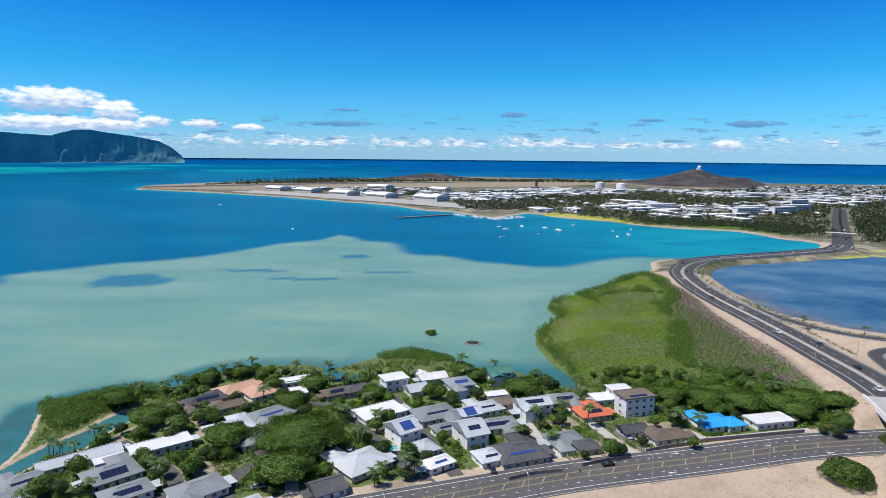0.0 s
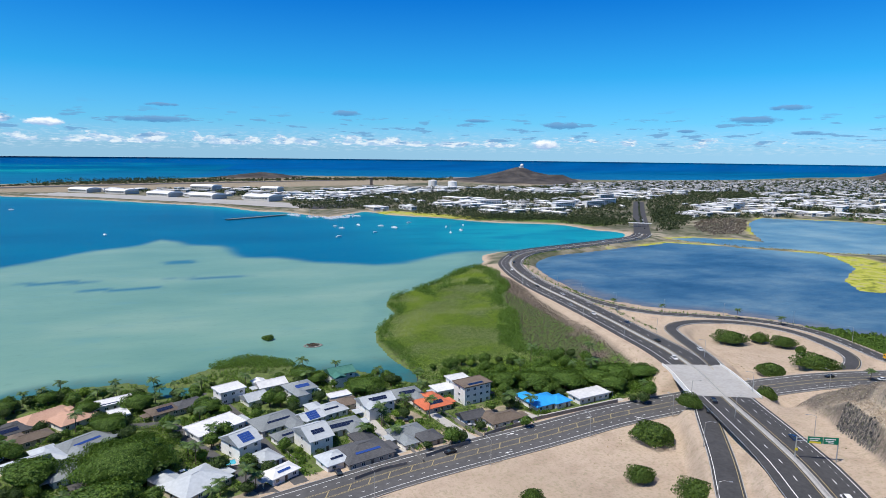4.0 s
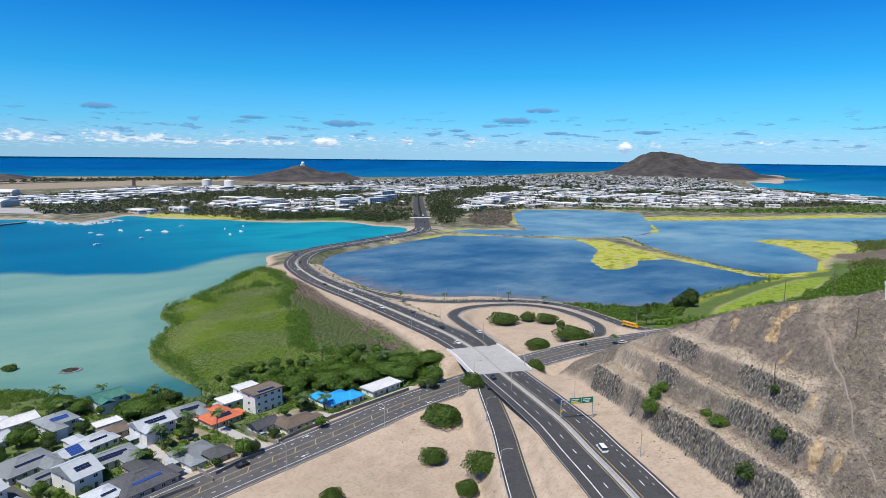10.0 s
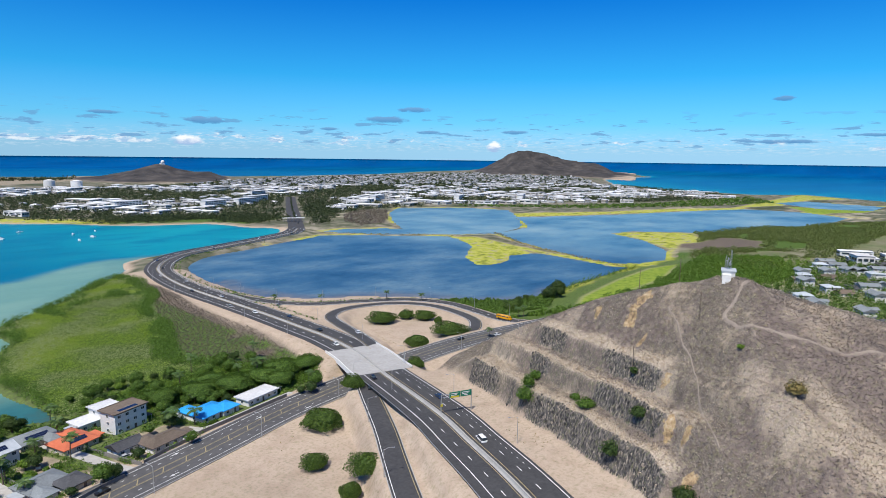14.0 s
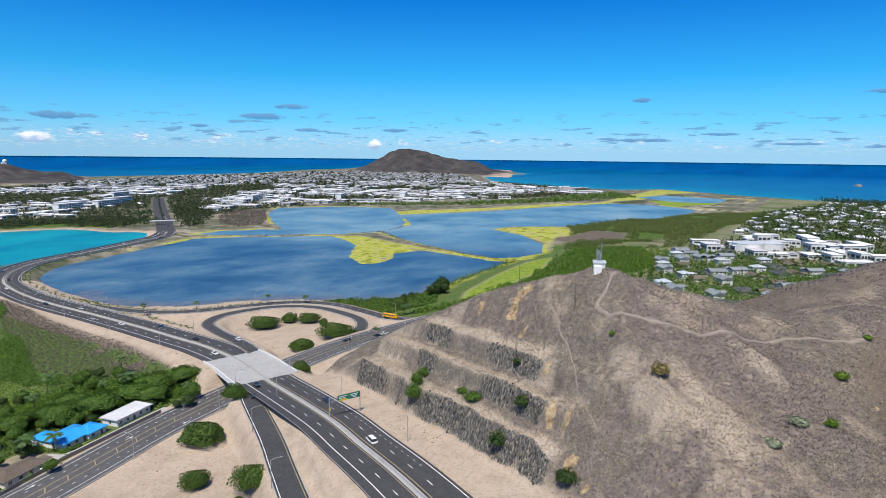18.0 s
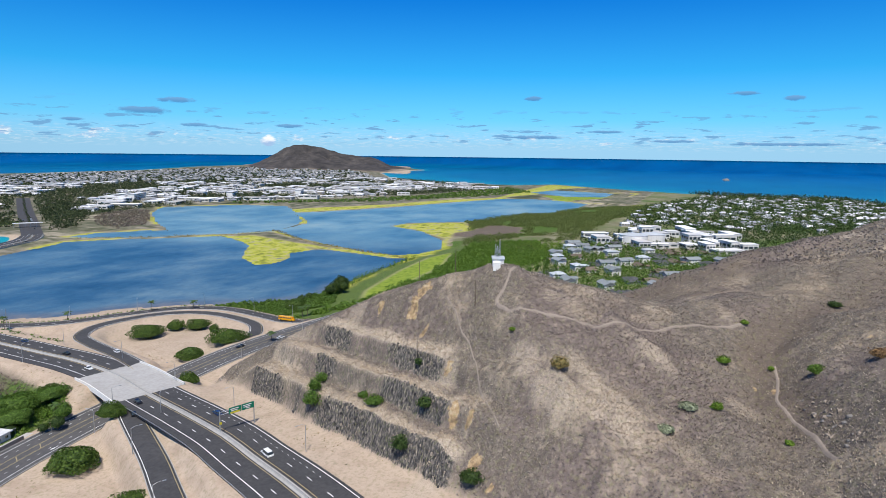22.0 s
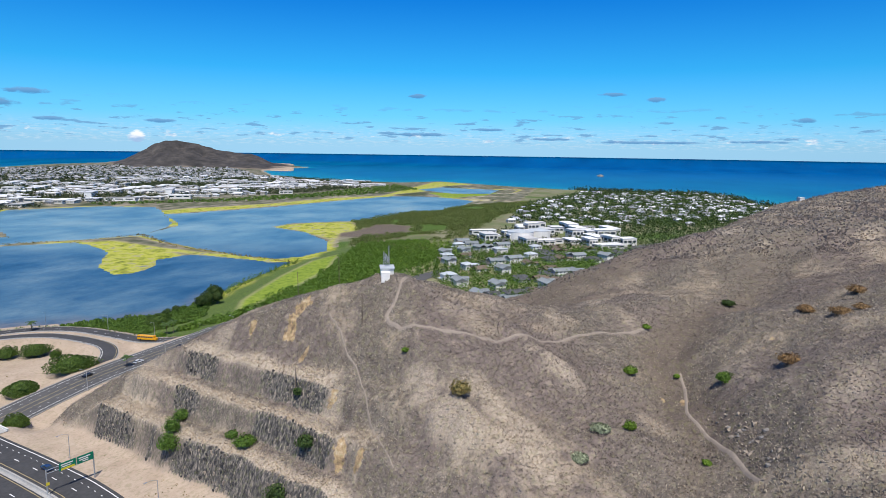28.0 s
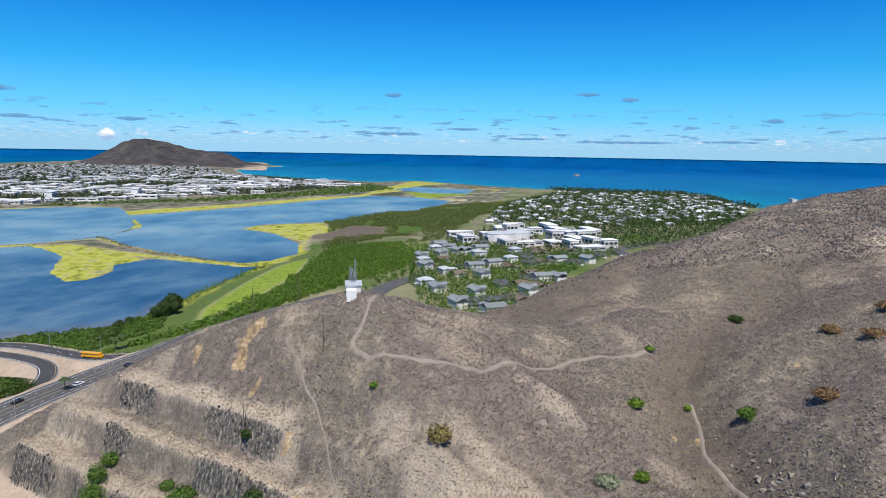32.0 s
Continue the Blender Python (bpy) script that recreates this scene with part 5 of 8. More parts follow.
# markings of the cross street and ramps
cross = bpy.data.objects["road_cross"]
CRN = CR[(CR[:, 0] > -90) & (CR[:, 0] < 345)]
for off, w, m_ in ((-7.6, 0.22, M_WHITE_LINE), (7.6, 0.22, M_WHITE_LINE), (-1.9, 0.18, M_YELLOW_LINE), (1.9, 0.18, M_YELLOW_LINE), (-1.5, 0.14, M_YELLOW_LINE), (1.5, 0.14, M_YELLOW_LINE)):
    ribbon("street_line", CRN, off - w / 2, off + w / 2, m_, 0.07, cross)
dashes("street_dashes", CRN, -4.7, 1.2, 3.4, 0.2, M_WHITE_LINE, cross, 0.07)
dashes("street_dashes", CRN, 4.7, 1.2, 3.4, 0.2, M_WHITE_LINE, cross, 0.07)
CRW = CR[(CR[:, 0] > -20) & (CR[:, 0] < 165)]
v = []
for i in range(2, len(CRW) - 2, 1):
    p, q = CRW[i], CRW[i + 1]
    d = (q - p)[:2] / np.linalg.norm((q - p)[:2])
    n2 = np.array([d[1], -d[0]])
    a, b = p[:2] - n2 * 1.5 + d * 1.2, p[:2] + n2 * 1.5 - d * 1.2
    e = d * 0.22
    v.append([(*(a - e), p[2] + 0.075), (*(a + e), p[2] + 0.075), (*(b + e), p[2] + 0.075), (*(b - e), p[2] + 0.075)])
part("hatching", quads_mesh("hatching", np.array(v), M_YELLOW_LINE), cross)
for i, off in ((10, -3.2), (13, -6.2), (17, -3.2), (12, 6.0), (19, 6.2)):
    p, q = CRW[i], CRW[i + 1]
    d = (q - p)[:2] / np.linalg.norm((q - p)[:2]) * (1 if off < 0 else -1)
    n2 = np.array([d[1], -d[0]])
    o = p[:2] + np.array([(q - p)[1], -(q - p)[0]]) / np.linalg.norm((q - p)[:2]) * off
    P = lambda u, w: (*(o + d * u + n2 * w), p[2] + 0.08)
    part("arrow", mesh_from("arrow", [P(-1.8, -0.15), P(-1.8, 0.15), P(0.4, 0.15), P(0.4, -0.15), P(0.2, -0.6), P(0.2, 0.6), P(1.8, 0)], [(0, 1, 2, 3), (4, 5, 6)], M_WHITE_LINE), cross)
for rd, L_, hw_ in (("road_ramp", RO, 3.5), ("road_loop", LP, 3.3), ("road_pond", PR, 3.8)):
    for off in (-hw_, hw_):
        ribbon("edge_line", L_, off - 0.11, off + 0.11, M_WHITE_LINE if off > 0 else M_YELLOW_LINE, 0.09, bpy.data.objects[rd])
dashes("lane_dashes", PR, 0.0, 3.0, 6.0, 0.2, M_WHITE_LINE, bpy.data.objects["road_pond"], 0.09)
for nm, L_, off in (("loop_kerb", LP, 4.2), ("loop_kerb", LP, -4.2), ("pond_kerb", PR, 4.7), ("pond_kerb", PR, -4.7), ("street_kerb", CRN, -9.7), ("street_kerb", CRN, 9.7), ("ramp_kerb", RO, 4.4), ("ramp_kerb", RO, -4.4)):
    tagged(profile_run(nm, L_, off, KERB, M_CONCRETE), "pale concrete road kerb", "kerb", kind="structure")
FRONTAGE = np.array([(214, 190, 14.2), (202, 166, 16), (186, 134, 18.1), (176, 112, 19.1), (164, 86, 20.3), (150, 56, 21.5), (135, 22, 23)])
tagged(profile_run("drain_channel", spline(FRONTAGE, 4), -2.0, [(-1.3, 0.0), (-1.2, 0.3), (-0.9, 0.3), (-0.7, 0.06), (0.7, 0.06), (0.9, 0.3), (1.2, 0.3), (1.3, 0.0)], M_STONE), "grey concrete drain channel at the foot of the rock cut", "drain", kind="structure")

# overhead sign
gantry = thing("sign_gantry", 162, 153.2, 17.0, -22, "galvanised overhead arm with green highway signs", "road sign")
bm = bmesh.new()
tube(bm, (0, 0, -0.3), (0, 0, 7.6), 0.22, 0.18, 10)
part("post", bm, gantry, mat=M_STEEL)
for zz in (7.3, 6.3):
    bm = bmesh.new()
    tube(bm, (0, 0, zz), (12.6, 0, zz), 0.12, 0.1, 8)
    part("arm", bm, gantry, mat=M_STEEL)
bm = bmesh.new()
tube(bm, (12.8, 0, -1), (12.8, 0, 7.4), 0.2, 0.16, 10)
part("post", bm, gantry, mat=M_STEEL)
for cx, w in ((5.6, 4.6), (10.4, 4.6)):
    bm = bmesh.new()
    box(bm, cx, -0.25, 6.9, w, 0.1, 2.3)
    sgn = part("sign_panel", bm, gantry, "green highway sign panel", M_SIGN)
    for bz, bw, bx in ((7.4, w * 0.7, cx - 0.2), (6.8, w * 0.55, cx - 0.4), (6.25, w * 0.35, cx)):
        bm = bmesh.new()
        box(bm, bx, -0.32, bz, bw, 0.03, 0.28)
        part("lettering_bar", bm, sgn, "white lettering", M_WHITE_LINE)
bm = bmesh.new()
box(bm, 5.6, -0.33, 6.1, 3.6, 0.04, 0.6)
part("exit_panel", bm, gantry, "yellow exit strip", M_SIGN_YELLOW)
bm = bmesh.new()
box(bm, 0.1, -0.3, 3.4, 0.9, 0.06, 0.9)
part("warning_sign", bm, gantry, "yellow warning sign", M_SIGN_YELLOW)


def street_lamp(x, y, z, turn, h=9.0):
    e = thing("street_lamp", x, y, z, turn, "galvanised street lamp with one arm", "street lamp", "street lamps")
    bm = bmesh.new()
    tube(bm, (0, 0, -0.4), (0, 0, h), 0.14, 0.08, 8)
    part("pole", bm, e, mat=M_STEEL)
    bm = bmesh.new()
    tube(bm, (0, 0, h - 0.1), (1.3, 0, h + 0.45), 0.07, 0.06, 6)
    tube(bm, (1.3, 0, h + 0.45), (2.8, 0, h + 0.5), 0.06, 0.05, 6)
    part("arm", bm, e, mat=M_STEEL)
    bm = bmesh.new()
    box(bm, 3.1, 0, h + 0.47, 0.9, 0.32, 0.16)
    part("lamp_head", bm, e, mat=M_STEEL)
    return e


lamp = street_lamp(170, 190, 13.5, 20)
def put_lamps(line, off, step, turn_add, skip=0):
    seg = np.linalg.norm(np.diff(line[:, :2], axis=0), axis=1)
    s = np.concatenate([[0], np.cumsum(seg)])
    a = skip
    while a < s[-1]:
        p = np.array([np.interp(a, s, line[:, k]) for k in range(3)])
        q = np.array([np.interp(min(a + 1, s[-1] + 1e-3), s, line[:, k]) for k in range(2)])
        d = q - p[:2]
        if np.linalg.norm(d) > 1e-6:
            d /= np.linalg.norm(d)
            n2 = np.array([d[1], -d[0]])
            copy_thing(lamp, pose(p[0] + n2[0] * off, p[1] + n2[1] * off, p[2], 0, 0, math.degrees(math.atan2(n2[1], n2[0])) + turn_add))
        a += step


put_lamps(HW[(HW[:, 1] < 560) & (HW[:, 1] > 90)], -13.9, 52, 0, 30)
put_lamps(HW[(HW[:, 1] < 560) & (HW[:, 1] > 250)], 13.2, 60, 180, 10)
put_lamps(CRN, 10.6, 46, 180, 20)
put_lamps(PR, -5.4, 40, 0, 30)
put_lamps(RO, 5.0, 44, 180, 30)


# ---------------------------------------------------------------- village houses
WIN = mesh_from("window", [], [])
bm = bmesh.new()
for sx, sz, px, pz in ((1.5, 0.12, 0, 0.6), (1.5, 0.12, 0, -0.6), (0.12, 1.2, -0.7, 0), (0.12, 1.2, 0.7, 0), (0.08, 1.1, 0, 0)):
    box(bm, px, 0, pz, sx, 0.14, sz)
bm.to_mesh(WIN)
bm.free()
WIN.materials.append(M_FRAME)
PANE = mesh_from("pane", [(-0.64, 0.01, -0.54), (0.64, 0.01, -0.54), (0.64, 0.01, 0.54), (-0.64, 0.01, 0.54), (-0.64, -0.03, -0.54), (0.64, -0.03, -0.54), (0.64, -0.03, 0.54), (-0.64, -0.03, 0.54)],
                 [(3, 2, 1, 0), (4, 5, 6, 7), (0, 1, 5, 4), (2, 3, 7, 6), (0, 4, 7, 3), (1, 2, 6, 5)], M_GLASS)
DOOR = mesh_from("door", [], [])
bm = bmesh.new()
box(bm, 0, 0, 1.05, 1.0, 0.12, 2.1)
bm.to_mesh(DOOR)
bm.free()
DOOR.materials.append(plain("door_paint", (0.08, 0.06, 0.05), (0.16, 0.12, 0.1), 2.0, 0.6))


def panel_mesh(name, mat):
    me = mesh_from(name, [], [])
    b = bmesh.new()
    box(b, 0, 0, 0, 1.6, 1.0, 0.06)
    b.to_mesh(me)
    b.free()
    me.materials.append(mat)
    return me


PANEL, PANEL_BLUE = panel_mesh("solar_panel", M_SOLAR), panel_mesh("solar_panel", M_SOLAR_BLUE)


def roof_mesh(kind, w, d, rise, mat, over=0.7):
    a, b = w / 2 + over, d / 2 + over
    th = 0.22
    if kind == "flat":
        bm = bmesh.new()
        box(bm, 0, 0, 0.15, 2 * a, 2 * b, 0.3)
        for sx, sy, px, py in ((2 * a, 0.25, 0, b - 0.12), (2 * a, 0.25, 0, -b + 0.12), (0.25, 2 * b - 0.5, a - 0.12, 0), (0.25, 2 * b - 0.5, -a + 0.12, 0)):
            box(bm, px, py, 0.4, sx, sy, 0.2)
        me = bpy.data.meshes.new("roof")
        bm.to_mesh(me)
        bm.free()
        me.materials.append(mat)
        return me
    rx = a if kind == "gable" else max(a - b, 0.3)
    v = [(-a, -b, 0), (a, -b, 0), (a, b, 0), (-a, b, 0), (-rx, 0, rise), (rx, 0, rise)]
    low = [(x, y, z - th) for x, y, z in v]
    f = [(0, 1, 5, 4), (2, 3, 4, 5), (1, 2, 5), (3, 0, 4), (6, 10, 11, 7), (8, 11, 10, 9), (7, 11, 8), (9, 10, 6)]
    f += [(0, 6, 7, 1), (1, 7, 8, 2), (2, 8, 9, 3), (3, 9, 6, 0)]
    return mesh_from("roof", v + low, f, mat)


def house(x, y, w, d, turn, storeys, kind, roof, label, wall_mat=None, solar=0, blue=False):
    z = float(ground_z(x, y)) - 0.1
    h = 2.9 * storeys
    wall_mat = wall_mat or M_WALL_WHITE
    e = thing("house", x, y, z, turn, label, "house", "village houses")
    for sx, sy, px, py in ((w, 0.25, 0, d / 2 - 0.125), (w, 0.25, 0, -d / 2 + 0.125), (0.25, d - 0.5, w / 2 - 0.125, 0), (0.25, d - 0.5, -w / 2 + 0.125, 0)):
        bm = bmesh.new()
        box(bm, px, py, h / 2 - 0.4, sx, sy, h + 0.8)
        part("wall", bm, e, mat=wall_mat)
    rise = 0.0 if kind == "flat" else (d / 2 + 0.7) * (0.36 if kind == "hip" else 0.42)
    r = part("roof", roof_mesh(kind, w, d, rise, ROOFS[roof]), e)
    r.matrix_basis = pose(0, 0, h)
    for st in range(storeys):
        for side in (-1, 1):
            k = max(2, int(w / 3.2))
            for i in range(k):
                u = (i + 0.5) / k * w - w / 2
                if st == 0 and side < 0 and i == k // 2:
                    o = new("door", DOOR)
                    o.parent, o.matrix_basis = e, pose(u, side * (d / 2 + 0.02), 0.05)
                    continue
                o = new("window", WIN)
                o.parent, o.matrix_basis = e, pose(u, side * (d / 2 + 0.03), st * 2.9 + 1.6)
                p = new("pane", PANE)
                p.parent = o
        for side in (-1, 1):
            o = new("window", WIN)
            o.parent, o.matrix_basis = e, pose(side * (w / 2 + 0.03), 0, st * 2.9 + 1.6, 0, 0, 90)
            p = new("pane", PANE)
            p.parent = o
    if kind != "flat" and w >= 12 and w <= 20:
        sgn = -1 if int(w + d) % 2 else 1
        ww_, dd_ = w * 0.42, d * 0.55
        px_, py_ = sgn * (w / 2 - ww_ / 2 - 0.2), (d / 2 + dd_ / 2 - 0.6) * (1 if int(x + y) % 2 else -1)
        bm = bmesh.new()
        box(bm, px_, py_, h / 2 - 0.45, ww_, dd_, h + 0.7)
        part("wing", bm, e, mat=wall_mat)
        wr = part("wing_roof", roof_mesh("hip" if kind == "hip" else "gable", dd_ + d * 0.4, ww_, (ww_ / 2 + 0.6) * 0.36, ROOFS[roof], 0.6), e)
        wr.matrix_basis = pose(px_, py_ - math.copysign(d * 0.2, py_), h - 0.04, 0, 0, 90)
    if w >= 10:
        bm = bmesh.new()
        side = -1 if int(x) % 2 else 1
        box(bm, side * (w / 2 + 1.9), -d * 0.1, 2.5, 3.4, d * 0.55, 0.16)
        part("carport_roof", bm, e, mat=ROOFS["pale" if roof in ("white", "pale", "grey") else roof])
        for k in (-1, 1):
            bm = bmesh.new()
            box(bm, side * (w / 2 + 3.3), -d * 0.1 + k * d * 0.24, 1.2, 0.14, 0.14, 2.5)
            part("carport_post", bm, e, mat=M_FRAME)
    if kind != "flat":
        bm = bmesh.new()
        box(bm, 0, 0, h + rise, max(w + 1.4 - (0 if kind == "gable" else d + 1.4), 0.8), 0.34, 0.14)
        part("ridge_cap", bm, e, mat=ROOFS[roof])
    if solar:
        slope = 0 if kind == "flat" else math.degrees(math.atan2(rise, d / 2 + 0.7))
        cols = min(int(w * 0.6 / 1.65), 7)
        rows = max(1, min(solar // max(cols, 1), 4))
        for a in range(rows):
            for b in range(cols):
                u = (b - (cols - 1) / 2) * 1.65
                vv = -(d / 2 + 0.7) * 0.5 + (a - (rows - 1) / 2) * 1.05
                zz = h + (0.32 if kind == "flat" else rise * (1 - abs(vv) / (d / 2 + 0.7)) + 0.12)
                o = new("solar_panel", PANEL_BLUE if blue else PANEL)
                o.parent, o.matrix_basis = e, pose(u, vv, zz, slope, 0, 0)
    return e


HOUSES = [
    (-26, 248, 19, 12, 22, 1, "flat", "white", "white flat-roofed modern house with solar rows", 0, 14), (-23, 283, 11, 9, 15, 2, "flat", "white", "white two-storey house with a flat pale roof", 0, 0),
    (-12, 277, 9, 9, 15, 1, "gable", "pale", "small house with a pale grey gable roof", 0, 0), (-5, 294, 13, 8, 10, 1, "gable", "white", "white house with a white gable roof near the shore", 0, 0),
    (8, 278, 12, 11, 10, 2, "hip", "grey", "grey hip-roofed house with blue solar panels", 0, 8, 1), (28, 296, 12, 9, 12, 2, "gable", "green", "two-storey house with a green metal roof", 0, 0),
    (-3, 247, 17, 13, 15, 1, "hip", "grey", "grey hip-roofed house beside a swimming pool", 0, 6), (11, 248, 9, 8, 15, 1, "gable", "pale", "pale roof covered with blue solar panels", 0, 12, 1),
    (19, 254, 13, 10, 12, 1, "hip", "pale", "house with a pale hip roof and solar panels", 0, 4), (22, 236, 17, 9, 12, 1, "hip", "grey", "long grey-roofed house with solar rows", 0, 16),
    (39, 253, 14, 9, 12, 2, "gable", "pale", "white two-storey house with dark solar panels", 0, 12), (27, 261, 10, 8, 12, 1, "hip", "brown", "low brown-roofed house under trees", 1, 0),
    (25, 270, 9, 5, 12, 1, "flat", "white", "small white flat-roofed outbuilding beside trees", 0, 0), (55, 267, 14, 10, 8, 1, "hip", "grey", "dark grey hip-roofed house with solar panels", 1, 12)]
HOUSES += [
    (64, 251, 13, 11, 12, 1, "hip", "red", "house with an orange-red tiled hip roof and solar panels", 1, 10), (84, 256, 14, 9, 12, 3, "flat", "brown", "white three-storey block with a dark flat roof", 0, 14),
    (75, 269, 12, 8, 8, 1, "flat", "white", "white flat-roofed house near the mangroves", 0, 0), (82, 272, 9, 8, 8, 2, "flat", "white", "white boxy two-storey house", 0, 0),
    (11, 225, 9, 14, 12, 2, "gable", "pale", "pale blue-grey gabled house with solar panels", 0, 8), (17, 208, 9, 9, 12, 1, "hip", "pale", "garage wing with a pale hip roof", 0, 4),
    (28, 211, 18, 14, 15, 1, "hip", "dark", "large dark-roofed house beside the street", 1, 6, 1), (76, 232, 10, 7, 8, 1, "gable", "dark", "small house with a dark gable roof", 0, 0),
    (88, 227, 15, 8, 10, 1, "hip", "brown", "brown hip-roofed bungalow on a bare lot", 0, 0), (47, 223, 13, 10, 12, 1, "hip", "grey", "grey hip-roofed house with a white porch", 0, 0),
    (54, 217, 8, 8, 12, 1, "hip", "dark", "small house with a dark hip roof", 1, 0), (-15, 226, 9, 12, 24, 2, "gable", "pale", "white gabled house with blue solar panels by a pool", 0, 14, 1),
    (-6, 215, 7, 9, 22, 1, "hip", "pale", "small house with a pale hip roof", 0, 0), (-1, 203, 10, 6, 22, 1, "hip", "white", "low house with a white roof", 0, 4, 1)]
HOUSES += [
    (-28, 203, 17, 14, 30, 1, "hip", "pale", "broad pale low-sloped roof on a bungalow", 1, 0), (-49, 271, 11, 8, 20, 1, "hip", "brown", "brown-roofed house with solar panels on a canal", 1, 8),
    (-40, 276, 12, 8, 20, 1, "hip", "dark", "dark-roofed house beside the canal", 1, 0), (112, 241, 14, 11, 10, 1, "hip", "blue", "house with a bright blue metal roof", 0, 0),
    (119, 240, 8, 8, 10, 1, "hip", "blue", "wing with a bright blue metal roof", 0, 0), (136, 243, 17, 8, 8, 1, "flat", "white", "low white flat-roofed house by the trees", 0, 0),
    (1, 232, 9, 6, 15, 1, "hip", "grey", "small grey-roofed cottage with solar panels", 0, 4), (-95, 275, 20, 12, 30, 1, "hip", "pink", "large pink clay-tiled house on the shore", 0, 0),
    (-84, 271, 12, 12, 30, 1, "hip", "pink", "wing with a pink clay-tiled roof", 0, 0), (-73, 285, 20, 7, 14, 1, "flat", "white", "long white flat-roofed house with a pool", 0, 4),
    (-66, 271, 6, 8, 14, 1, "flat", "white", "small white flat-roofed block", 0, 0), (-115, 253, 12, 10, 30, 1, "hip", "brown", "dark brown-roofed house with solar panels", 1, 10),
    (-105, 262, 18, 8, 25, 1, "hip", "dark", "dark-roofed house with a long solar array", 1, 14), (-93, 254, 14, 7, 25, 1, "hip", "brown", "grey-brown hip-roofed house near the shore", 1, 0)]
HOUSES += [
    (-72, 244, 18, 11, 32, 1, "hip", "grey", "grey-green hip-roofed house with solar panels", 0, 8, 1), (-84, 231, 18, 10, 22, 1, "hip", "pale", "pale hip-roofed house covered with solar panels", 0, 18),
    (-71, 220, 10, 9, 22, 1, "hip", "grey", "small house with a grey-green hip roof", 0, 0), (-130, 208, 26, 7, 28, 1, "gable", "pale", "long pale gabled house on the shore", 0, 0),
    (-104, 215, 20, 8, 25, 1, "flat", "white", "long low house with a white flat roof", 0, 0), (-111, 194, 16, 12, 32, 1, "hip", "grey", "grey hip-roofed house with solar panels", 0, 18),
    (-139, 190, 13, 10, 35, 1, "hip", "grey", "grey hip-roofed house by the water", 0, 6), (-100, 182, 14, 9, 30, 1, "hip", "grey", "grey hip-roofed house with solar panels", 0, 14),
    (-78, 184, 16, 11, 30, 1, "hip", "grey", "slate-grey hip-roofed house beside a dry lawn", 0, 0), (-37, 186, 10, 9, 20, 1, "gable", "dark", "dark gabled house among palms", 0, 0),
    (-117, 204, 9, 5, 28, 1, "flat", "white", "small white flat-roofed shed", 0, 0), (-58, 204, 10, 9, 20, 1, "hip", "brown", "brown-roofed cottage under a spreading tree", 1, 0),
    (-140, 176, 14, 9, 35, 1, "hip", "grey", "grey-roofed house near the shore", 0, 0), (-60, 172, 13, 9, 25, 1, "hip", "pale", "pale hip-roofed house near the street", 0, 0)]
house_xy = []
for q in HOUSES:
    x, y, w, d, tn, st, kd, rf, lb, wm, so = q[:11]
    house(x, y, w, d, tn + (12 if x < 20 else 5), st, kd, rf, lb, M_WALL_TAN if wm else M_WALL_WHITE, so, len(q) > 11)
    house_xy.append((x, y, w / 2 + 0.7, d / 2 + 0.7, radians(tn + (12 if x < 20 else 5))))
house_xy = np.array(house_xy)


def off_houses(x, y, gap):
    """True where a point keeps clear of every house's outline."""
    x, y = np.atleast_1d(x)[:, None] - house_xy[None, :, 0], np.atleast_1d(y)[:, None] - house_xy[None, :, 1]
    c, s = np.cos(house_xy[None, :, 4]), np.sin(house_xy[None, :, 4])
    u, v = np.abs(x * c + y * s), np.abs(-x * s + y * c)
    return ((u > house_xy[None, :, 2] + gap) | (v > house_xy[None, :, 3] + gap)).all(1)

# lanes, drives, walls and pools of the village
def drape(pts, step=3.0, lift=0.06):
    s = spline([(x, y, 0) for x, y in pts], step)
    s[:, 2] = ground_z(s[:, 0], s[:, 1]) + lift
    k = np.ones(5) / 5
    if len(s) > 6:
        s[2:-2, 2] = np.convolve(s[:, 2], k, "valid")
        s[:, 2] += 0.08
    return s


LANES = [[(-40, 300), (-30, 287), (-20, 265), (-8, 233), (9, 188)], [(-62, 262), (-44, 258), (-32, 236), (-14, 208), (0, 186)], [(-75, 236), (-66, 212), (-70, 190), (-60, 160)], [(-125, 226), (-100, 205), (-88, 190), (-92, 170)]]
DRIVES = [[(54, 274), (62, 245), (71, 213)], [(29, 277), (36, 240), (44, 200)], [(100, 235), (108, 228), (150, 236)], [(-60, 225), (-52, 200), (-48, 185)]]
for q in LANES:
    tagged(ribbon("lane", drape(q), -2.6, 2.6, M_OLD_ASPHALT, 0, None, 0.5), "narrow grey asphalt village lane", "road", kind="structure")
for q in DRIVES:
    tagged(ribbon("drive", drape(q), -2.2, 2.2, M_DRIVE, 0, None, 0.5), "pale concrete driveway", "driveway", kind="structure")
WALL_P = [(-0.1, -0.5), (-0.1, 1.5), (0.1, 1.5), (0.1, -0.5)]
for q in ([(58, 274), (66, 245), (75, 214)], [(33, 277), (40, 240), (48, 200)], [(76, 215), (86, 219), (97, 222)], [(50, 204), (60, 208), (68, 210)], [(23, 194), (32, 198), (42, 200)], [(-17, 262), (-5, 236), (5, 210)], [(100, 224), (125, 229), (145, 233)]):
    tagged(profile_run("garden_wall", drape(q, 4, 0), 0, WALL_P, M_STONE), "grey block garden wall beside a lane", "wall")
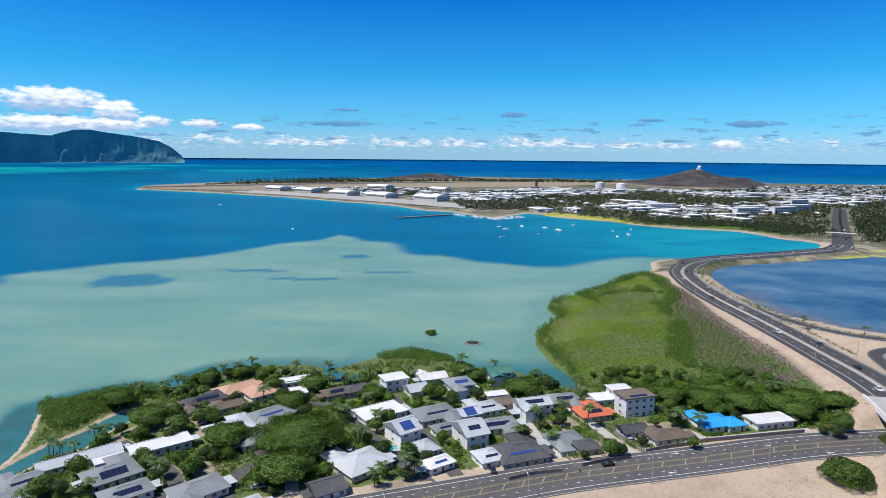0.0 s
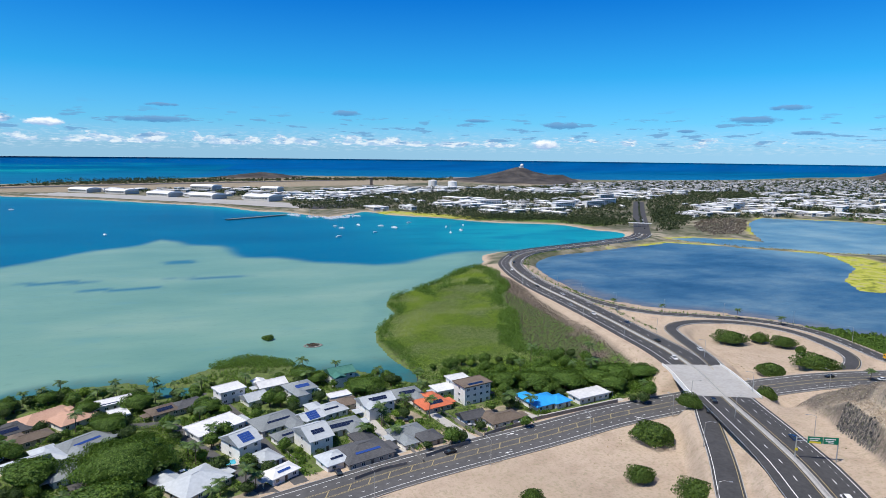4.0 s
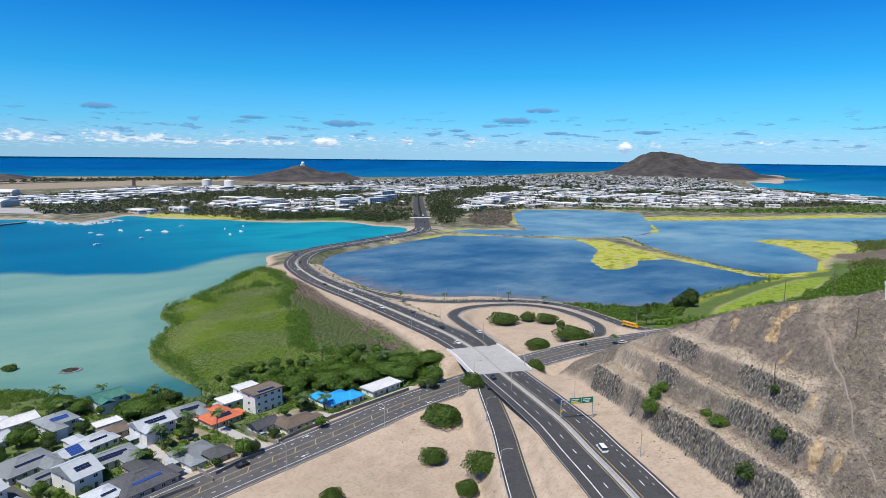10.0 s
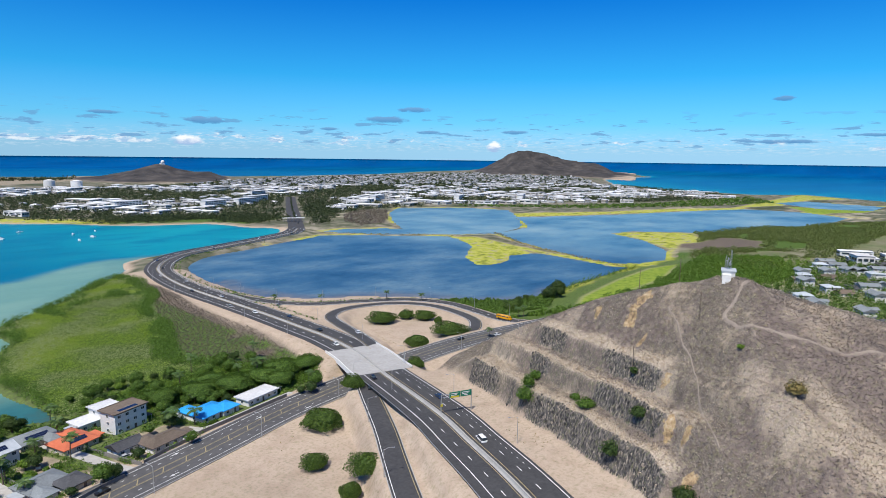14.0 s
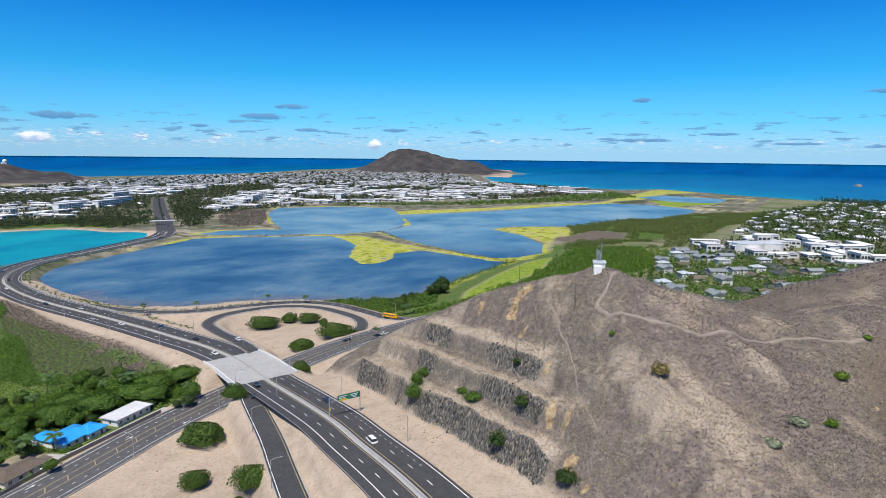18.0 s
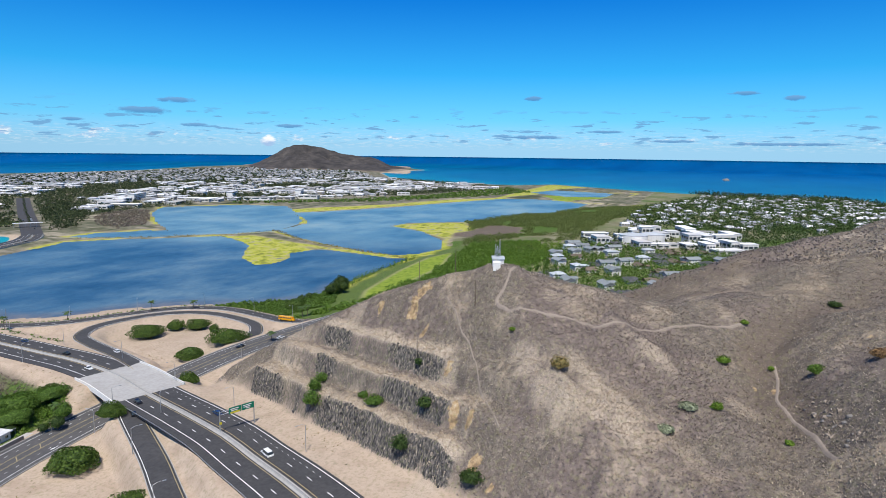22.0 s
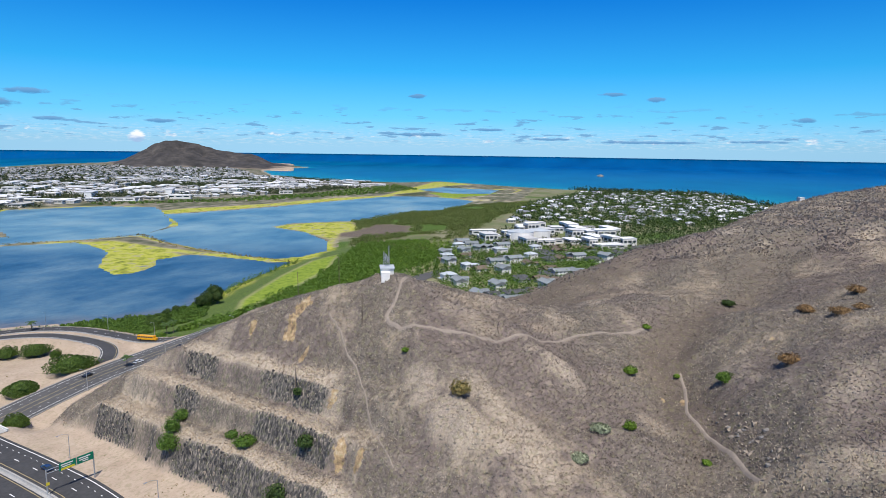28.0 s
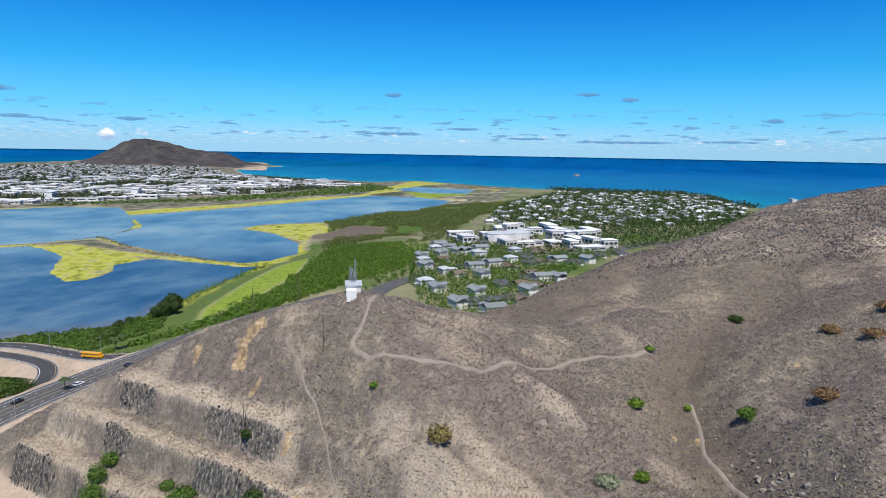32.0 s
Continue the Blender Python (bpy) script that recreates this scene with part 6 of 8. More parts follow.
for x, y, w, d, tn in ((-10, 254, 9, 3.5, 5), (-20, 218, 7, 3.5, 10), (-76, 291, 7, 3.5, 0), (-18, 236, 6, 3, 10)):
    e = thing("swimming_pool", x, y, float(ground_z(x, y)) + 0.05, tn, "turquoise swimming pool in a pale paved deck", "swimming pool")
    bm = bmesh.new()
    for sx, sy, px, py in ((w + 2.4, 1.2, 0, d / 2 + 0.6), (w + 2.4, 1.2, 0, -d / 2 - 0.6), (1.2, d, w / 2 + 0.6, 0), (1.2, d, -w / 2 - 0.6, 0)):
        box(bm, px, py, 0.1, sx, sy, 0.5)
    part("deck", bm, e, mat=M_DRIVE)
    bm = bmesh.new()
    box(bm, 0, 0, 0.0, w, d, 0.4)
    part("water_surface", bm, e, mat=M_POOL)

# ---------------------------------------------------------------- trees
rs = np.random.RandomState(5)
big = make_tree("tree", "broad spreading green tree with a domed crown", 8.0, 9.0, 2.6, M_LEAF, rs, 8500, 0.29, group="village trees")
mid = make_tree("tree", "rounded green garden tree", 3.2, 6.0, 1.6, M_LEAF, rs, 1500, 0.25, group="village trees")
mid2 = make_tree("tree", "dark green garden tree", 3.0, 5.0, 1.2, M_LEAF_DARK, rs, 1300, 0.25, group="village trees")
mid3 = make_tree("tree", "bright yellow-green garden tree", 2.8, 4.6, 1.2, M_LEAF_BRIGHT, rs, 1200, 0.25, group="village trees")
M_BLOOM = island_material("magenta_blossom", [(0.0, (0.2, 0.01, 0.08)), (0.5, (0.45, 0.03, 0.2)), (1.0, (0.06, 0.12, 0.02))], 0.7, 0.2)
bloom = make_bush("bush", "bougainvillea shrub covered with magenta blossom", 3.0, 3.4, M_BLOOM, rs, 700, 0.3, "garden shrubs")
bloom.matrix_basis = pose(-66, 293, float(ground_z(-66, 293)) - 0.1)
low = make_bush("bush", "low clipped green shrub", 1.6, 1.7, M_LEAF, rs, 300, 0.24, "garden shrubs")
M_DOME = island_material("dome_tree_leaves", [(0.0, (0.035, 0.07, 0.012)), (0.5, (0.07, 0.125, 0.018)), (1.0, (0.12, 0.19, 0.03))], 0.6, 0.3)
thin_blades(M_DOME, 0.3)
dome = make_bush("bush", "low domed dark green tree on bare dirt", 5.0, 4.4, M_DOME, rs, 4200, 0.2, "island trees")
palm_a, palm_b = make_palm(9.0, rs, "tall coconut palm with a leaning grey trunk"), make_palm(6.5, rs, "young coconut palm with a short trunk")


def plant(proto, x, y, s=1.0, sz=None, sink=0.1):
    z = float(ground_z(x, y)) - sink
    return copy_thing(proto, pose(x, y, z, 0, 0, rs.uniform(0, 360)) @ Matrix.Diagonal((s, s, sz or s, 1)))


huge = make_tree("tree", "very broad spreading shade tree with a domed crown", 18.0, 13.0, 3.5, M_LEAF, rs, 42000, 0.3, group="village trees")
huge.matrix_basis = pose(-52, 216, float(ground_z(-52, 216)) - 0.2)
for x, y, r in [(-81, 219, 8.5), (-53, 194, 10), (-120, 240, 8.5), (38, 276, 8.5), (10, 303, 6), (17, 294, 5), (-80, 278, 5), (-60, 280, 7), (-66, 256, 7), (-30, 268, 5), (118, 262, 8), (132, 258, 9), (148, 258, 8), (128, 272, 7), (152, 250, 7), (160, 262, 9), (172, 256, 7), (104, 268, 7), (-100, 296, 5), (-114, 290, 5)]:
    plant(big, x, y, 1.18 * r / 8.0, 0.4 + r / 15)
for x, y, r in [(265, 305, 10), (284, 303, 6), (291, 291, 7.5), (243, 249, 7.8), (272, 250, 11), (139, 197, 9), (163, 208, 5.5), (117, 171, 5), (125, 152, 7), (114, 147, 4), (76, 168, 3.8), (212, 219, 5), (290, 278, 3), (356, 266, 9), (368, 272, 6)]:
    plant(dome, x, y, 1.14 * r / 5.0, 0.9 + r / 9)
iron = make_tree("tree", "tall dark feathery ironwood tree by the pond", 5.0, 13.0, 2.0, M_LEAF_DARK, rs, 5200, 0.3, group="ironwoods")
iron.matrix_basis = pose(424, 272, float(ground_z(424, 272)) - 0.1)
for x, y, r in ((414, 270, 0.9), (404, 268, 0.85), (431, 275, 1.0), (420, 266, 0.8), (438, 276, 0.7), (376, 276, 0.5), (384, 280, 0.45), (390, 278, 0.5), (366, 280, 0.4)):
    plant(iron, x, y, r * 1.15, r)
for x, y in [(-129, 274), (-121, 268), (-100, 313), (-147, 217), (-144, 215), (-55, 299), (-50, 308), (-39, 299), (65, 285), (11, 309), (27, 308), (-30, 220), (-12, 195), (-9, 197), (42, 221), (39, 236), (144, 274), (114, 258), (-135, 227), (-91, 187), (99, 245),
             (278, 224), (234, 388), (267, 378), (305, 347), (322, 326), (340, 248), (343, 246), (-20, 196), (-22, 190), (60, 240), (-44, 285), (30, 225), (-100, 200), (104, 236), (96, 240), (62, 262)]:
    plant(palm_a if rs.rand() < 0.5 else palm_b, x, y, rs.uniform(0.75, 1.1))
lane_pts = np.concatenate([spline([(a, b, 0) for a, b in q], 3) for q in LANES + DRIVES])
put = 0
for k in range(4000):
    x, y = rs.uniform(-150, 168), rs.uniform(160, 305)
    if cov_at("town", x, y) > 0.5 or y < 196 + x * 0.21 or ground_z(x, y) < 1.2:
        continue
    if not off_houses(x, y, 1.3)[0] or (np.hypot(lane_pts[:, 0] - x, lane_pts[:, 1] - y) < 3.3).any():
        continue
    bare = 58 < x < 112 and 214 < y < 250
    if bare and rs.rand() < 0.75:
        continue
    u = rs.rand()
    if u < 0.26:
        plant(mid, x, y, rs.uniform(0.65, 1.35))
    elif u < 0.46:
        plant(mid2, x, y, rs.uniform(0.6, 1.3))
    elif u < 0.58:
        plant(mid3, x, y, rs.uniform(0.55, 1.2))
    elif u < 0.68:
        plant(palm_a if rs.rand() < 0.5 else palm_b, x, y, rs.uniform(0.7, 1.1))
    else:
        plant(low, x, y, rs.uniform(0.6, 1.5))
    put += 1
    if put > 450:
        break
gs_x, gs_y = scatter([(-165, 165), (-178, 262), (-150, 285), (-110, 310), (-60, 318), (-20, 325), (30, 318), (68, 290), (110, 268), (168, 246), (120, 228), (60, 212), (0, 196), (-60, 172), (-150, 140)], 1.9, rs)
keep_ = off_houses(gs_x, gs_y, 0.7) & (np.hypot(gs_x[:, None] - lane_pts[None, :, 0], gs_y[:, None] - lane_pts[None, :, 1]) > 3.4).all(1)
keep_ &= (gs_y > 200 + gs_x * 0.215) & (ground_z(gs_x, gs_y) > 0.9) & (fbm(gs_x, gs_y, 14, 3) > -0.08) & (cov_at("field", gs_x, gs_y) < 0.3)
gs_x, gs_y = gs_x[keep_], gs_y[keep_]
gs_k = np.random.RandomState(77).rand(len(gs_x))
for lo_, hi_, mt_, lb_ in ((0.0, 0.45, M_LEAF, "dark green garden shrubs between the houses"), (0.45, 0.75, M_LEAF_BRIGHT, "yellow-green garden shrubs between the houses"), (0.75, 1.0, M_LEAF_FRINGE, "mixed green garden plants between the houses")):
    gk_ = (gs_k >= lo_) & (gs_k < hi_)
    gx1, gy1 = gs_x[gk_], gs_y[gk_]
    stuff_cards("garden_shrubs", gx1, gy1, ground_z(gx1, gy1), rs.uniform(0.6, 1.5, len(gx1)), rs.uniform(0.6, 2.8, len(gx1)), 34, mt_, lb_, "shrubs", rs, 0.26)
for q in LANES + DRIVES:
    hl = spline([(a, b, 0) for a, b in q], 0.9)
    t_ = np.gradient(hl[:, :2], axis=0)
    t_ /= np.linalg.norm(t_, axis=1)[:, None]
    for sd_ in (-1, 1):
        hp = hl[:, :2] + np.stack([t_[:, 1], -t_[:, 0]], 1) * sd_ * 3.9
        hk = (fbm(hp[:, 0] + 50 * sd_, hp[:, 1], 18, 2) > -0.08) & off_houses(hp[:, 0], hp[:, 1], 0.5) & (hp[:, 1] > 203 + 0.215 * hp[:, 0])
        for q2 in LANES + DRIVES:
            ol = spline([(a, b, 0) for a, b in q2], 2.0)
            hk &= (np.hypot(hp[:, 0][:, None] - ol[None, :, 0], hp[:, 1][:, None] - ol[None, :, 1]) > 3.3).all(1)
        hp = hp[hk]
        if len(hp) > 6:
            stuff_cards("hedge", hp[:, 0], hp[:, 1], ground_z(hp[:, 0], hp[:, 1]), 0.8 + 0 * hp[:, 0], rs.uniform(1.4, 2.3, len(hp)), 44, M_LEAF_BRIGHT if sd_ > 0 else M_LEAF_FRINGE, "yellow-green garden hedge along the lane", "hedge", rs, 0.22)
for o in (big, mid, mid2, mid3, low, dome):
    o.matrix_basis = pose(*{big: (-144, 262), mid: (-88, 290), mid2: (-112, 284), mid3: (-92, 300), low: (-70, 262), dome: (372, 262)}[o], 2.0)
    o.matrix_basis = pose(o.matrix_basis.translation.x, o.matrix_basis.translation.y, float(ground_z(o.matrix_basis.translation.x, o.matrix_basis.translation.y)) - 0.1)
palm_a.matrix_basis = pose(-57, 300, float(ground_z(-57, 300)) - 0.1)
palm_b.matrix_basis = pose(-37, 303, float(ground_z(-37, 303)) - 0.1)

def off_scar(x, y):
    """True outside the bare brown clearing and the gaps of the scrubwood."""
    return (np.hypot((x - 850) / 75, (y - 285) / 42) > 1 + 0.8 * fbm(x, y, 40, 3)) & (fbm(x + 31, y, 55, 4) > -0.13)


# mangrove thicket, shore bushes, scrub and woods
X, Y = scatter(MANGROVE, 1.7, rs)
in_scrub = poly_sd(X, Y, np.array(SCRUB, float)) > 3
X, Y = X[~in_scrub], Y[~in_scrub]
e_d = poly_sd(X, Y, np.array(MANGROVE, float))
tall = smooth(11, 2, e_d + 30 * fbm(X, Y, 26, 5) + rs.normal(0, 2.5, len(X)))
pool = np.hypot((X - 183) / 9, (Y - 512) / 7) < 1
X, Y, e_d, tall = X[~pool], Y[~pool], e_d[~pool], tall[~pool]
east_lump = smooth(0.02, 0.14, fbm(X + 7, Y, 42, 5) + rs.normal(0, 0.02, len(X))) * smooth(110, 140, X + 0.12 * (Y - 400))
tall = np.maximum(tall, east_lump)
flat_ = tall < 0.4
Xf, Yf = np.repeat(X[flat_], 2) + rs.uniform(-0.8, 0.8, 2 * flat_.sum()), np.repeat(Y[flat_], 2) + rs.uniform(-0.8, 0.8, 2 * flat_.sum())
stuff_cards("mangrove_thicket", Xf, Yf, np.maximum(ground_z(Xf, Yf), 0.1), 1.2 + 0 * Xf, 0.7 + 0.9 * (fbm(Xf, Yf, 9, 3) + 0.5), 9, M_LEAF_PATCHY, "low pale green mangrove thicket on the tidal flat", "mangrove", rs, 0.3, 0.75)
m = ~flat_
stuff_cards("mangrove_fringe", X[m], Y[m], np.maximum(ground_z(X[m], Y[m]), 0.1) + 0.6, 1.5 + 0 * X[m], 1.2 + 3.0 * tall[m] * rs.uniform(0.6, 1.1, m.sum()), 30, M_LEAF_FRINGE, "taller green mangrove trees along the edge", "mangrove", rs, 0.32, 0.2)
wet = [(-184, 266), (-168, 246), (-157, 238), (-151, 245), (-150, 253), (-146, 260), (-133, 276), (-135, 284), (-143, 292), (-163, 287), (-171, 276), (-182, 273)]
islet_n = [(-38, 340), (-20, 352), (2, 344), (10, 330), (-10, 326), (-30, 330)]
tree_belt = [(92, 275), (110, 262), (130, 262), (150, 250), (170, 244), (180, 256), (176, 275), (160, 292), (140, 300), (110, 290)]
for nm, q, sp, hh, mt, lb in (("shore_mangrove", wet, 1.5, 3.4, M_LEAF_FRINGE, "mangroves along the village shore"), ("shore_trees", islet_n, 1.6, 3.2, M_LEAF_FRINGE, "green shore trees on a sand point"), ("roadside_trees", tree_belt, 1.7, 4.2, M_LEAF_FRINGE, "thick green trees below the highway")):
    X, Y = scatter(q, sp, rs)
    stuff_cards(nm, X, Y, np.maximum(ground_z(X, Y), 0.1), 1.6 + 0 * X, hh * (0.75 + 1.2 * fbm(X, Y, 11, 2)) * rs.uniform(0.8, 1.15, len(X)), 30, mt, lb, "trees", rs, 0.32)
X, Y = scatter(SCRUB, 2.0, rs)
stuff_cards("scrub", X, Y, ground_z(X, Y), 0.9 + 0 * X, 0.9 + 0 * X, 14, M_SCRUB, "leafless brown scrub on the highway bank", "scrub", rs, 0.26)
MIDWOOD = [(640, 150), (770, 160), (1000, 150), (960, 215), (830, 265), (740, 285), (700, 275), (690, 240)]
for q, sp, mt_, hh_ in ((WOODS[0], 6.4, M_LEAF_WOOD, 0.62), (MIDWOOD, 7.0, M_LEAF_OLIVE, 0.55), (WOODS[1], 7.0, M_LEAF_OLIVE, 0.5), (WOODS[2], 3.4, M_LEAF, 0.8), (WOODS[3], 7.0, M_LEAF_OLIVE, 0.5), (WOODS[4], 9.0, M_LEAF_FAR, 0.6)):
    X, Y = scatter(q, sp, rs)
    k = ((cov_at("lush", X, Y) > 0.3) | (sp < 6.5)) & (ground_z(X, Y) > 0.2) & (off_scar(X, Y) if sp > 6.5 else True)
    X, Y = X[k], Y[k]
    rr_w = sp * rs.uniform(0.45, 0.85, len(X))
    stuff_cards("woods", X, Y, ground_z(X, Y), rr_w, rr_w * 2 * hh_ * (0.9 + 1.4 * fbm(X, Y, 3.2 * sp, 2)), 150 if sp < 6.5 else 60, mt_, "low green woods and thicket on the flat", "trees", rs, 0.34 + 0.05 * sp)
wx_, wy_ = np.random.RandomState(61).uniform(60, 330, 5200), np.random.RandomState(62).uniform(60, 350, 5200)
wk_ = (ground_z(wx_, wy_) > 3) & (fbm(wx_, wy_, 20, 4) > 0.1)
for c_ in ("dry", "lush", "rock", "town", "lawn", "marsh"):
    wk_ &= cov_at(c_, wx_, wy_) < 0.3
for L_, gap_ in ((HW, 15.5), (CR, 12.0), (RO, 7.0), (LP, 6.5), (PR, 7.0)):
    wk_ &= line_near(wx_, wy_, L_)[0] > gap_
wx_, wy_ = wx_[wk_], wy_[wk_]
wr_ = np.random.RandomState(63)
stuff_cards("dirt_weeds", wx_, wy_, ground_z(wx_, wy_), wr_.uniform(0.15, 0.7, len(wx_)), wr_.uniform(0.15, 0.5, len(wx_)), 8, M_LEAF_PALE, "dry brown weeds on the bare dirt", "weeds", wr_, 0.16)
verge = []
for L_, off in ((HW[(HW[:, 1] > 330) & (HW[:, 1] < 720)], -16.5), (PR, -8.0), (PR, -10.0)):
    t = np.gradient(L_[:, :2], axis=0)
    t /= np.linalg.norm(t, axis=1)[:, None]
    verge.append(L_[:, :2] + np.stack([t[:, 1], -t[:, 0]], 1) * off)
vp = np.repeat(np.concatenate(verge), 5, 0)
vp += rs.normal(0, 2.0, vp.shape)
stuff_cards("verge_shrubs", vp[:, 0], vp[:, 1], np.maximum(ground_z(vp[:, 0], vp[:, 1]), 0.1), rs.uniform(0.4, 1.4, len(vp)), rs.uniform(0.5, 1.7, len(vp)), 9, M_LEAF, "low green shrubs between the road and the pond", "shrubs", rs, 0.4)
lev = np.concatenate([spline([(640, 600, 0), (700, 582, 0), (724, 573, 0)], 5), spline([(724, 573, 0), (655, 470, 0), (617, 360, 0), (600, 300, 0)], 4), spline([(540, 735, 0), (640, 620, 0)], 6)])
lv = np.repeat(lev[:, :2], 3, 0) + rs.normal(0, 2.5, (len(lev) * 3, 2))
stuff_cards("levee_shrubs", lv[:, 0], lv[:, 1], 0.6 + 0 * lv[:, 0], rs.uniform(0.5, 1.6, len(lv)), rs.uniform(0.5, 2.0, len(lv)), 7, M_LEAF_PALE, "dry shrubs along the pond levee", "shrubs", rs, 0.6)

# ---------------------------------------------------------------- hill cover
PATHS = [([(211, 63), (202, 64), (198.7, 65.5), (195.6, 63.2), (192.5, 56), (198, 42.4), (207.5, 28.1), (222, 12.6), (233, -4.7), (238, -12.6)], 0.55), ([(205, 86.5), (200, 81.7), (192.5, 75.4), (188, 70.8), (178, 64.5), (169, 57.7), (162, 52)], 0.22), ([(218, -20), (212, -20.5), (204, -19.8), (194, -19.2), (184.4, -23), (174, -26), (162, -28)], 0.5)]


def hill_points(n, seed, r0=95, r1=330, a0=36):
    r = np.random.RandomState(seed)
    a = np.radians(r.uniform(a0, 122, n))
    d = np.sqrt(r.uniform(r0 ** 2, r1 ** 2, n))
    x, y = d * np.sin(a), d * np.cos(a)
    k = (cov_at("dry", x, y) > 0.4) & ((cov_at("rock", x, y) < 0.3) | (r.rand(n) < 0.06)) & ((cov_at("ochre", x, y) < 0.5) | (r.rand(n) < 0.2)) & (ground_z(x, y) > 9) & (r.rand(n) > 0.85 * cov_at("brush", x, y))
    for q, half in PATHS:
        qa = np.array(q)
        near = k & (x > qa[:, 0].min() - 2) & (x < qa[:, 0].max() + 2) & (y > qa[:, 1].min() - 2) & (y < qa[:, 1].max() + 2)
        k[near] = line_near(x[near], y[near], spline([(a, b, 0) for a, b in q], 4.0))[0] > half + 0.25
    return x[k], y[k], r


def tufts(name, X, Y, rh, h0, h1, w0, w1, k=2, mat=None, lbl="sun-bleached dry grass covering the hill"):
    Z = ground_z(X, Y)
    ang = rh.uniform(0, math.pi, (len(X), k))
    hgt = rh.uniform(h0, h1, (len(X), k)) * (0.6 + 1.0 * (fbm(X, Y, 12, 3) + 0.5))[:, None]
    wid = rh.uniform(w0, w1, (len(X), k))
    c = np.stack([X, Y, Z - 0.06], 1)[:, None] + np.concatenate([rh.normal(0, 0.3, (len(X), k, 2)), np.zeros((len(X), k, 1))], 2)
    u = np.stack([np.cos(ang), np.sin(ang), 0 * ang], 2) * wid[..., None]
    up = np.stack([rh.normal(0, 0.25, ang.shape), rh.normal(0, 0.25, ang.shape), hgt], 2)
    v = np.stack([c - u * 0.7, c + u * 0.7, c + u * 1.1 + up, c - u * 1.1 + up], 2).reshape(-1, 4, 3)
    tagged(new(name, quads_mesh(name, v, mat or M_GRASS_DRY)), lbl, "grass", kind="stuff")


hx_, hy_, hr_ = hill_points(280000, 3)
st_ = cov_at("straw", hx_, hy_) * hr_.uniform(0.4, 1.3, len(hx_)) > 0.42
tufts("dry_grass", hx_[~st_], hy_[~st_], hr_, 0.12, 0.36, 0.06, 0.17)
tufts("straw_grass", hx_[st_], hy_[st_], hr_, 0.15, 0.42, 0.06, 0.17, 2, M_STRAW, "pale straw-coloured grass on the cut benches and spurs")
tufts("dry_grass_far", *hill_points(70000, 4, 325, 760, 84), 0.3, 0.8, 0.2, 0.5)
sx_, sy_, sr_ = hill_points(26000, 6, 95, 400)
sk_ = (fbm(sx_, sy_, 30, 4) > 0.2) | (cov_at("brush", sx_, sy_) > 0.35)
sx_, sy_ = sx_[sk_], sy_[sk_]
stuff_cards("hill_scrub", sx_, sy_, ground_z(sx_, sy_), sr_.uniform(0.2, 0.5, len(sx_)), sr_.uniform(0.3, 0.8, len(sx_)), 5, M_SCRUB, "leafless grey-brown scrub on the dry hill", "scrub", sr_, 0.22)

for x, y, r, h, lbl, mt in [(181, 128, 3.6, 6.0, "green bush growing up the rock cut", M_LEAF), (184, 129, 2.4, 4.4, "green bush growing up the rock cut", M_LEAF), (191, 130.5, 2.4, 3.4, "green bush growing on a cut bench", M_LEAF), (178, 101, 3.2, 2.8, "green bush on a cut bench", M_LEAF),
                            (182, 107.5, 1.8, 1.8, "small green bush on a cut bench", M_LEAF), (172.5, 79.5, 2.6, 3.6, "olive bush on a cut bench", M_LEAF_DARK), (161.5, 82.6, 3.0, 4.6, "olive bush against the rock wall", M_LEAF_DARK), (187, 88.6, 1.6, 1.8, "olive bush under the upper rock wall", M_LEAF_DARK), (152, 56.5, 3.2, 3.4, "dark green bush at the foot of the slope", M_LEAF_DARK),
                            (200.7, -28.5, 2.4, 2.2, "single dark green bush on the dry hillside", M_LEAF), (194, -41.6, 2.8, 2.2, "rust-brown shrub on the dry hillside", M_LEAF_RUST), (209.8, -5, 2.2, 1.6, "yellow-green shrub on the dry hillside", M_LEAF_BRIGHT), (174.7, 38.4, 2.6, 3.2, "yellow-brown shrub on the dry slope", M_LEAF_PALE),
                            (181, -3.3, 1.6, 1.9, "small bright green shrub in the hollow", M_LEAF_BRIGHT), (178.6, 3.7, 2.4, 1.7, "pale grey-green shrub in the hollow", M_LEAF_GREY), (167, 8.7, 2.2, 1.5, "pale grey-green shrub in the hollow", M_LEAF_GREY), (220.4, -62, 3.0, 2.2, "rust-brown shrub on the ridge side", M_LEAF_RUST), (231.3, -56.5, 2.6, 2.0, "rust-brown shrub on the ridge side", M_LEAF_RUST),
                            (240, -73.3, 2.8, 2.0, "brown shrub on the ridge side", M_LEAF_RUST), (221, -67.4, 2.0, 1.6, "brown shrub on the ridge side", M_LEAF_RUST), (269.7, -43.4, 2.4, 2.0, "dark green bush below the ridge", M_LEAF_DARK), (186.5, 56.2, 1.0, 1.0, "tiny yellow-green shrub on the slope", M_LEAF_BRIGHT),
                            (237.5, -11.7, 1.4, 1.2, "small yellow-green shrub beside the path", M_LEAF_BRIGHT), (217, -19, 1.0, 1.1, "tiny green shrub in the gully", M_LEAF_BRIGHT), (174.2, -20.2, 1.1, 1.1, "small yellow-green shrub in the gully", M_LEAF_BRIGHT)]:
    b = make_bush("bush", lbl, 1.3 * r, 1.35 * h, mt, rs, int(330 * r), 0.25, "hillside bushes")
    b.matrix_basis = pose(x, y, float(ground_z(x, y)) - 0.15)

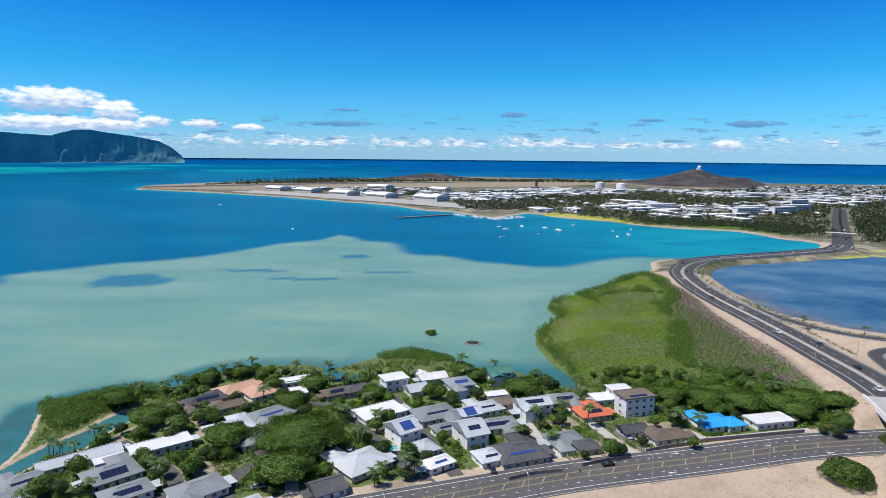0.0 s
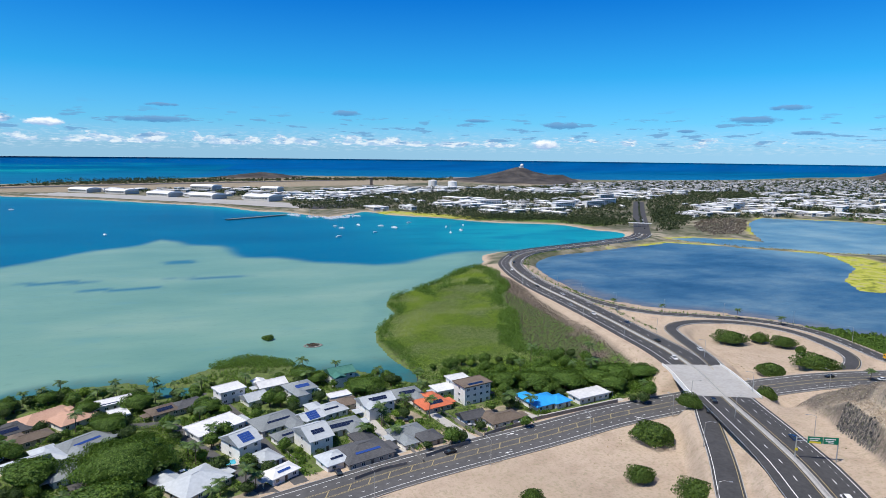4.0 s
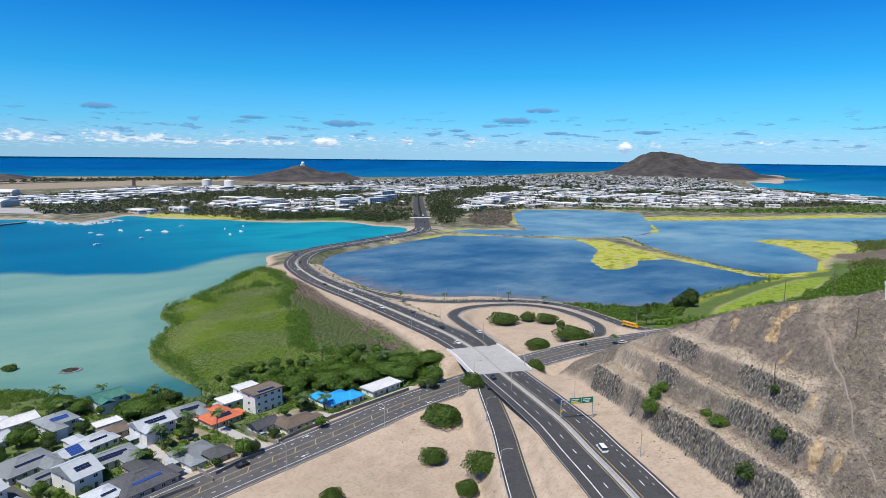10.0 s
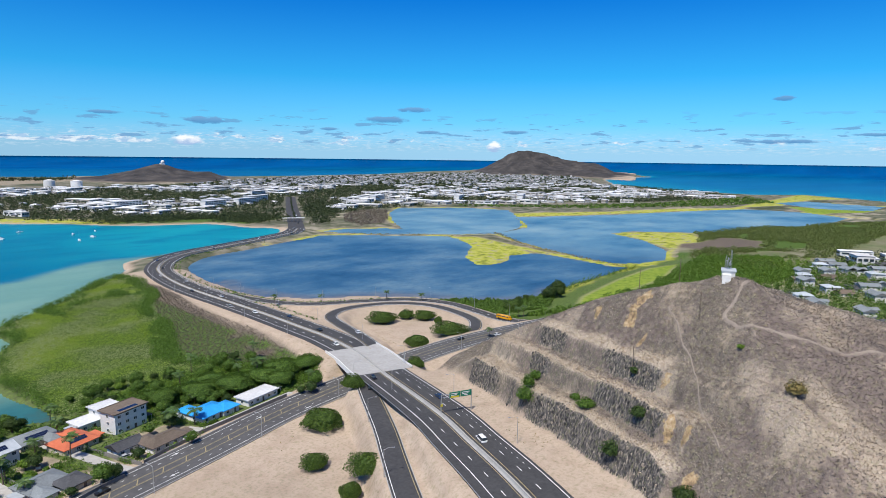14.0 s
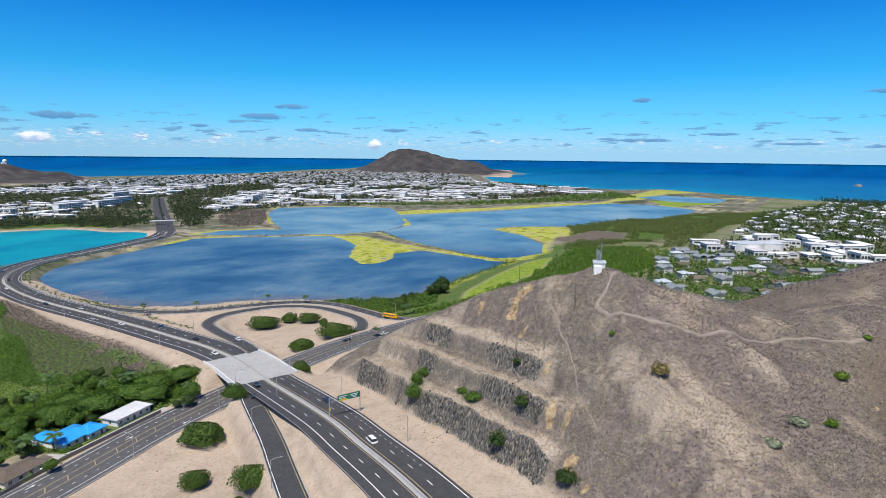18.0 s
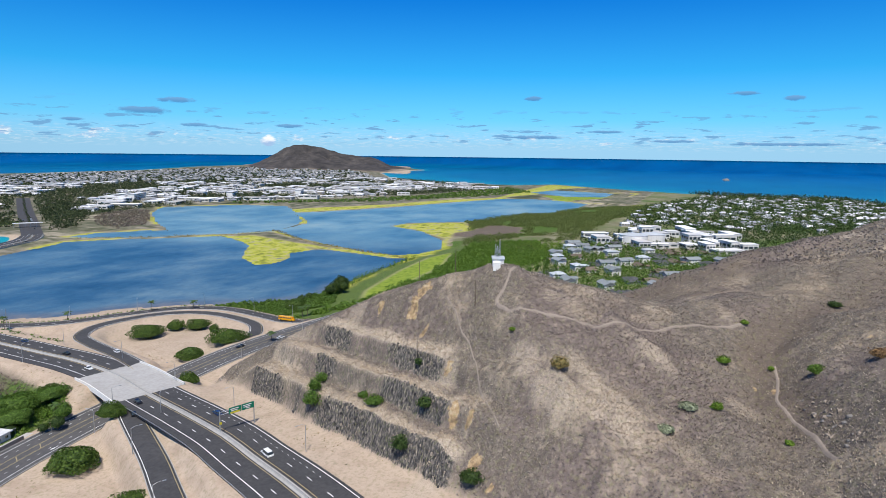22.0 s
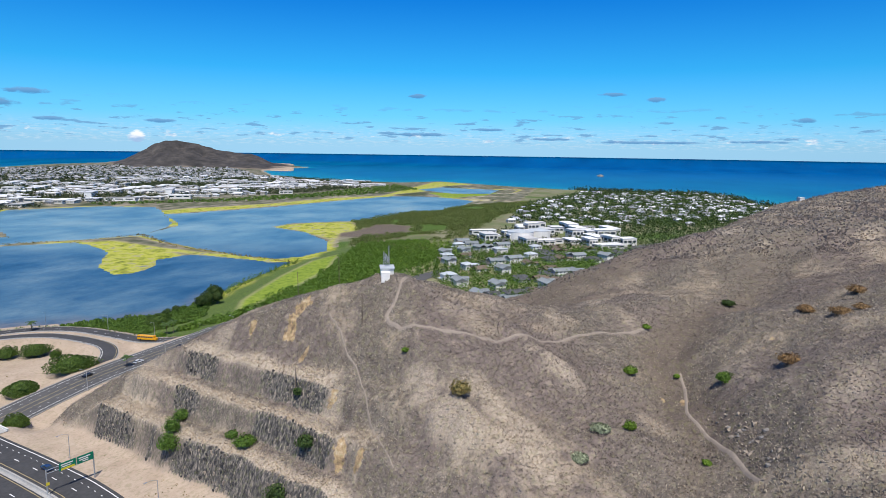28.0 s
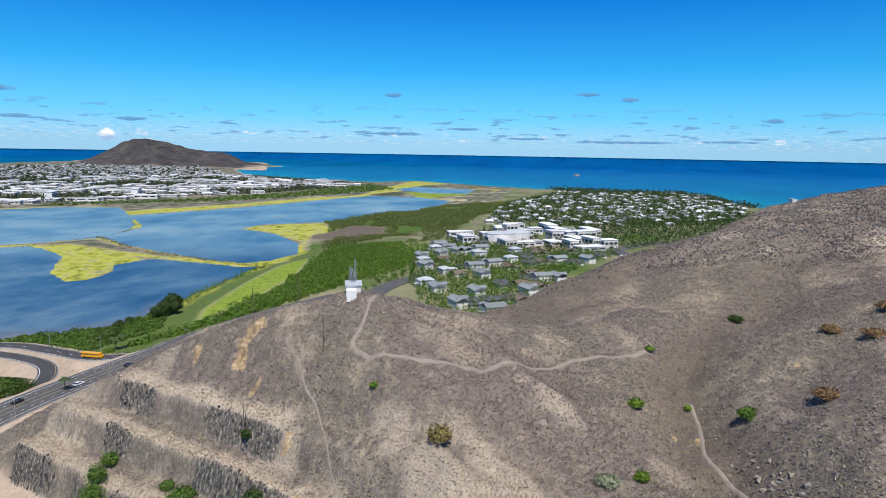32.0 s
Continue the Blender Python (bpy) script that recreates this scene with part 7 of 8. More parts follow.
# broken rock standing proud of the cut's walls
rr_ = np.random.RandomState(9)
xx, yy = scatter([(120, 20), (205, 205), (250, 190), (230, 120), (200, 60), (160, 10)], 0.85, rr_)
kk = (cov_at("rock", xx, yy) > 0.62) & (fbm(xx, yy, 9, 3) > -0.04)
xx, yy = xx[kk], yy[kk]
n_ = len(xx)
ctr = np.stack([xx, yy, ground_z(xx, yy)], 1)
sz_ = rr_.uniform(0.2, 0.7, (n_, 1)) * np.array([[0.8, 1.0, 1.5]])
t1 = rr_.uniform(0, math.pi, n_)
cube = np.array([[-1, -1, -1], [1, -1, -1], [1, 1, -1], [-1, 1, -1], [-1, -1, 1], [1, -1, 1], [1, 1, 1], [-1, 1, 1]], float)
loc = cube[None] * sz_[:, None] * rr_.uniform(0.55, 1.1, (n_, 8, 1))
ca_, sa_ = np.cos(t1)[:, None], np.sin(t1)[:, None]
vv_ = np.stack([loc[..., 0] * ca_ - loc[..., 1] * sa_, loc[..., 0] * sa_ + loc[..., 1] * ca_, loc[..., 2]], 2) * 0.6 + ctr[:, None]
fq = np.array([[0, 3, 2, 1], [4, 5, 6, 7], [0, 1, 5, 4], [1, 2, 6, 5], [2, 3, 7, 6], [3, 0, 4, 7]])
fall = (fq[None] + 8 * np.arange(n_)[:, None, None]).reshape(-1, 4)
M_ROCKS = island_material("broken_basalt", [(0.0, (0.04, 0.039, 0.04)), (0.45, (0.085, 0.08, 0.075)), (0.75, (0.17, 0.15, 0.13)), (1.0, (0.34, 0.28, 0.22))], 0.9, 0.2)
tagged(new("cut_rocks", mesh_from("cut_rocks", vv_.reshape(-1, 3), fall, M_ROCKS)), "broken dark basalt on the walls of the road cut", "rock", kind="stuff")

for cx_, cy_, nr_ in ((189.5, -25.7, 10), (182, -28, 12), (175, -30, 12), (167, -32, 9)):
    e = thing("rock_outcrop", cx_, cy_, float(ground_z(cx_, cy_)), 0, "broken pale and dark rock outcrop in the gully", "rocks", "gully outcrops")
    for k in range(nr_):
        ox_, oy_ = rs.normal(0, 1.8), rs.normal(0, 1.4)
        bm = bmesh.new()
        bmesh.ops.create_icosphere(bm, subdivisions=1, radius=rs.uniform(0.3, 0.8), matrix=Matrix.Translation((ox_, oy_, float(ground_z(cx_ + ox_, cy_ + oy_)) - e.location.z - 0.2)) @ Matrix.Rotation(rs.uniform(0, 3), 4, "Z") @ Matrix.Diagonal((1.3, 0.8, 0.8, 1)))
        for v_ in bm.verts:
            v_.co += Vector(rs.normal(0, 0.12, 3))
        part("rock", bm, e, mat=M_ROCK_PALE if k % 3 else M_STONE)

# ---------------------------------------------------------------- radio station on the knoll
hut_x, hut_y = 213.5, 70.3
zt = float(ground_z(hut_x, hut_y)) - 0.2
st = thing("radio_station", hut_x, hut_y, zt, 20, "white radio hut with lattice masts on the knoll", "radio station")
bm = bmesh.new()
box(bm, 0, 0, 0.8, 6.0, 4.0, 3.2)
part("hut", bm, st, mat=M_WALL_WHITE)
bm = bmesh.new()
box(bm, 0, 0, 2.55, 6.6, 4.6, 0.3)
part("roof", bm, st, mat=ROOFS["pale"])
bm = bmesh.new()
box(bm, -4.3, 0.6, 0.2, 2.6, 2.6, 3.0)
part("annex", bm, st, mat=M_WALL_WHITE)
for mx, my, mh in ((0.6, 0.3, 4.0), (1.8, -0.6, 6.5), (2.4, 0.9, 4.5)):
    bm = bmesh.new()
    for a in range(3):
        ca, sa = math.cos(a * 2.09) * 0.35, math.sin(a * 2.09) * 0.35
        tube(bm, (mx + ca, my + sa, 2.6), (mx + ca * 0.5, my + sa * 0.5, 2.6 + mh), 0.06, 0.04, 5)
    for q in range(int(mh)):
        for a in range(3):
            a2 = (a + 1) % 3
            tube(bm, (mx + math.cos(a * 2.09) * 0.33, my + math.sin(a * 2.09) * 0.33, 2.7 + q), (mx + math.cos(a2 * 2.09) * 0.3, my + math.sin(a2 * 2.09) * 0.3, 3.6 + q), 0.03, 0.03, 4)
    part("mast", bm, st, mat=M_STEEL)
for ax, ay, az_ in ((0.2, 0.5, 5.2), (1.0, 0.2, 6.0), (1.6, -0.4, 5.0), (0.8, -0.3, 4.4)):
    bm = bmesh.new()
    bmesh.ops.create_cone(bm, cap_ends=True, segments=12, radius1=0.75, radius2=0.25, depth=0.4, matrix=Matrix.Translation((ax, ay, az_)) @ Matrix.Rotation(1.5, 4, "X"))
    part("dish", bm, st, mat=M_STEEL)
for x, y, h in ((198, 73, 9), (188, 90, 9), (222, 90, 10), (236, 112, 10)):
    e = thing("utility_pole", x, y, float(ground_z(x, y)), 30, "thin weathered wooden utility pole", "utility pole", "utility poles")
    bm = bmesh.new()
    tube(bm, (0, 0, -0.5), (0, 0, h), 0.14, 0.1, 7)
    part("pole", bm, e, mat=M_BARK)
    bm = bmesh.new()
    box(bm, 0, 0, h - 0.6, 1.8, 0.12, 0.12)
    part("crossarm", bm, e, mat=M_BARK)
zb = float(ground_z(487, -132))
e = thing("water_tank", 487, -132, zb, 10, "small white block on the ridge top", "tank")
bm = bmesh.new()
box(bm, 0, 0, 1.5, 4.6, 3.0, 4.0)
part("tank_body", bm, e, mat=M_WALL_WHITE)
bm = bmesh.new()
box(bm, 0, 0, 3.6, 5.0, 3.4, 0.25)
part("lid", bm, e, mat=M_WALL_WHITE)
M_TRODDEN = plain("trodden_dirt", (0.2, 0.165, 0.137), (0.3, 0.25, 0.2), 1.0, 0.95)


def laid_strip(name, pts, half, mat, lift=0.16):
    """A strip that follows the ground closely across its width as well as along it."""
    c = spline([(x, y, 0) for x, y in pts], 0.8)
    t = np.gradient(c[:, :2], axis=0)
    t /= np.linalg.norm(t, axis=1)[:, None]
    nrm = np.stack([t[:, 1], -t[:, 0]], 1)
    wide = half * (1 + 0.7 * fbm(c[:, 0], c[:, 1], 5, 3))
    rows = []
    for u in (-1.0, -0.35, 0.35, 1.0):
        xy = c[:, :2] + nrm * (u * wide)[:, None]
        rows.append(np.column_stack([xy, ground_z(xy[:, 0], xy[:, 1]) + (lift if abs(u) < 0.9 else -0.05)]))
    n = len(c)
    return mesh_from(name, np.concatenate(rows), [(k * n + i, (k + 1) * n + i, (k + 1) * n + i + 1, k * n + i + 1) for k in range(3) for i in range(n - 1)], mat, False)


for pts, hw2 in PATHS:
    tagged(part("path", laid_strip("path", pts, hw2, M_TRODDEN)), "narrow trodden dirt path on the dry hill", "path", kind="structure")


# ---------------------------------------------------------------- vehicles
def car_paint(name, c):
    return plain(name, c, tuple(min(1, v * 1.15) for v in c), 2.0, 0.25, 0.5)


def make_car(label, paint, van=False):
    e = thing("car", 0, 0, 0, 0, label, "car", "cars on the roads")
    L, W = (5.2, 2.0) if van else (4.6, 1.85)
    prof = [(-L / 2, 0.35), (-L / 2, 0.85), (-L / 2 + 0.2, 0.98), (L / 2 - 1.2, 0.95), (L / 2 - 0.1, 0.8), (L / 2, 0.4)]
    v = [(x, s * W / 2 * (0.96 if z > 0.9 else 1), z) for s in (-1, 1) for x, z in prof]
    n = len(prof)
    f = [tuple(range(n)), tuple(range(2 * n - 1, n - 1, -1))] + [(i, i + n, (i + 1) % n + n, (i + 1) % n) for i in range(n)]
    part("body", mesh_from("body", v, f, paint), e)
    top = 1.9 if van else 1.45
    cab = [(-L / 2 + 0.15, 0.95), (-L / 2 + (0.25 if van else 0.8), top), (L / 2 - (1.6 if van else 2.1), top), (L / 2 - 1.15, 0.95)]
    v = [(x, s * W / 2 * (0.94 if z < 1 else 0.82), z) for s in (-1, 1) for x, z in cab]
    part("cabin_glass", mesh_from("cabin_glass", v, [(0, 1, 2, 3), (7, 6, 5, 4), (0, 4, 5, 1), (2, 6, 7, 3)], M_GLASS), e)
    bm = bmesh.new()
    x0, x1 = cab[1][0], cab[2][0]
    box(bm, (x0 + x1) / 2, 0, top + 0.02, x1 - x0, W * 0.8, 0.06)
    part("roof_panel", bm, e, mat=paint)
    for x in (-L * 0.3, L * 0.3):
        for y in (-W / 2 + 0.08, W / 2 - 0.08):
            bm = bmesh.new()
            bmesh.ops.create_cone(bm, cap_ends=True, segments=14, radius1=0.33, radius2=0.33, depth=0.22, matrix=Matrix.Translation((x, y, 0.33)) @ Matrix.Rotation(math.pi / 2, 4, "X"))
            part("wheel", bm, e, mat=M_TYRE)
    return e


cars = [make_car("white car on the asphalt", car_paint("white_car_paint", (0.7, 0.7, 0.7))), make_car("white van on the asphalt", car_paint("cream_van_paint", (0.72, 0.72, 0.7)), True),
        make_car("black car on the asphalt", car_paint("black_car_paint", (0.015, 0.015, 0.017))), make_car("silver car on the asphalt", car_paint("silver_car_paint", (0.35, 0.36, 0.37))), make_car("dark blue car on the asphalt", car_paint("blue_car_paint", (0.02, 0.04, 0.1)))]


def drive(line, s_, off, which, back=False):
    seg = np.linalg.norm(np.diff(line[:, :2], axis=0), axis=1)
    s = np.concatenate([[0], np.cumsum(seg)])
    p = np.array([np.interp(s_, s, line[:, k]) for k in range(3)])
    q = np.array([np.interp(s_ + 1, s, line[:, k]) for k in range(3)])
    d = (q - p)[:2] / np.linalg.norm((q - p)[:2])
    yaw = math.degrees(math.atan2(d[1], d[0])) + (180 if back else 0)
    return copy_thing(cars[which], pose(p[0] + d[1] * off, p[1] - d[0] * off, p[2] + 0.03, 0, 0, yaw))


S_HW = np.concatenate([[0], np.cumsum(np.linalg.norm(np.diff(HW[:, :2], axis=0), axis=1))])
y_to_s = lambda yv: float(np.interp(-yv, -HW[:, 1], S_HW))
for yv, off, w, back in ((128, -3.6, 1, True), (205, 7.5, 2, False), (265, 3.8, 0, False), (300, -3.6, 2, True), (345, -7.2, 4, True), (372, 3.8, 0, False), (402, 7.4, 3, False), (440, -3.6, 0, True), (476, 3.8, 2, False), (520, -7.2, 3, True), (560, 3.8, 0, False),
                         (600, -3.6, 2, True), (640, 7.3, 4, False), (690, -3.6, 3, True), (725, 3.8, 0, False), (752, -7.0, 2, True), (170, -7.2, 4, True), (800, 4, 3, False), (860, -4, 2, True), (930, 4, 0, False), (960, 7, 2, False), (1010, -4, 3, True)):
    drive(HW, y_to_s(yv), off, w, back)
S_CR = np.concatenate([[0], np.cumsum(np.linalg.norm(np.diff(CR[:, :2], axis=0), axis=1))])
x_to_s = lambda xv: float(np.interp(xv, CR[:, 0], S_CR))
for xv, off, w, back in ((60, -3.4, 2, True), (262, -3.2, 2, True), (310, 3.4, 2, False), (285, 3.2, 0, False), (-40, 3.4, 3, False)):
    drive(CR, x_to_s(xv), off, w, back)
drive(RO, 40, -1.0, 2, True)
drive(LP, 50, 1.2, 0)
for x, y, a, w in ((-66, 238, 30, 0), (-95, 242, 60, 2), (-98, 240, 60, 0), (-22, 231, 100, 3), (-33, 214, 20, 0), (50, 240, 80, 2), (74, 226, 10, 3), (96, 224, 20, 0), (-60, 189, 20, 3), (18, 200, 100, 2), (58, 221, 20, 2)):
    copy_thing(cars[w], pose(x, y, float(ground_z(x, y)) + 0.05, 0, 0, a))
for i, cc in enumerate(cars):
    cc.matrix_basis = pose(*HW[60 + 2 * i][:2] + np.array([4.0, 0.0]), float(HW[60 + 2 * i][2]) + 0.03, 0, 0, 260)

bus = thing("school_bus", 330, 232, float(ground_z(330, 232)) + 0.1, -20, "yellow school bus on the ramp", "bus")
PB = spline(POND_ROAD, 2)
ib = int(np.argmin(np.hypot(PB[:, 0] - 322, PB[:, 1] - 246)))
bus.matrix_basis = pose(PB[ib, 0], PB[ib, 1], PB[ib, 2] + 0.05, 0, 0, math.degrees(math.atan2(*(PB[ib + 2] - PB[ib])[1::-1])))
bm = bmesh.new()
box(bm, 0, 0, 1.75, 10.5, 2.4, 2.4)
bmesh.ops.bevel(bm, geom=bm.edges[:], offset=0.18, segments=2, affect="EDGES")
part("body", bm, bus, mat=car_paint("bus_yellow", (0.62, 0.3, 0.01)))
bm = bmesh.new()
box(bm, 5.6, 0, 1.15, 1.6, 2.1, 1.2)
bmesh.ops.bevel(bm, geom=bm.edges[:], offset=0.15, segments=2, affect="EDGES")
part("bonnet", bm, bus, mat=car_paint("bus_yellow_hood", (0.62, 0.3, 0.01)))
for k in range(9):
    for sy in (-1.22, 1.22):
        bm = bmesh.new()
        box(bm, -4.5 + k * 1.08, sy, 2.2, 0.85, 0.05, 0.7)
        part("window", bm, bus, mat=M_GLASS)
for x in (-3.2, 4.9):
    for y in (-1.1, 1.1):
        bm = bmesh.new()
        bmesh.ops.create_cone(bm, cap_ends=True, segments=14, radius1=0.5, radius2=0.5, depth=0.3, matrix=Matrix.Translation((x, y, 0.5)) @ Matrix.Rotation(math.pi / 2, 4, "X"))
        part("wheel", bm, bus, mat=M_TYRE)

# ---------------------------------------------------------------- boats, pier, islets
HULL = plain("boat_gelcoat", (0.65, 0.65, 0.65), (0.8, 0.8, 0.8), 1.0, 0.3)


def make_boat(label, L, mast):
    e = thing("boat", 0, 0, 0, 0, label, "boat", "boats on the bay")
    W = L * 0.3
    st_ = [(-0.5, 0.8), (-0.2, 1.0), (0.15, 0.9), (0.38, 0.5), (0.5, 0.02)]
    v = [(a * L, s * b * W / 2, z * (1 + 0.25 * max(a, 0))) for z in (-0.4, 1.1) for s in (-1, 1) for a, b in st_]
    n = len(st_)
    f = [(i, i + 1, 2 * n + i + 1, 2 * n + i) for i in range(n - 1)] + [(n + i + 1, n + i, 3 * n + i, 3 * n + i + 1) for i in range(n - 1)]
    f += [(2 * n + i, 2 * n + i + 1, 3 * n + i + 1, 3 * n + i) for i in range(n - 1)] + [(0, 2 * n, 3 * n, n)]
    part("hull", mesh_from("hull", v, f, HULL), e)
    bm = bmesh.new()
    box(bm, -0.02 * L, 0, 1.55, L * 0.42, W * 0.62, 1.0)
    bmesh.ops.bevel(bm, geom=bm.edges[:], offset=0.15, segments=2, affect="EDGES")
    part("cabin", bm, e, mat=HULL)
    if mast:
        bm = bmesh.new()
        tube(bm, (0.08 * L, 0, 1), (0.08 * L, 0, L * 1.15), 0.1, 0.06, 6)
        part("mast", bm, e, mat=M_STEEL)
        bm = bmesh.new()
        tube(bm, (0.08 * L, 0, 2.2), (-0.4 * L, 0, 2.3), 0.16, 0.14, 6)
        part("boom", bm, e, mat=M_STEEL)
    return e


yacht, launch = make_boat("white sailing yacht at anchor with bare mast", 11, True), make_boat("white motor boat at anchor", 9, False)
yacht.matrix_basis, launch.matrix_basis = pose(252, 886, 0.1, 0, 0, 80), pose(84, 868, 0.1, 0, 0, 20)
for i, (x, y) in enumerate([(99, 971), (91, 1002), (164, 992), (181, 963), (218, 1029), (264, 954), (276, 913), (140, 904), (-504, 1392), (-232, 946), (130, 1010), (300, 980)]):
    copy_thing(yacht if i % 3 == 0 else launch, pose(x, y, 0.1, 0, 0, rs.uniform(0, 360)) @ Matrix.Scale(rs.uniform(0.7, 1.2), 4))
for k in range(70):
    x, y = rs.uniform(20, 150), 0
    y = np.interp(x, [20, 90, 150], [1235, 1145, 1190]) - rs.uniform(2, 34)
    copy_thing(yacht if rs.rand() < 0.4 else launch, pose(x, y, 0.1, 0, 0, rs.choice([70, 250, 160])) @ Matrix.Scale(rs.uniform(0.7, 1.1), 4))
pier = thing("pier", 0, 0, 0, 0, "long dark concrete pier in the bay", "pier")
PL_ = np.array([(-84, 1125, 1.8), (-34, 1163, 1.8), (17, 1201, 1.8)], float)
ribbon("pier_deck", PL_, -4, 4, M_STONE, 0, pier, 1.2)
for k in range(14):
    p = PL_[0] + (PL_[2] - PL_[0]) * k / 13
    bm = bmesh.new()
    tube(bm, (p[0], p[1], -3), (p[0], p[1], 1.2), 0.6, 0.6, 8)
    part("pile", bm, pier, mat=M_STONE)
mud = make_bush("brown_islet", "low brown scrub mound inside the rock ring", 4.2, 1.3, M_SCRUB, rs, 420, 0.4)
mud.matrix_basis = pose(19, 367, -0.1)
isl = make_bush("mangrove_islet", "round mangrove clump standing in the shallows", 4.2, 3.6, M_LEAF, rs, 700, 0.5)
isl.matrix_basis = pose(-7, 385, -0.2)
tagged(isl, category="mangrove")
e = thing("fishpond_rocks", 19, 367, 0, 0, "low ring of dark rocks in the shallows", "rocks")
for k in range(26):
    a = k / 26 * 2 * math.pi
    bm = bmesh.new()
    bmesh.ops.create_icosphere(bm, subdivisions=1, radius=rs.uniform(0.5, 0.95), matrix=Matrix.Translation((5 * math.cos(a), 3.5 * math.sin(a), 0.05)) @ Matrix.Diagonal((1.2, 1, 0.7, 1)))
    part("rock", bm, e, mat=M_STONE)
bm = bmesh.new()
for k in range(5):
    bmesh.ops.create_icosphere(bm, subdivisions=2, radius=22 - 3 * k, matrix=Matrix.Translation((25 * (k - 2), 6 * rs.randn(), -3)) @ Matrix.Diagonal((1, 0.7, 0.6 - 0.06 * k, 1)))
seaisle = tagged(part("sea_islet", bm, mat=M_STONE), "small bare rock islet in the open sea", "islet")
px_, py_, pz_ = far_fold(np.array([3350.0, -73.0, 0.0]))
seaisle.matrix_basis = pose(float(px_), float(py_), float(pz_))

# ---------------------------------------------------------------- the base: hangars, tower, blocks
M_HANGAR_ROOF = plain("white_hangar_roof", (0.66, 0.66, 0.66), (0.8, 0.8, 0.8), 0.05, 0.6)
M_HANGAR_WALL = plain("hangar_wall", (0.42, 0.4, 0.36), (0.56, 0.54, 0.5), 0.08, 0.8)


def hangar(x, y, w, d, h, turn, label):
    e = thing("hangar", x, y, 2.4, turn, label, "hangar", "hangars beside the runway")
    bm = bmesh.new()
    box(bm, 0, 0, h / 2, w, d, h)
    part("wall", bm, e, mat=M_HANGAR_WALL)
    v, f = [], []
    n = 9
    for s in (-1, 1):
        for k in range(n):
            a = math.pi * k / (n - 1)
            v.append((s * (w / 2 + 1), -math.cos(a) * (d / 2 + 1), h - 0.3 + 5.0 * math.sin(a)))
    f = [(k, k + 1, n + k + 1, n + k) for k in range(n - 1)] + [tuple(range(n - 1, -1, -1)), tuple(range(n, 2 * n))]
    part("roof", mesh_from("roof", v, f, M_HANGAR_ROOF), e)
    for k in range(3):
        bm = bmesh.new()
        box(bm, -w / 2 - 0.2, (k - 1) * d * 0.3, h * 0.42, 0.3, d * 0.26, h * 0.8)
        part("door", bm, e, mat=M_GLASS if k == 1 else M_HANGAR_WALL)
    for k in range(8):
        bm = bmesh.new()
        box(bm, (k - 3.5) * w / 9, -d / 2 - 0.15, h * 0.6, w / 12, 0.3, h * 0.25)
        part("window", bm, e, mat=M_GLASS)
    return e


for x, y, w, d, h in ((-522, 1955, 75, 45, 9), (-408, 1872, 75, 45, 9), (-280, 1745, 75, 48, 9.5), (-165, 1652, 75, 50, 10), (-30, 1566, 75, 52, 11), (-205, 2013, 85, 40, 14), (-10, 1921, 60, 30, 12)):
    hangar(x, y, w, d, h, -38, "white arched-roof aircraft hangar on the apron")
apron = spline([(-640, 1840, 2.7), (-440, 1712, 2.7), (-260, 1570, 2.7), (-130, 1470, 2.7), (-20, 1370, 2.7), (60, 1310, 2.7)], 60)
tagged(ribbon("apron", apron, -110, -6, plain("apron_concrete", (0.3, 0.29, 0.27), (0.4, 0.39, 0.37), 0.03, 0.9), 0.25), "pale concrete aircraft apron along the bay", "apron", kind="structure")
runway = np.array([(-1000, 2060, 3), (-500, 2400, 3), (0, 2660, 3), (400, 2850, 3)], float)
tagged(ribbon("runway", spline(runway, 120), -35, 35, M_OLD_ASPHALT, 0.6), "long grey runway in dry grass", "runway", kind="structure")
tagged(ribbon("parking_lot", spline([(60, 1330, 3), (180, 1400, 3)], 30), -40, 40, M_ASPHALT, 0.3), "dark asphalt parking ground near the marina", "parking lot", kind="structure")
ct = thing("control_tower", 325, 2170, 2.5, 0, "slim brown control tower", "tower")
bm = bmesh.new()
box(bm, 0, 0, 14, 9, 9, 28)
part("shaft", bm, ct, mat=ROOFS["brown"])
bm = bmesh.new()
bmesh.ops.create_cone(bm, cap_ends=True, segments=8, radius1=6, radius2=7.5, depth=6, matrix=Matrix.Translation((0, 0, 31)))
part("cab", bm, ct, mat=M_GLASS)
for x, y in ((560, 2220), (610, 2130)):
    e = thing("storage_tank", x, y, 2.5, 0, "round white storage tank", "tank", "storage tanks")
    bm = bmesh.new()
    bmesh.ops.create_cone(bm, cap_ends=True, segments=24, radius1=16, radius2=16, depth=22, matrix=Matrix.Translation((0, 0, 11)))
    part("shell", bm, e, mat=M_WALL_WHITE)
    bm = bmesh.new()
    bmesh.ops.create_cone(bm, cap_ends=True, segments=24, radius1=16.4, radius2=3, depth=3, matrix=Matrix.Translation((0, 0, 23.5)))
    part("cap", bm, e, mat=M_WALL_WHITE)
dome_ob = thing("radar_station", 1099, 2683, 0, 0, "white radar dome on the dry cone", "radar dome")
gk = ground_z(1099, 2683)
dome_ob.matrix_basis = pose(1099, 2683, float(gk) - 3)
bm = bmesh.new()
box(bm, 0, 0, 3, 16, 14, 8)
part("block", bm, dome_ob, mat=M_WALL_WHITE)
bm = bmesh.new()
bmesh.ops.create_icosphere(bm, subdivisions=3, radius=8, matrix=Matrix.Translation((3, 0, 12)))
part("dome", bm, dome_ob, mat=M_WALL_WHITE)


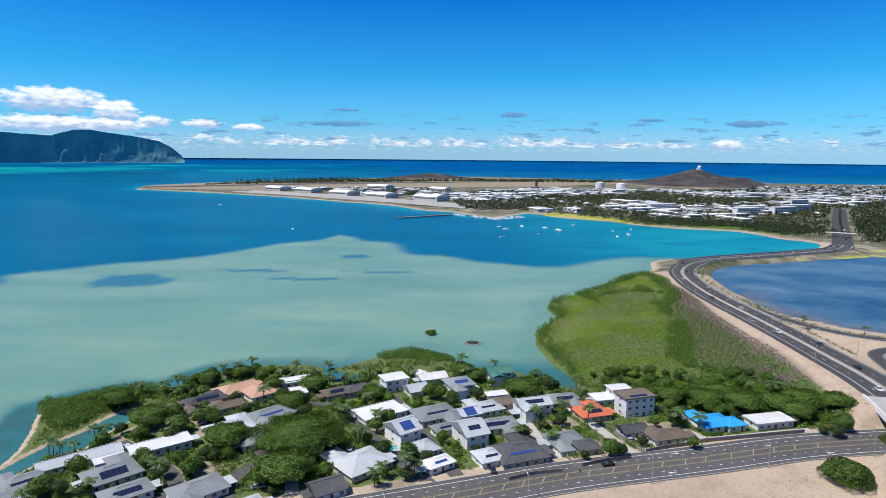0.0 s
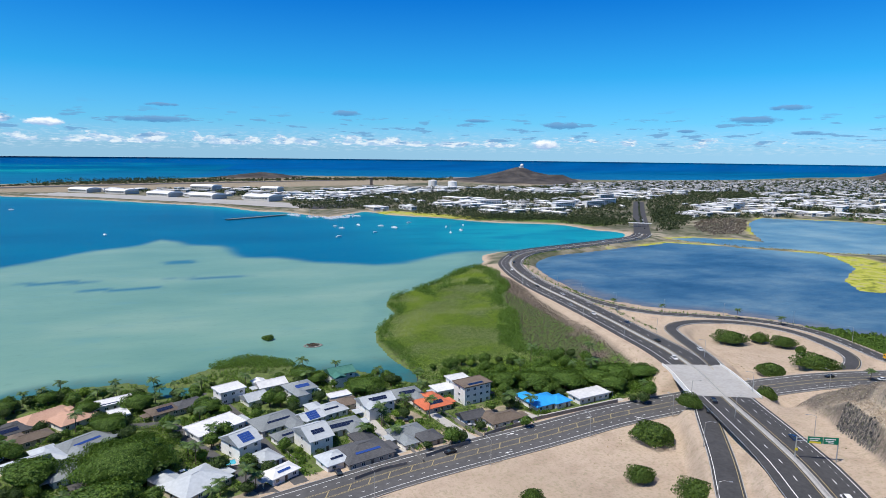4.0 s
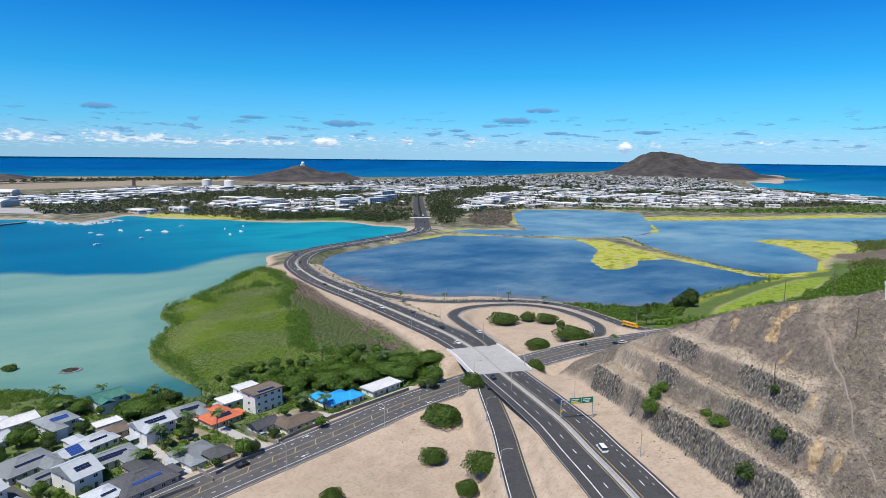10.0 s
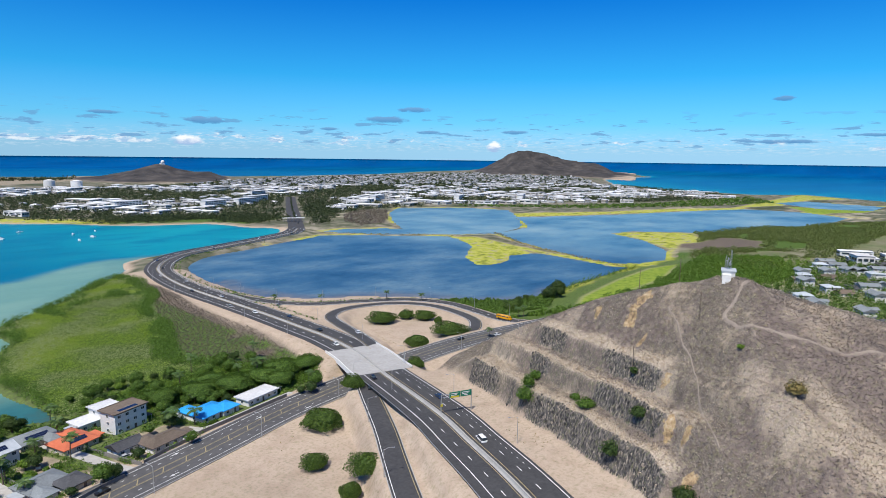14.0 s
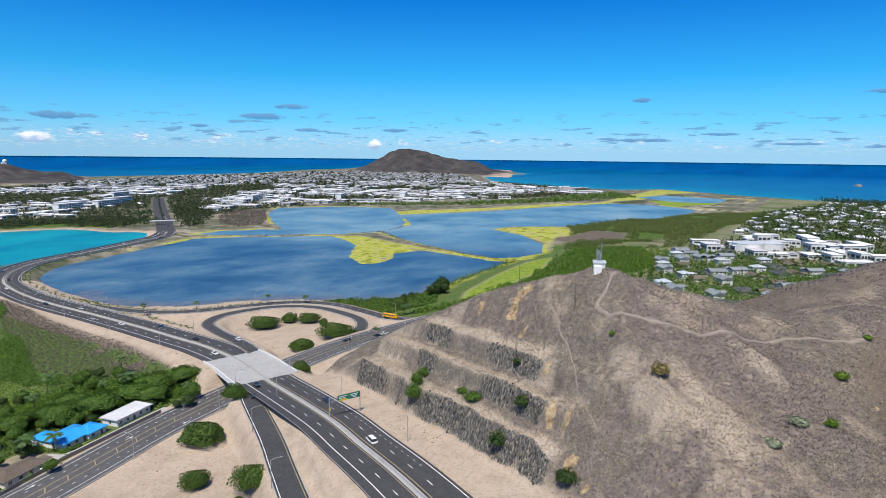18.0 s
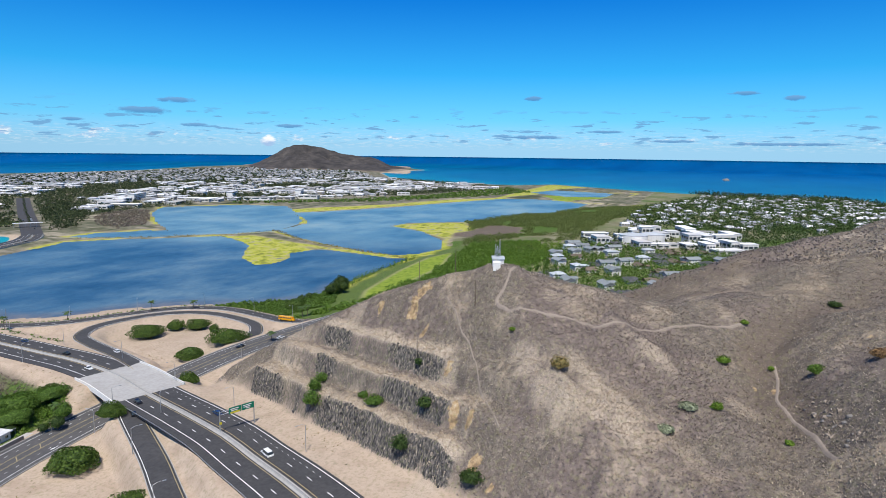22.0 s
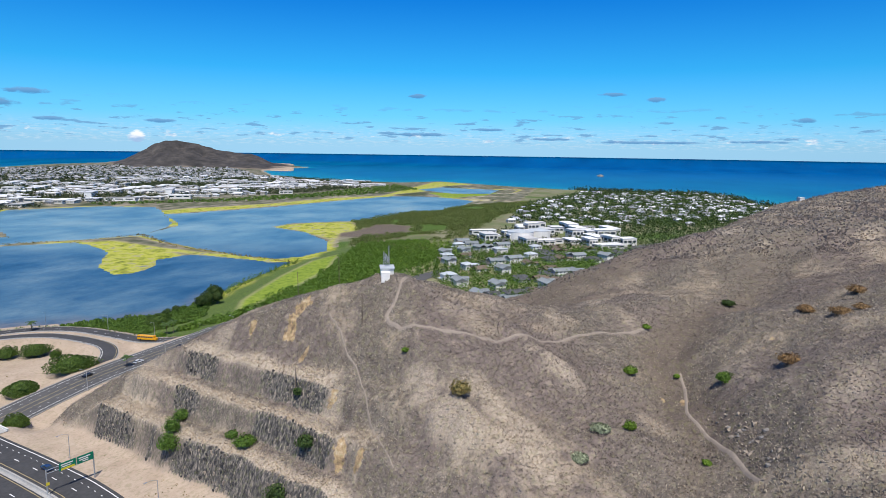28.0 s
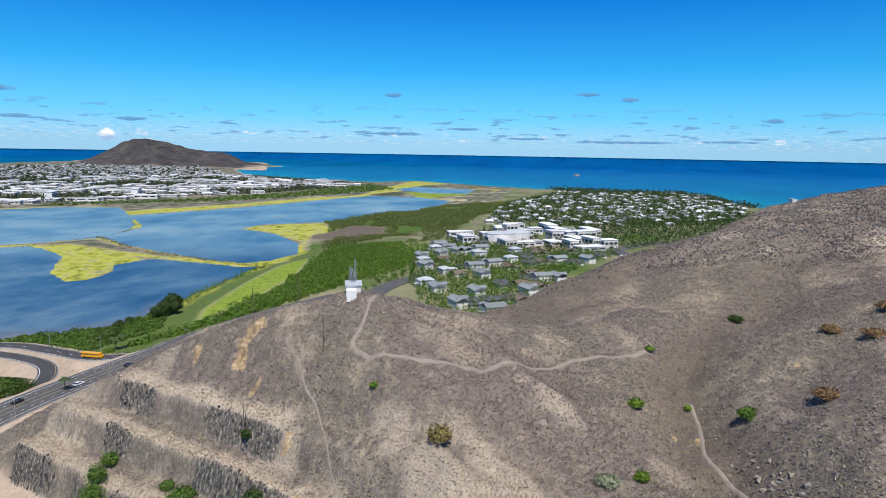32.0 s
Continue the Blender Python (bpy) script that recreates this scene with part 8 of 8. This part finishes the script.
def blocks(name, x, y, w, d, h, turn, mat_roof, mat_wall, label, gable=False):
    """Many far buildings in one mass: walls with rows of dark windows, and roofs."""
    n = len(x)
    z = np.maximum(ground_z(x, y), 2.0)
    ca, sa = np.cos(turn), np.sin(turn)
    def P(u, v_, hh):
        return far_fold(np.stack([x + ca * u - sa * v_, y + sa * u + ca * v_, z + hh], -1))
    a, b = w / 2, d / 2
    lo, up = [P(sx * a, sy * b, -1.5 + 0 * x) for sx, sy in ((-1, -1), (1, -1), (1, 1), (-1, 1))], [P(sx * a, sy * b, h) for sx, sy in ((-1, -1), (1, -1), (1, 1), (-1, 1))]
    walls = np.concatenate([np.stack([lo[i], lo[(i + 1) % 4], up[(i + 1) % 4], up[i]], 1) for i in range(4)])
    tagged(new(name + "_walls", quads_mesh(name, walls, mat_wall)), label, "buildings", kind="stuff")
    o = 0.6
    if gable:
        e_ = [P(sx * (a + o), sy * (b + o), h) for sx, sy in ((-1, -1), (1, -1), (1, 1), (-1, 1))]
        r1, r2 = P(-a * 0.6, 0 * b, h + d * 0.2), P(a * 0.6, 0 * b, h + d * 0.2)
        roofs = np.concatenate([np.stack([e_[0], e_[1], r2, r1], 1), np.stack([e_[2], e_[3], r1, r2], 1), np.stack([e_[1], e_[2], r2, r2], 1), np.stack([e_[3], e_[0], r1, r1], 1)])
    else:
        roofs = np.stack([P(sx * (a + o), sy * (b + o), h + 0.15) for sx, sy in ((-1, -1), (1, -1), (1, 1), (-1, 1))], 1)
    tagged(new(name + "_roofs", quads_mesh(name, roofs, mat_roof)), label.replace("walls", "roofs"), "roofs", kind="stuff")
    win = []
    for i in range(4):
        p0, p1, p2, p3 = lo[i], lo[(i + 1) % 4], up[(i + 1) % 4], up[i]
        c = (p0 + p1 + p2 + p3) / 4
        out = c - far_fold(np.stack([x, y, z + h / 2], -1))
        out = out / (np.linalg.norm(out, axis=1)[:, None] + 1e-9) * 0.25
        for f0, f1 in ((0.06, 0.28), (0.36, 0.62), (0.7, 0.93)):
            g = lambda s_, t_: p0 * (1 - s_) * (1 - t_) + p1 * s_ * (1 - t_) + p2 * s_ * t_ + p3 * (1 - s_) * t_ + out
            win.append(np.stack([g(f0, 0.55), g(f1, 0.55), g(f1, 0.78), g(f0, 0.78)], 1))
    tagged(new(name + "_windows", quads_mesh(name, np.concatenate(win), M_GLASS)), "dark window bands of far buildings", "windows", kind="stuff")


M_ROOFS_WHITE = island_material("far_white_roofs", [(0.0, (0.3, 0.28, 0.25)), (0.2, (0.55, 0.54, 0.52)), (0.5, (0.74, 0.74, 0.73)), (1.0, (0.8, 0.8, 0.8))], 0.7)
M_WALLS_FAR = island_material("far_painted_walls", [(0.0, (0.42, 0.38, 0.32)), (0.5, (0.62, 0.6, 0.55)), (1.0, (0.76, 0.75, 0.72))], 0.8)
M_ROOFS_GREY = island_material("far_suburb_roofs", [(0.0, (0.1, 0.11, 0.12)), (0.45, (0.2, 0.21, 0.22)), (0.8, (0.3, 0.3, 0.3)), (1.0, (0.5, 0.48, 0.46))], 0.8)
M_ROOFS_MIX = island_material("far_mixed_roofs", [(0.0, (0.12, 0.13, 0.15)), (0.4, (0.3, 0.31, 0.33)), (0.7, (0.55, 0.56, 0.57)), (1.0, (0.72, 0.72, 0.72))], 0.7)
BASE_TOWN = [(40, 1330), (160, 1290), (330, 1090), (480, 1010), (620, 1010), (760, 1000), (900, 1050), (1010, 1000), (1220, 880), (1500, 720), (1900, 620), (2120, 760), (2350, 1250), (2100, 1500), (1500, 1800), (900, 2150), (300, 2150), (60, 1900), (-30, 1700), (30, 1500)]
SUBURB = [(900, 2100), (1500, 1850), (2100, 1520), (2400, 1350), (3000, 1800), (3500, 2300), (3100, 2750), (2400, 2700), (1700, 2600), (1300, 2400)]
PLANT_ROAD = [(445, 153), (524, 148), (574, 131), (646, 96), (694, 54), (719, 3), (776, -48), (860, -120)]
KAILUA = [(550, 138), (640, 152), (745, 160), (790, 110), (745, 40), (758, -60), (663, -10), (537, 25), (450, 60), (468, 105)]
PLANT = [(740, 150), (830, 150), (960, 90), (960, 20), (900, -30), (800, -50), (760, -20), (745, 50)]
EAST_TOWN = [(990, 125), (1150, 125), (1400, 120), (1800, 10), (1890, -330), (1700, -380), (1360, -350), (1100, -260), (1000, -100)]


def town(poly, spacing, seed, wr, dr, hr, keep=1.0, angle=None, cluster=None, green=0.5):
    r = np.random.RandomState(seed)
    x, y = scatter(poly, spacing, r)
    k = (ground_z(x, y) > 1.0) & (r.rand(len(x)) < keep) & (cov_at("crater", x, y) < 0.4) & (cov_at("marsh", x, y) < 0.4) & (cov_at("lush", x, y) < green)
    if cluster is not None:
        k &= fbm(x, y, 170, 3) > cluster
    dh, _, _ = line_near(x, y, HW[::4])
    k &= dh > 28
    x, y = x[k], y[k]
    n = len(x)
    t = (r.choice([0.0, math.pi / 2], n) + (angle if angle is not None else 0.35)) + r.normal(0, 0.06, n)
    return x, y, r.uniform(*wr, n), r.uniform(*dr, n), r.uniform(*hr, n), t


blocks("base_block", *town(BASE_TOWN, 46, 21, (18, 70), (12, 26), (4, 9), 0.85, None, -0.02), M_ROOFS_WHITE, M_WALLS_FAR, "pale walls of low base buildings")
blocks("base_house", *town(BASE_TOWN, 34, 22, (9, 18), (8, 14), (3, 5), 0.4, None, -0.08), M_ROOFS_MIX, M_WALLS_FAR, "pale walls of small base buildings", True)
blocks("apron_block", *town([(-600, 1990), (-430, 1880), (-250, 1740), (-100, 1640), (0, 1620), (60, 1900), (-60, 2120), (-330, 2120)], 52, 27, (18, 60), (12, 28), (4, 9), 0.75, -0.6, None, 9), M_ROOFS_WHITE, M_WALLS_FAR, "pale walls of low buildings behind the apron")
blocks("suburb_house", *town(SUBURB, 27, 23, (11, 17), (9, 13), (4, 7), 0.75), M_ROOFS_GREY, M_WALLS_FAR, "pale walls of rows of suburban houses", True)
kx, ky, _, _, _, kt = town(KAILUA, 21, 24, (9, 15), (7, 10), (4, 7), 0.9, 0.6, None, 9)
mix_k = np.random.RandomState(8).permutation(len(kx))
kx, ky, kt = kx[mix_k], ky[mix_k], kt[mix_k]
TOWNHOUSES = [house(0, 0, 15, 9, 0, 2, "gable", "grey", "white townhouse with a grey gable roof among trees"), house(0, 0, 12, 9, 0, 2, "hip", "pale", "white townhouse with a pale hip roof among trees"),
              house(0, 0, 18, 10, 0, 1, "hip", "dark", "long white townhouse with a dark hip roof"), house(0, 0, 13, 10, 0, 1, "gable", "brown", "white townhouse with a brown gable roof among trees")]
for i, (x, y, t) in enumerate(zip(kx, ky, kt)):
    m = pose(x, y, float(ground_z(x, y)) - 0.1, 0, 0, math.degrees(t))
    if i < 4:
        TOWNHOUSES[i].matrix_basis = m
    elif i < 56:
        copy_thing(TOWNHOUSES[int(rng.choice([0, 0, 1, 2, 2, 3, 3]))], m)
boul = spline([(a, b, 0) for a, b in PLANT_ROAD], 12)
boul[:, 2] = np.maximum(ground_z(boul[:, 0], boul[:, 1]), 2) + 0.35
tagged(ribbon("boulevard", boul, -8, 8, M_OLD_ASPHALT, 0, None, 0.5), "grey asphalt boulevard past the townhouses", "road", kind="structure")
bp = np.repeat(boul[:, :2], 4, 0) + np.random.RandomState(71).normal(0, 1.2, (len(boul) * 4, 2))
stuff_cards("boulevard_trees", bp[:, 0] + 10, bp[:, 1] + 9, ground_z(bp[:, 0] + 10, bp[:, 1] + 9), 1.6 + 0 * bp[:, 0], 3.5 + 0 * bp[:, 0], 16, M_LEAF_DARK, "row of dark trees along the boulevard", "trees", np.random.RandomState(72), 0.5)
blocks("plant_block", *town(PLANT, 30, 25, (14, 40), (10, 20), (5, 12), 0.8, 0.5, None, 9), M_ROOFS_WHITE, M_WALL_WHITE, "white walls of plant and office buildings")
blocks("east_house", *town(EAST_TOWN, 24, 26, (9, 16), (8, 12), (3, 5), 0.5, 0.4, None, 9), M_ROOFS_MIX, M_WALLS_FAR, "pale walls of beach houses among trees", True)
for x, y, r_, h in ((797, 84, 17, 12), (815, 62, 14, 12)):
    e = thing("treatment_tank", x, y, float(ground_z(x, y)), 0, "large round white treatment tank", "tank", "treatment tanks")
    bm = bmesh.new()
    bmesh.ops.create_cone(bm, cap_ends=True, segments=32, radius1=r_, radius2=r_, depth=h, matrix=Matrix.Translation((0, 0, h / 2)))
    part("shell", bm, e, mat=M_WALL_WHITE)
    bm = bmesh.new()
    bmesh.ops.create_cone(bm, cap_ends=True, segments=32, radius1=r_ * 1.02, radius2=r_ * 0.3, depth=2.0, matrix=Matrix.Translation((0, 0, h + 1)))
    part("cap", bm, e, mat=ROOFS["pale"])


def far_trees(name, poly, spacing, seed, h, label, keep=1.0, mat=M_LEAF, k_=6, between=False):
    r = np.random.RandomState(seed)
    x, y = scatter(poly, spacing, r)
    k = (ground_z(x, y) > 0.6) & (r.rand(len(x)) < keep * (0.5 + 1.6 * (fbm(x, y, 140, 3) + 0.25))) & (cov_at("crater", x, y) < 0.5)
    dh, _, _ = line_near(x, y, HW[::4])
    k &= dh > 19
    if between:
        k &= r.rand(len(x)) < 0.12 + smooth(0.07, -0.05, fbm(x, y, 170, 3))
    x, y = x[k], y[k]
    stuff_cards(name, x, y, ground_z(x, y), spacing * 0.4 + 0 * x, h * r.uniform(0.5, 1.2, len(x)), k_ * 2, mat, label, "trees", r, spacing * (0.16 if k_ < 9 else 0.12))


far_trees("base_trees", BASE_TOWN, 13, 31, 8, "dark trees among the base buildings", 1.3, M_LEAF_FAR, 9, True)
far_trees("field_scrub", [(-900, 2250), (-500, 2480), (0, 2750), (300, 2880), (100, 3150), (-400, 2900), (-800, 2500)], 20, 47, 5, "dark scrub beyond the runway", 1.1, M_LEAF_FAR)
far_trees("apron_trees", [(-450, 2000), (-100, 1750), (40, 1900), (-60, 2150)], 22, 48, 6, "dark trees among the apron buildings", 1.0, M_LEAF_FAR)
far_trees("suburb_trees", SUBURB, 24, 32, 9, "dark trees among the houses", 0.8, M_LEAF_FAR)
far_trees("plant_trees", PLANT, 11, 33, 6, "trees between the plant buildings", 0.7, M_LEAF_FAR, 10)
far_trees("kailua_trees", KAILUA, 5.2, 34, 6.5, "garden trees between townhouses", 1.7, M_LEAF, 16)
# dark leaves put a cloud's shadow over the east town into the colour
far_trees("east_trees", EAST_TOWN, 8.5, 35, 9, "dense trees round the beach houses, dark leaves for cloud shade", 1.2, M_LEAF_DARK)
far_trees("east_woods", [(760, 12), (783, -60), (870, -150), (1070, -260), (1300, -360), (1130, -120), (1010, 40), (960, 30)], 9, 45, 9, "dark trees between the plant and the beach houses", 1.3, M_LEAF_DARK, 9)
far_trees("knoll_woods", [(531, 150), (567, 200), (655, 196), (690, 150), (650, 128), (590, 140)], 5, 46, 7, "bright green trees beside the boulevard", 1.8, M_LEAF_FRINGE, 14)
far_trees("beach_trees", [(1810, -30), (2000, 60), (1960, -110), (1930, -330), (1800, -385), (1640, -395), (1500, -430), (1450, -380), (1800, -300)], 12, 36, 12, "palms and trees along the far beach", 1.2, M_LEAF_FAR)
far_trees("point_trees", [(-860, 2520), (-700, 2640), (-480, 2750), (-380, 2900), (-560, 2820), (-800, 2640)], 16, 37, 16, "dark ironwood trees along the runway's shore", 1.5, M_LEAF_FAR)
far_trees("ridge_trees", [(50, 2850), (500, 3000), (900, 2850), (1000, 2700), (600, 2750), (200, 2780)], 22, 38, 12, "low dark trees beyond the runway", 1.0, M_LEAF_FAR)
far_trees("shore_trees_far", [(340, 1070), (480, 1010), (520, 900), (640, 940), (900, 1000), (980, 980), (1000, 1030), (880, 1080), (640, 1010), (480, 1080)], 10, 39, 6, "green trees and scrub along the far shore", 1.5, M_LEAF_FAR, 10)
far_trees("pond_scrub", [(1050, 920), (1230, 700), (1500, 560), (1800, 480), (2000, 620), (1900, 640), (1500, 680), (1230, 800), (1060, 960)], 11, 40, 4, "green scrub along the pond's far bank", 1.2, M_LEAF)
far_trees("hedge_trees", [(385, 285), (420, 290), (470, 292), (520, 298), (600, 292), (600, 284), (520, 288), (420, 268), (370, 268)], 3.2, 41, 4.5, "hedge of shrubs between the meadow and the pond", 1.6, M_LEAF, 12)
far_trees("hill_foot_trees", [(420, 215), (520, 180), (640, 150), (760, 165), (730, 210), (600, 190), (500, 200)], 6, 42, 6, "green trees behind the knoll", 1.4, M_LEAF_BRIGHT, 12)

far_trees("gate_trees", [(760, 1134), (870, 1237), (786, 1050), (675, 897), (590, 815), (570, 833)], 10, 43, 9, "dark trees beside the gate road", 1.4, M_LEAF_FAR, 12)
gx_, gy_ = scatter([(709, 928), (768, 978), (827, 993), (855, 970), (765, 864), (680, 779), (627, 773), (635, 825)], 5.0, rng)
stuff_cards("brown_thicket", gx_, gy_, ground_z(gx_, gy_), 2.2 + 0 * gx_, 2.0 + 0 * gx_, 8, M_SCRUB, "leafless brown thicket beside the gate", "scrub", rng, 0.9)

md = HW[HW[:, 1] > 930][:, :2]
md = np.repeat(md, 2, 0) + rng.normal(0, 1.0, (len(md) * 2, 2))
stuff_cards("median_trees", md[:, 0], md[:, 1], ground_z(md[:, 0], md[:, 1]) + 0.3, 1.6 + 0 * md[:, 0], rng.uniform(1.5, 4.5, len(md)), 9, M_LEAF_FAR, "small trees along the boulevard's middle strip", "trees", rng, 0.7)

# white barrack blocks beside the boulevard
for x, y, w, tn in ((640, 1290, 70, 20), (700, 1270, 60, 20), (610, 1240, 60, 20), (760, 1330, 70, 20), (470, 1330, 60, 15), (860, 1500, 60, 25), (1010, 1180, 70, 30), (1180, 1060, 60, 30), (1340, 980, 70, 30)):
    e = thing("barrack_block", x, y, float(ground_z(x, y)), tn, "long white four-storey barrack block", "building", "barrack blocks")
    part("wall", box(bmesh.new(), 0, 0, 6.5, w, 14, 14), e, mat=M_WALL_WHITE)
    part("roof", box(bmesh.new(), 0, 0, 13.9, w + 2, 16, 0.8), e, mat=ROOFS["white"])
    for fl in range(4):
        for k in range(8):
            part("window", box(bmesh.new(), (k - 3.5) * w / 8.6, -7.05, 2.0 + fl * 3.2, w / 12, 0.2, 1.5), e, mat=M_GLASS)
gx_, gy_ = 574, 886
e = thing("gate_canopy", gx_, gy_, 3.0, -32, "white canopy over the gate lanes", "canopy")
part("roof", box(bmesh.new(), 0, 0, 6.0, 36, 7, 0.7), e, mat=ROOFS["white"])
for k in range(6):
    part("post", box(bmesh.new(), (k - 2.5) * 6.6, 0, 2.6, 0.5, 0.5, 6.0), e, mat=M_CONCRETE)

# fluted mountain across the bay
caz = np.radians(np.concatenate([np.linspace(-75, -42, 50), np.linspace(-41.8, -22.6, 220)]))
crest = np.interp(np.degrees(caz), [-75, -60, -50, -41.6, -38.6, -35.3, -33.9, -32.1, -30.6, -29.4, -27.8, -25.8, -24.5, -23.7, -23.0, -22.6], [2.4, 2.3, 1.9, 1.65, 1.65, 1.5, 1.4, 1.32, 1.8, 1.82, 1.55, 1.3, 1.0, 0.6, 0.0, -0.45])
rows_ = 26
tt = np.linspace(0, 1, rows_)[:, None]
d0 = 8600 + 900 * tt + 0 * caz[None]
zc = 114 + d0 * np.tan(np.radians(np.maximum(crest, -0.7)))[None] + d0 ** 2 / 1.48e7
flute = np.abs(fbm(np.degrees(caz)[None] * 60 + 0 * tt, tt * 60 + 0 * caz[None], 55, 4)) * 2
hgt_ = np.maximum(zc, 1) * np.clip(tt ** 1.6, 0, 1) * (1 - 0.30 * flute * np.sin(math.pi * np.clip(tt, 0, 1)))
hgt_ = np.where(tt >= 0.999, zc + 14 * fbm(np.degrees(caz)[None] * 40, 0 * tt + 3, 20, 3), hgt_)
d0 = d0 + 420 * (flute - 0.4) * np.sin(math.pi * tt)
mp_ = far_fold(np.stack([d0 * np.sin(caz)[None], d0 * np.cos(caz)[None], hgt_ - 2], -1))
R_, C_ = mp_.shape[:2]
f = [(i * C_ + j, i * C_ + j + 1, (i + 1) * C_ + j + 1, (i + 1) * C_ + j) for i in range(R_ - 1) for j in range(C_ - 1)]
# the blue of distance haze is mixed into the cliffs' base colour
M_MOUNTAIN = plain("haze_tinted_cliffs", (0.075, 0.2, 0.27), (0.2, 0.38, 0.37), 0.012, 1.0, 0.0)
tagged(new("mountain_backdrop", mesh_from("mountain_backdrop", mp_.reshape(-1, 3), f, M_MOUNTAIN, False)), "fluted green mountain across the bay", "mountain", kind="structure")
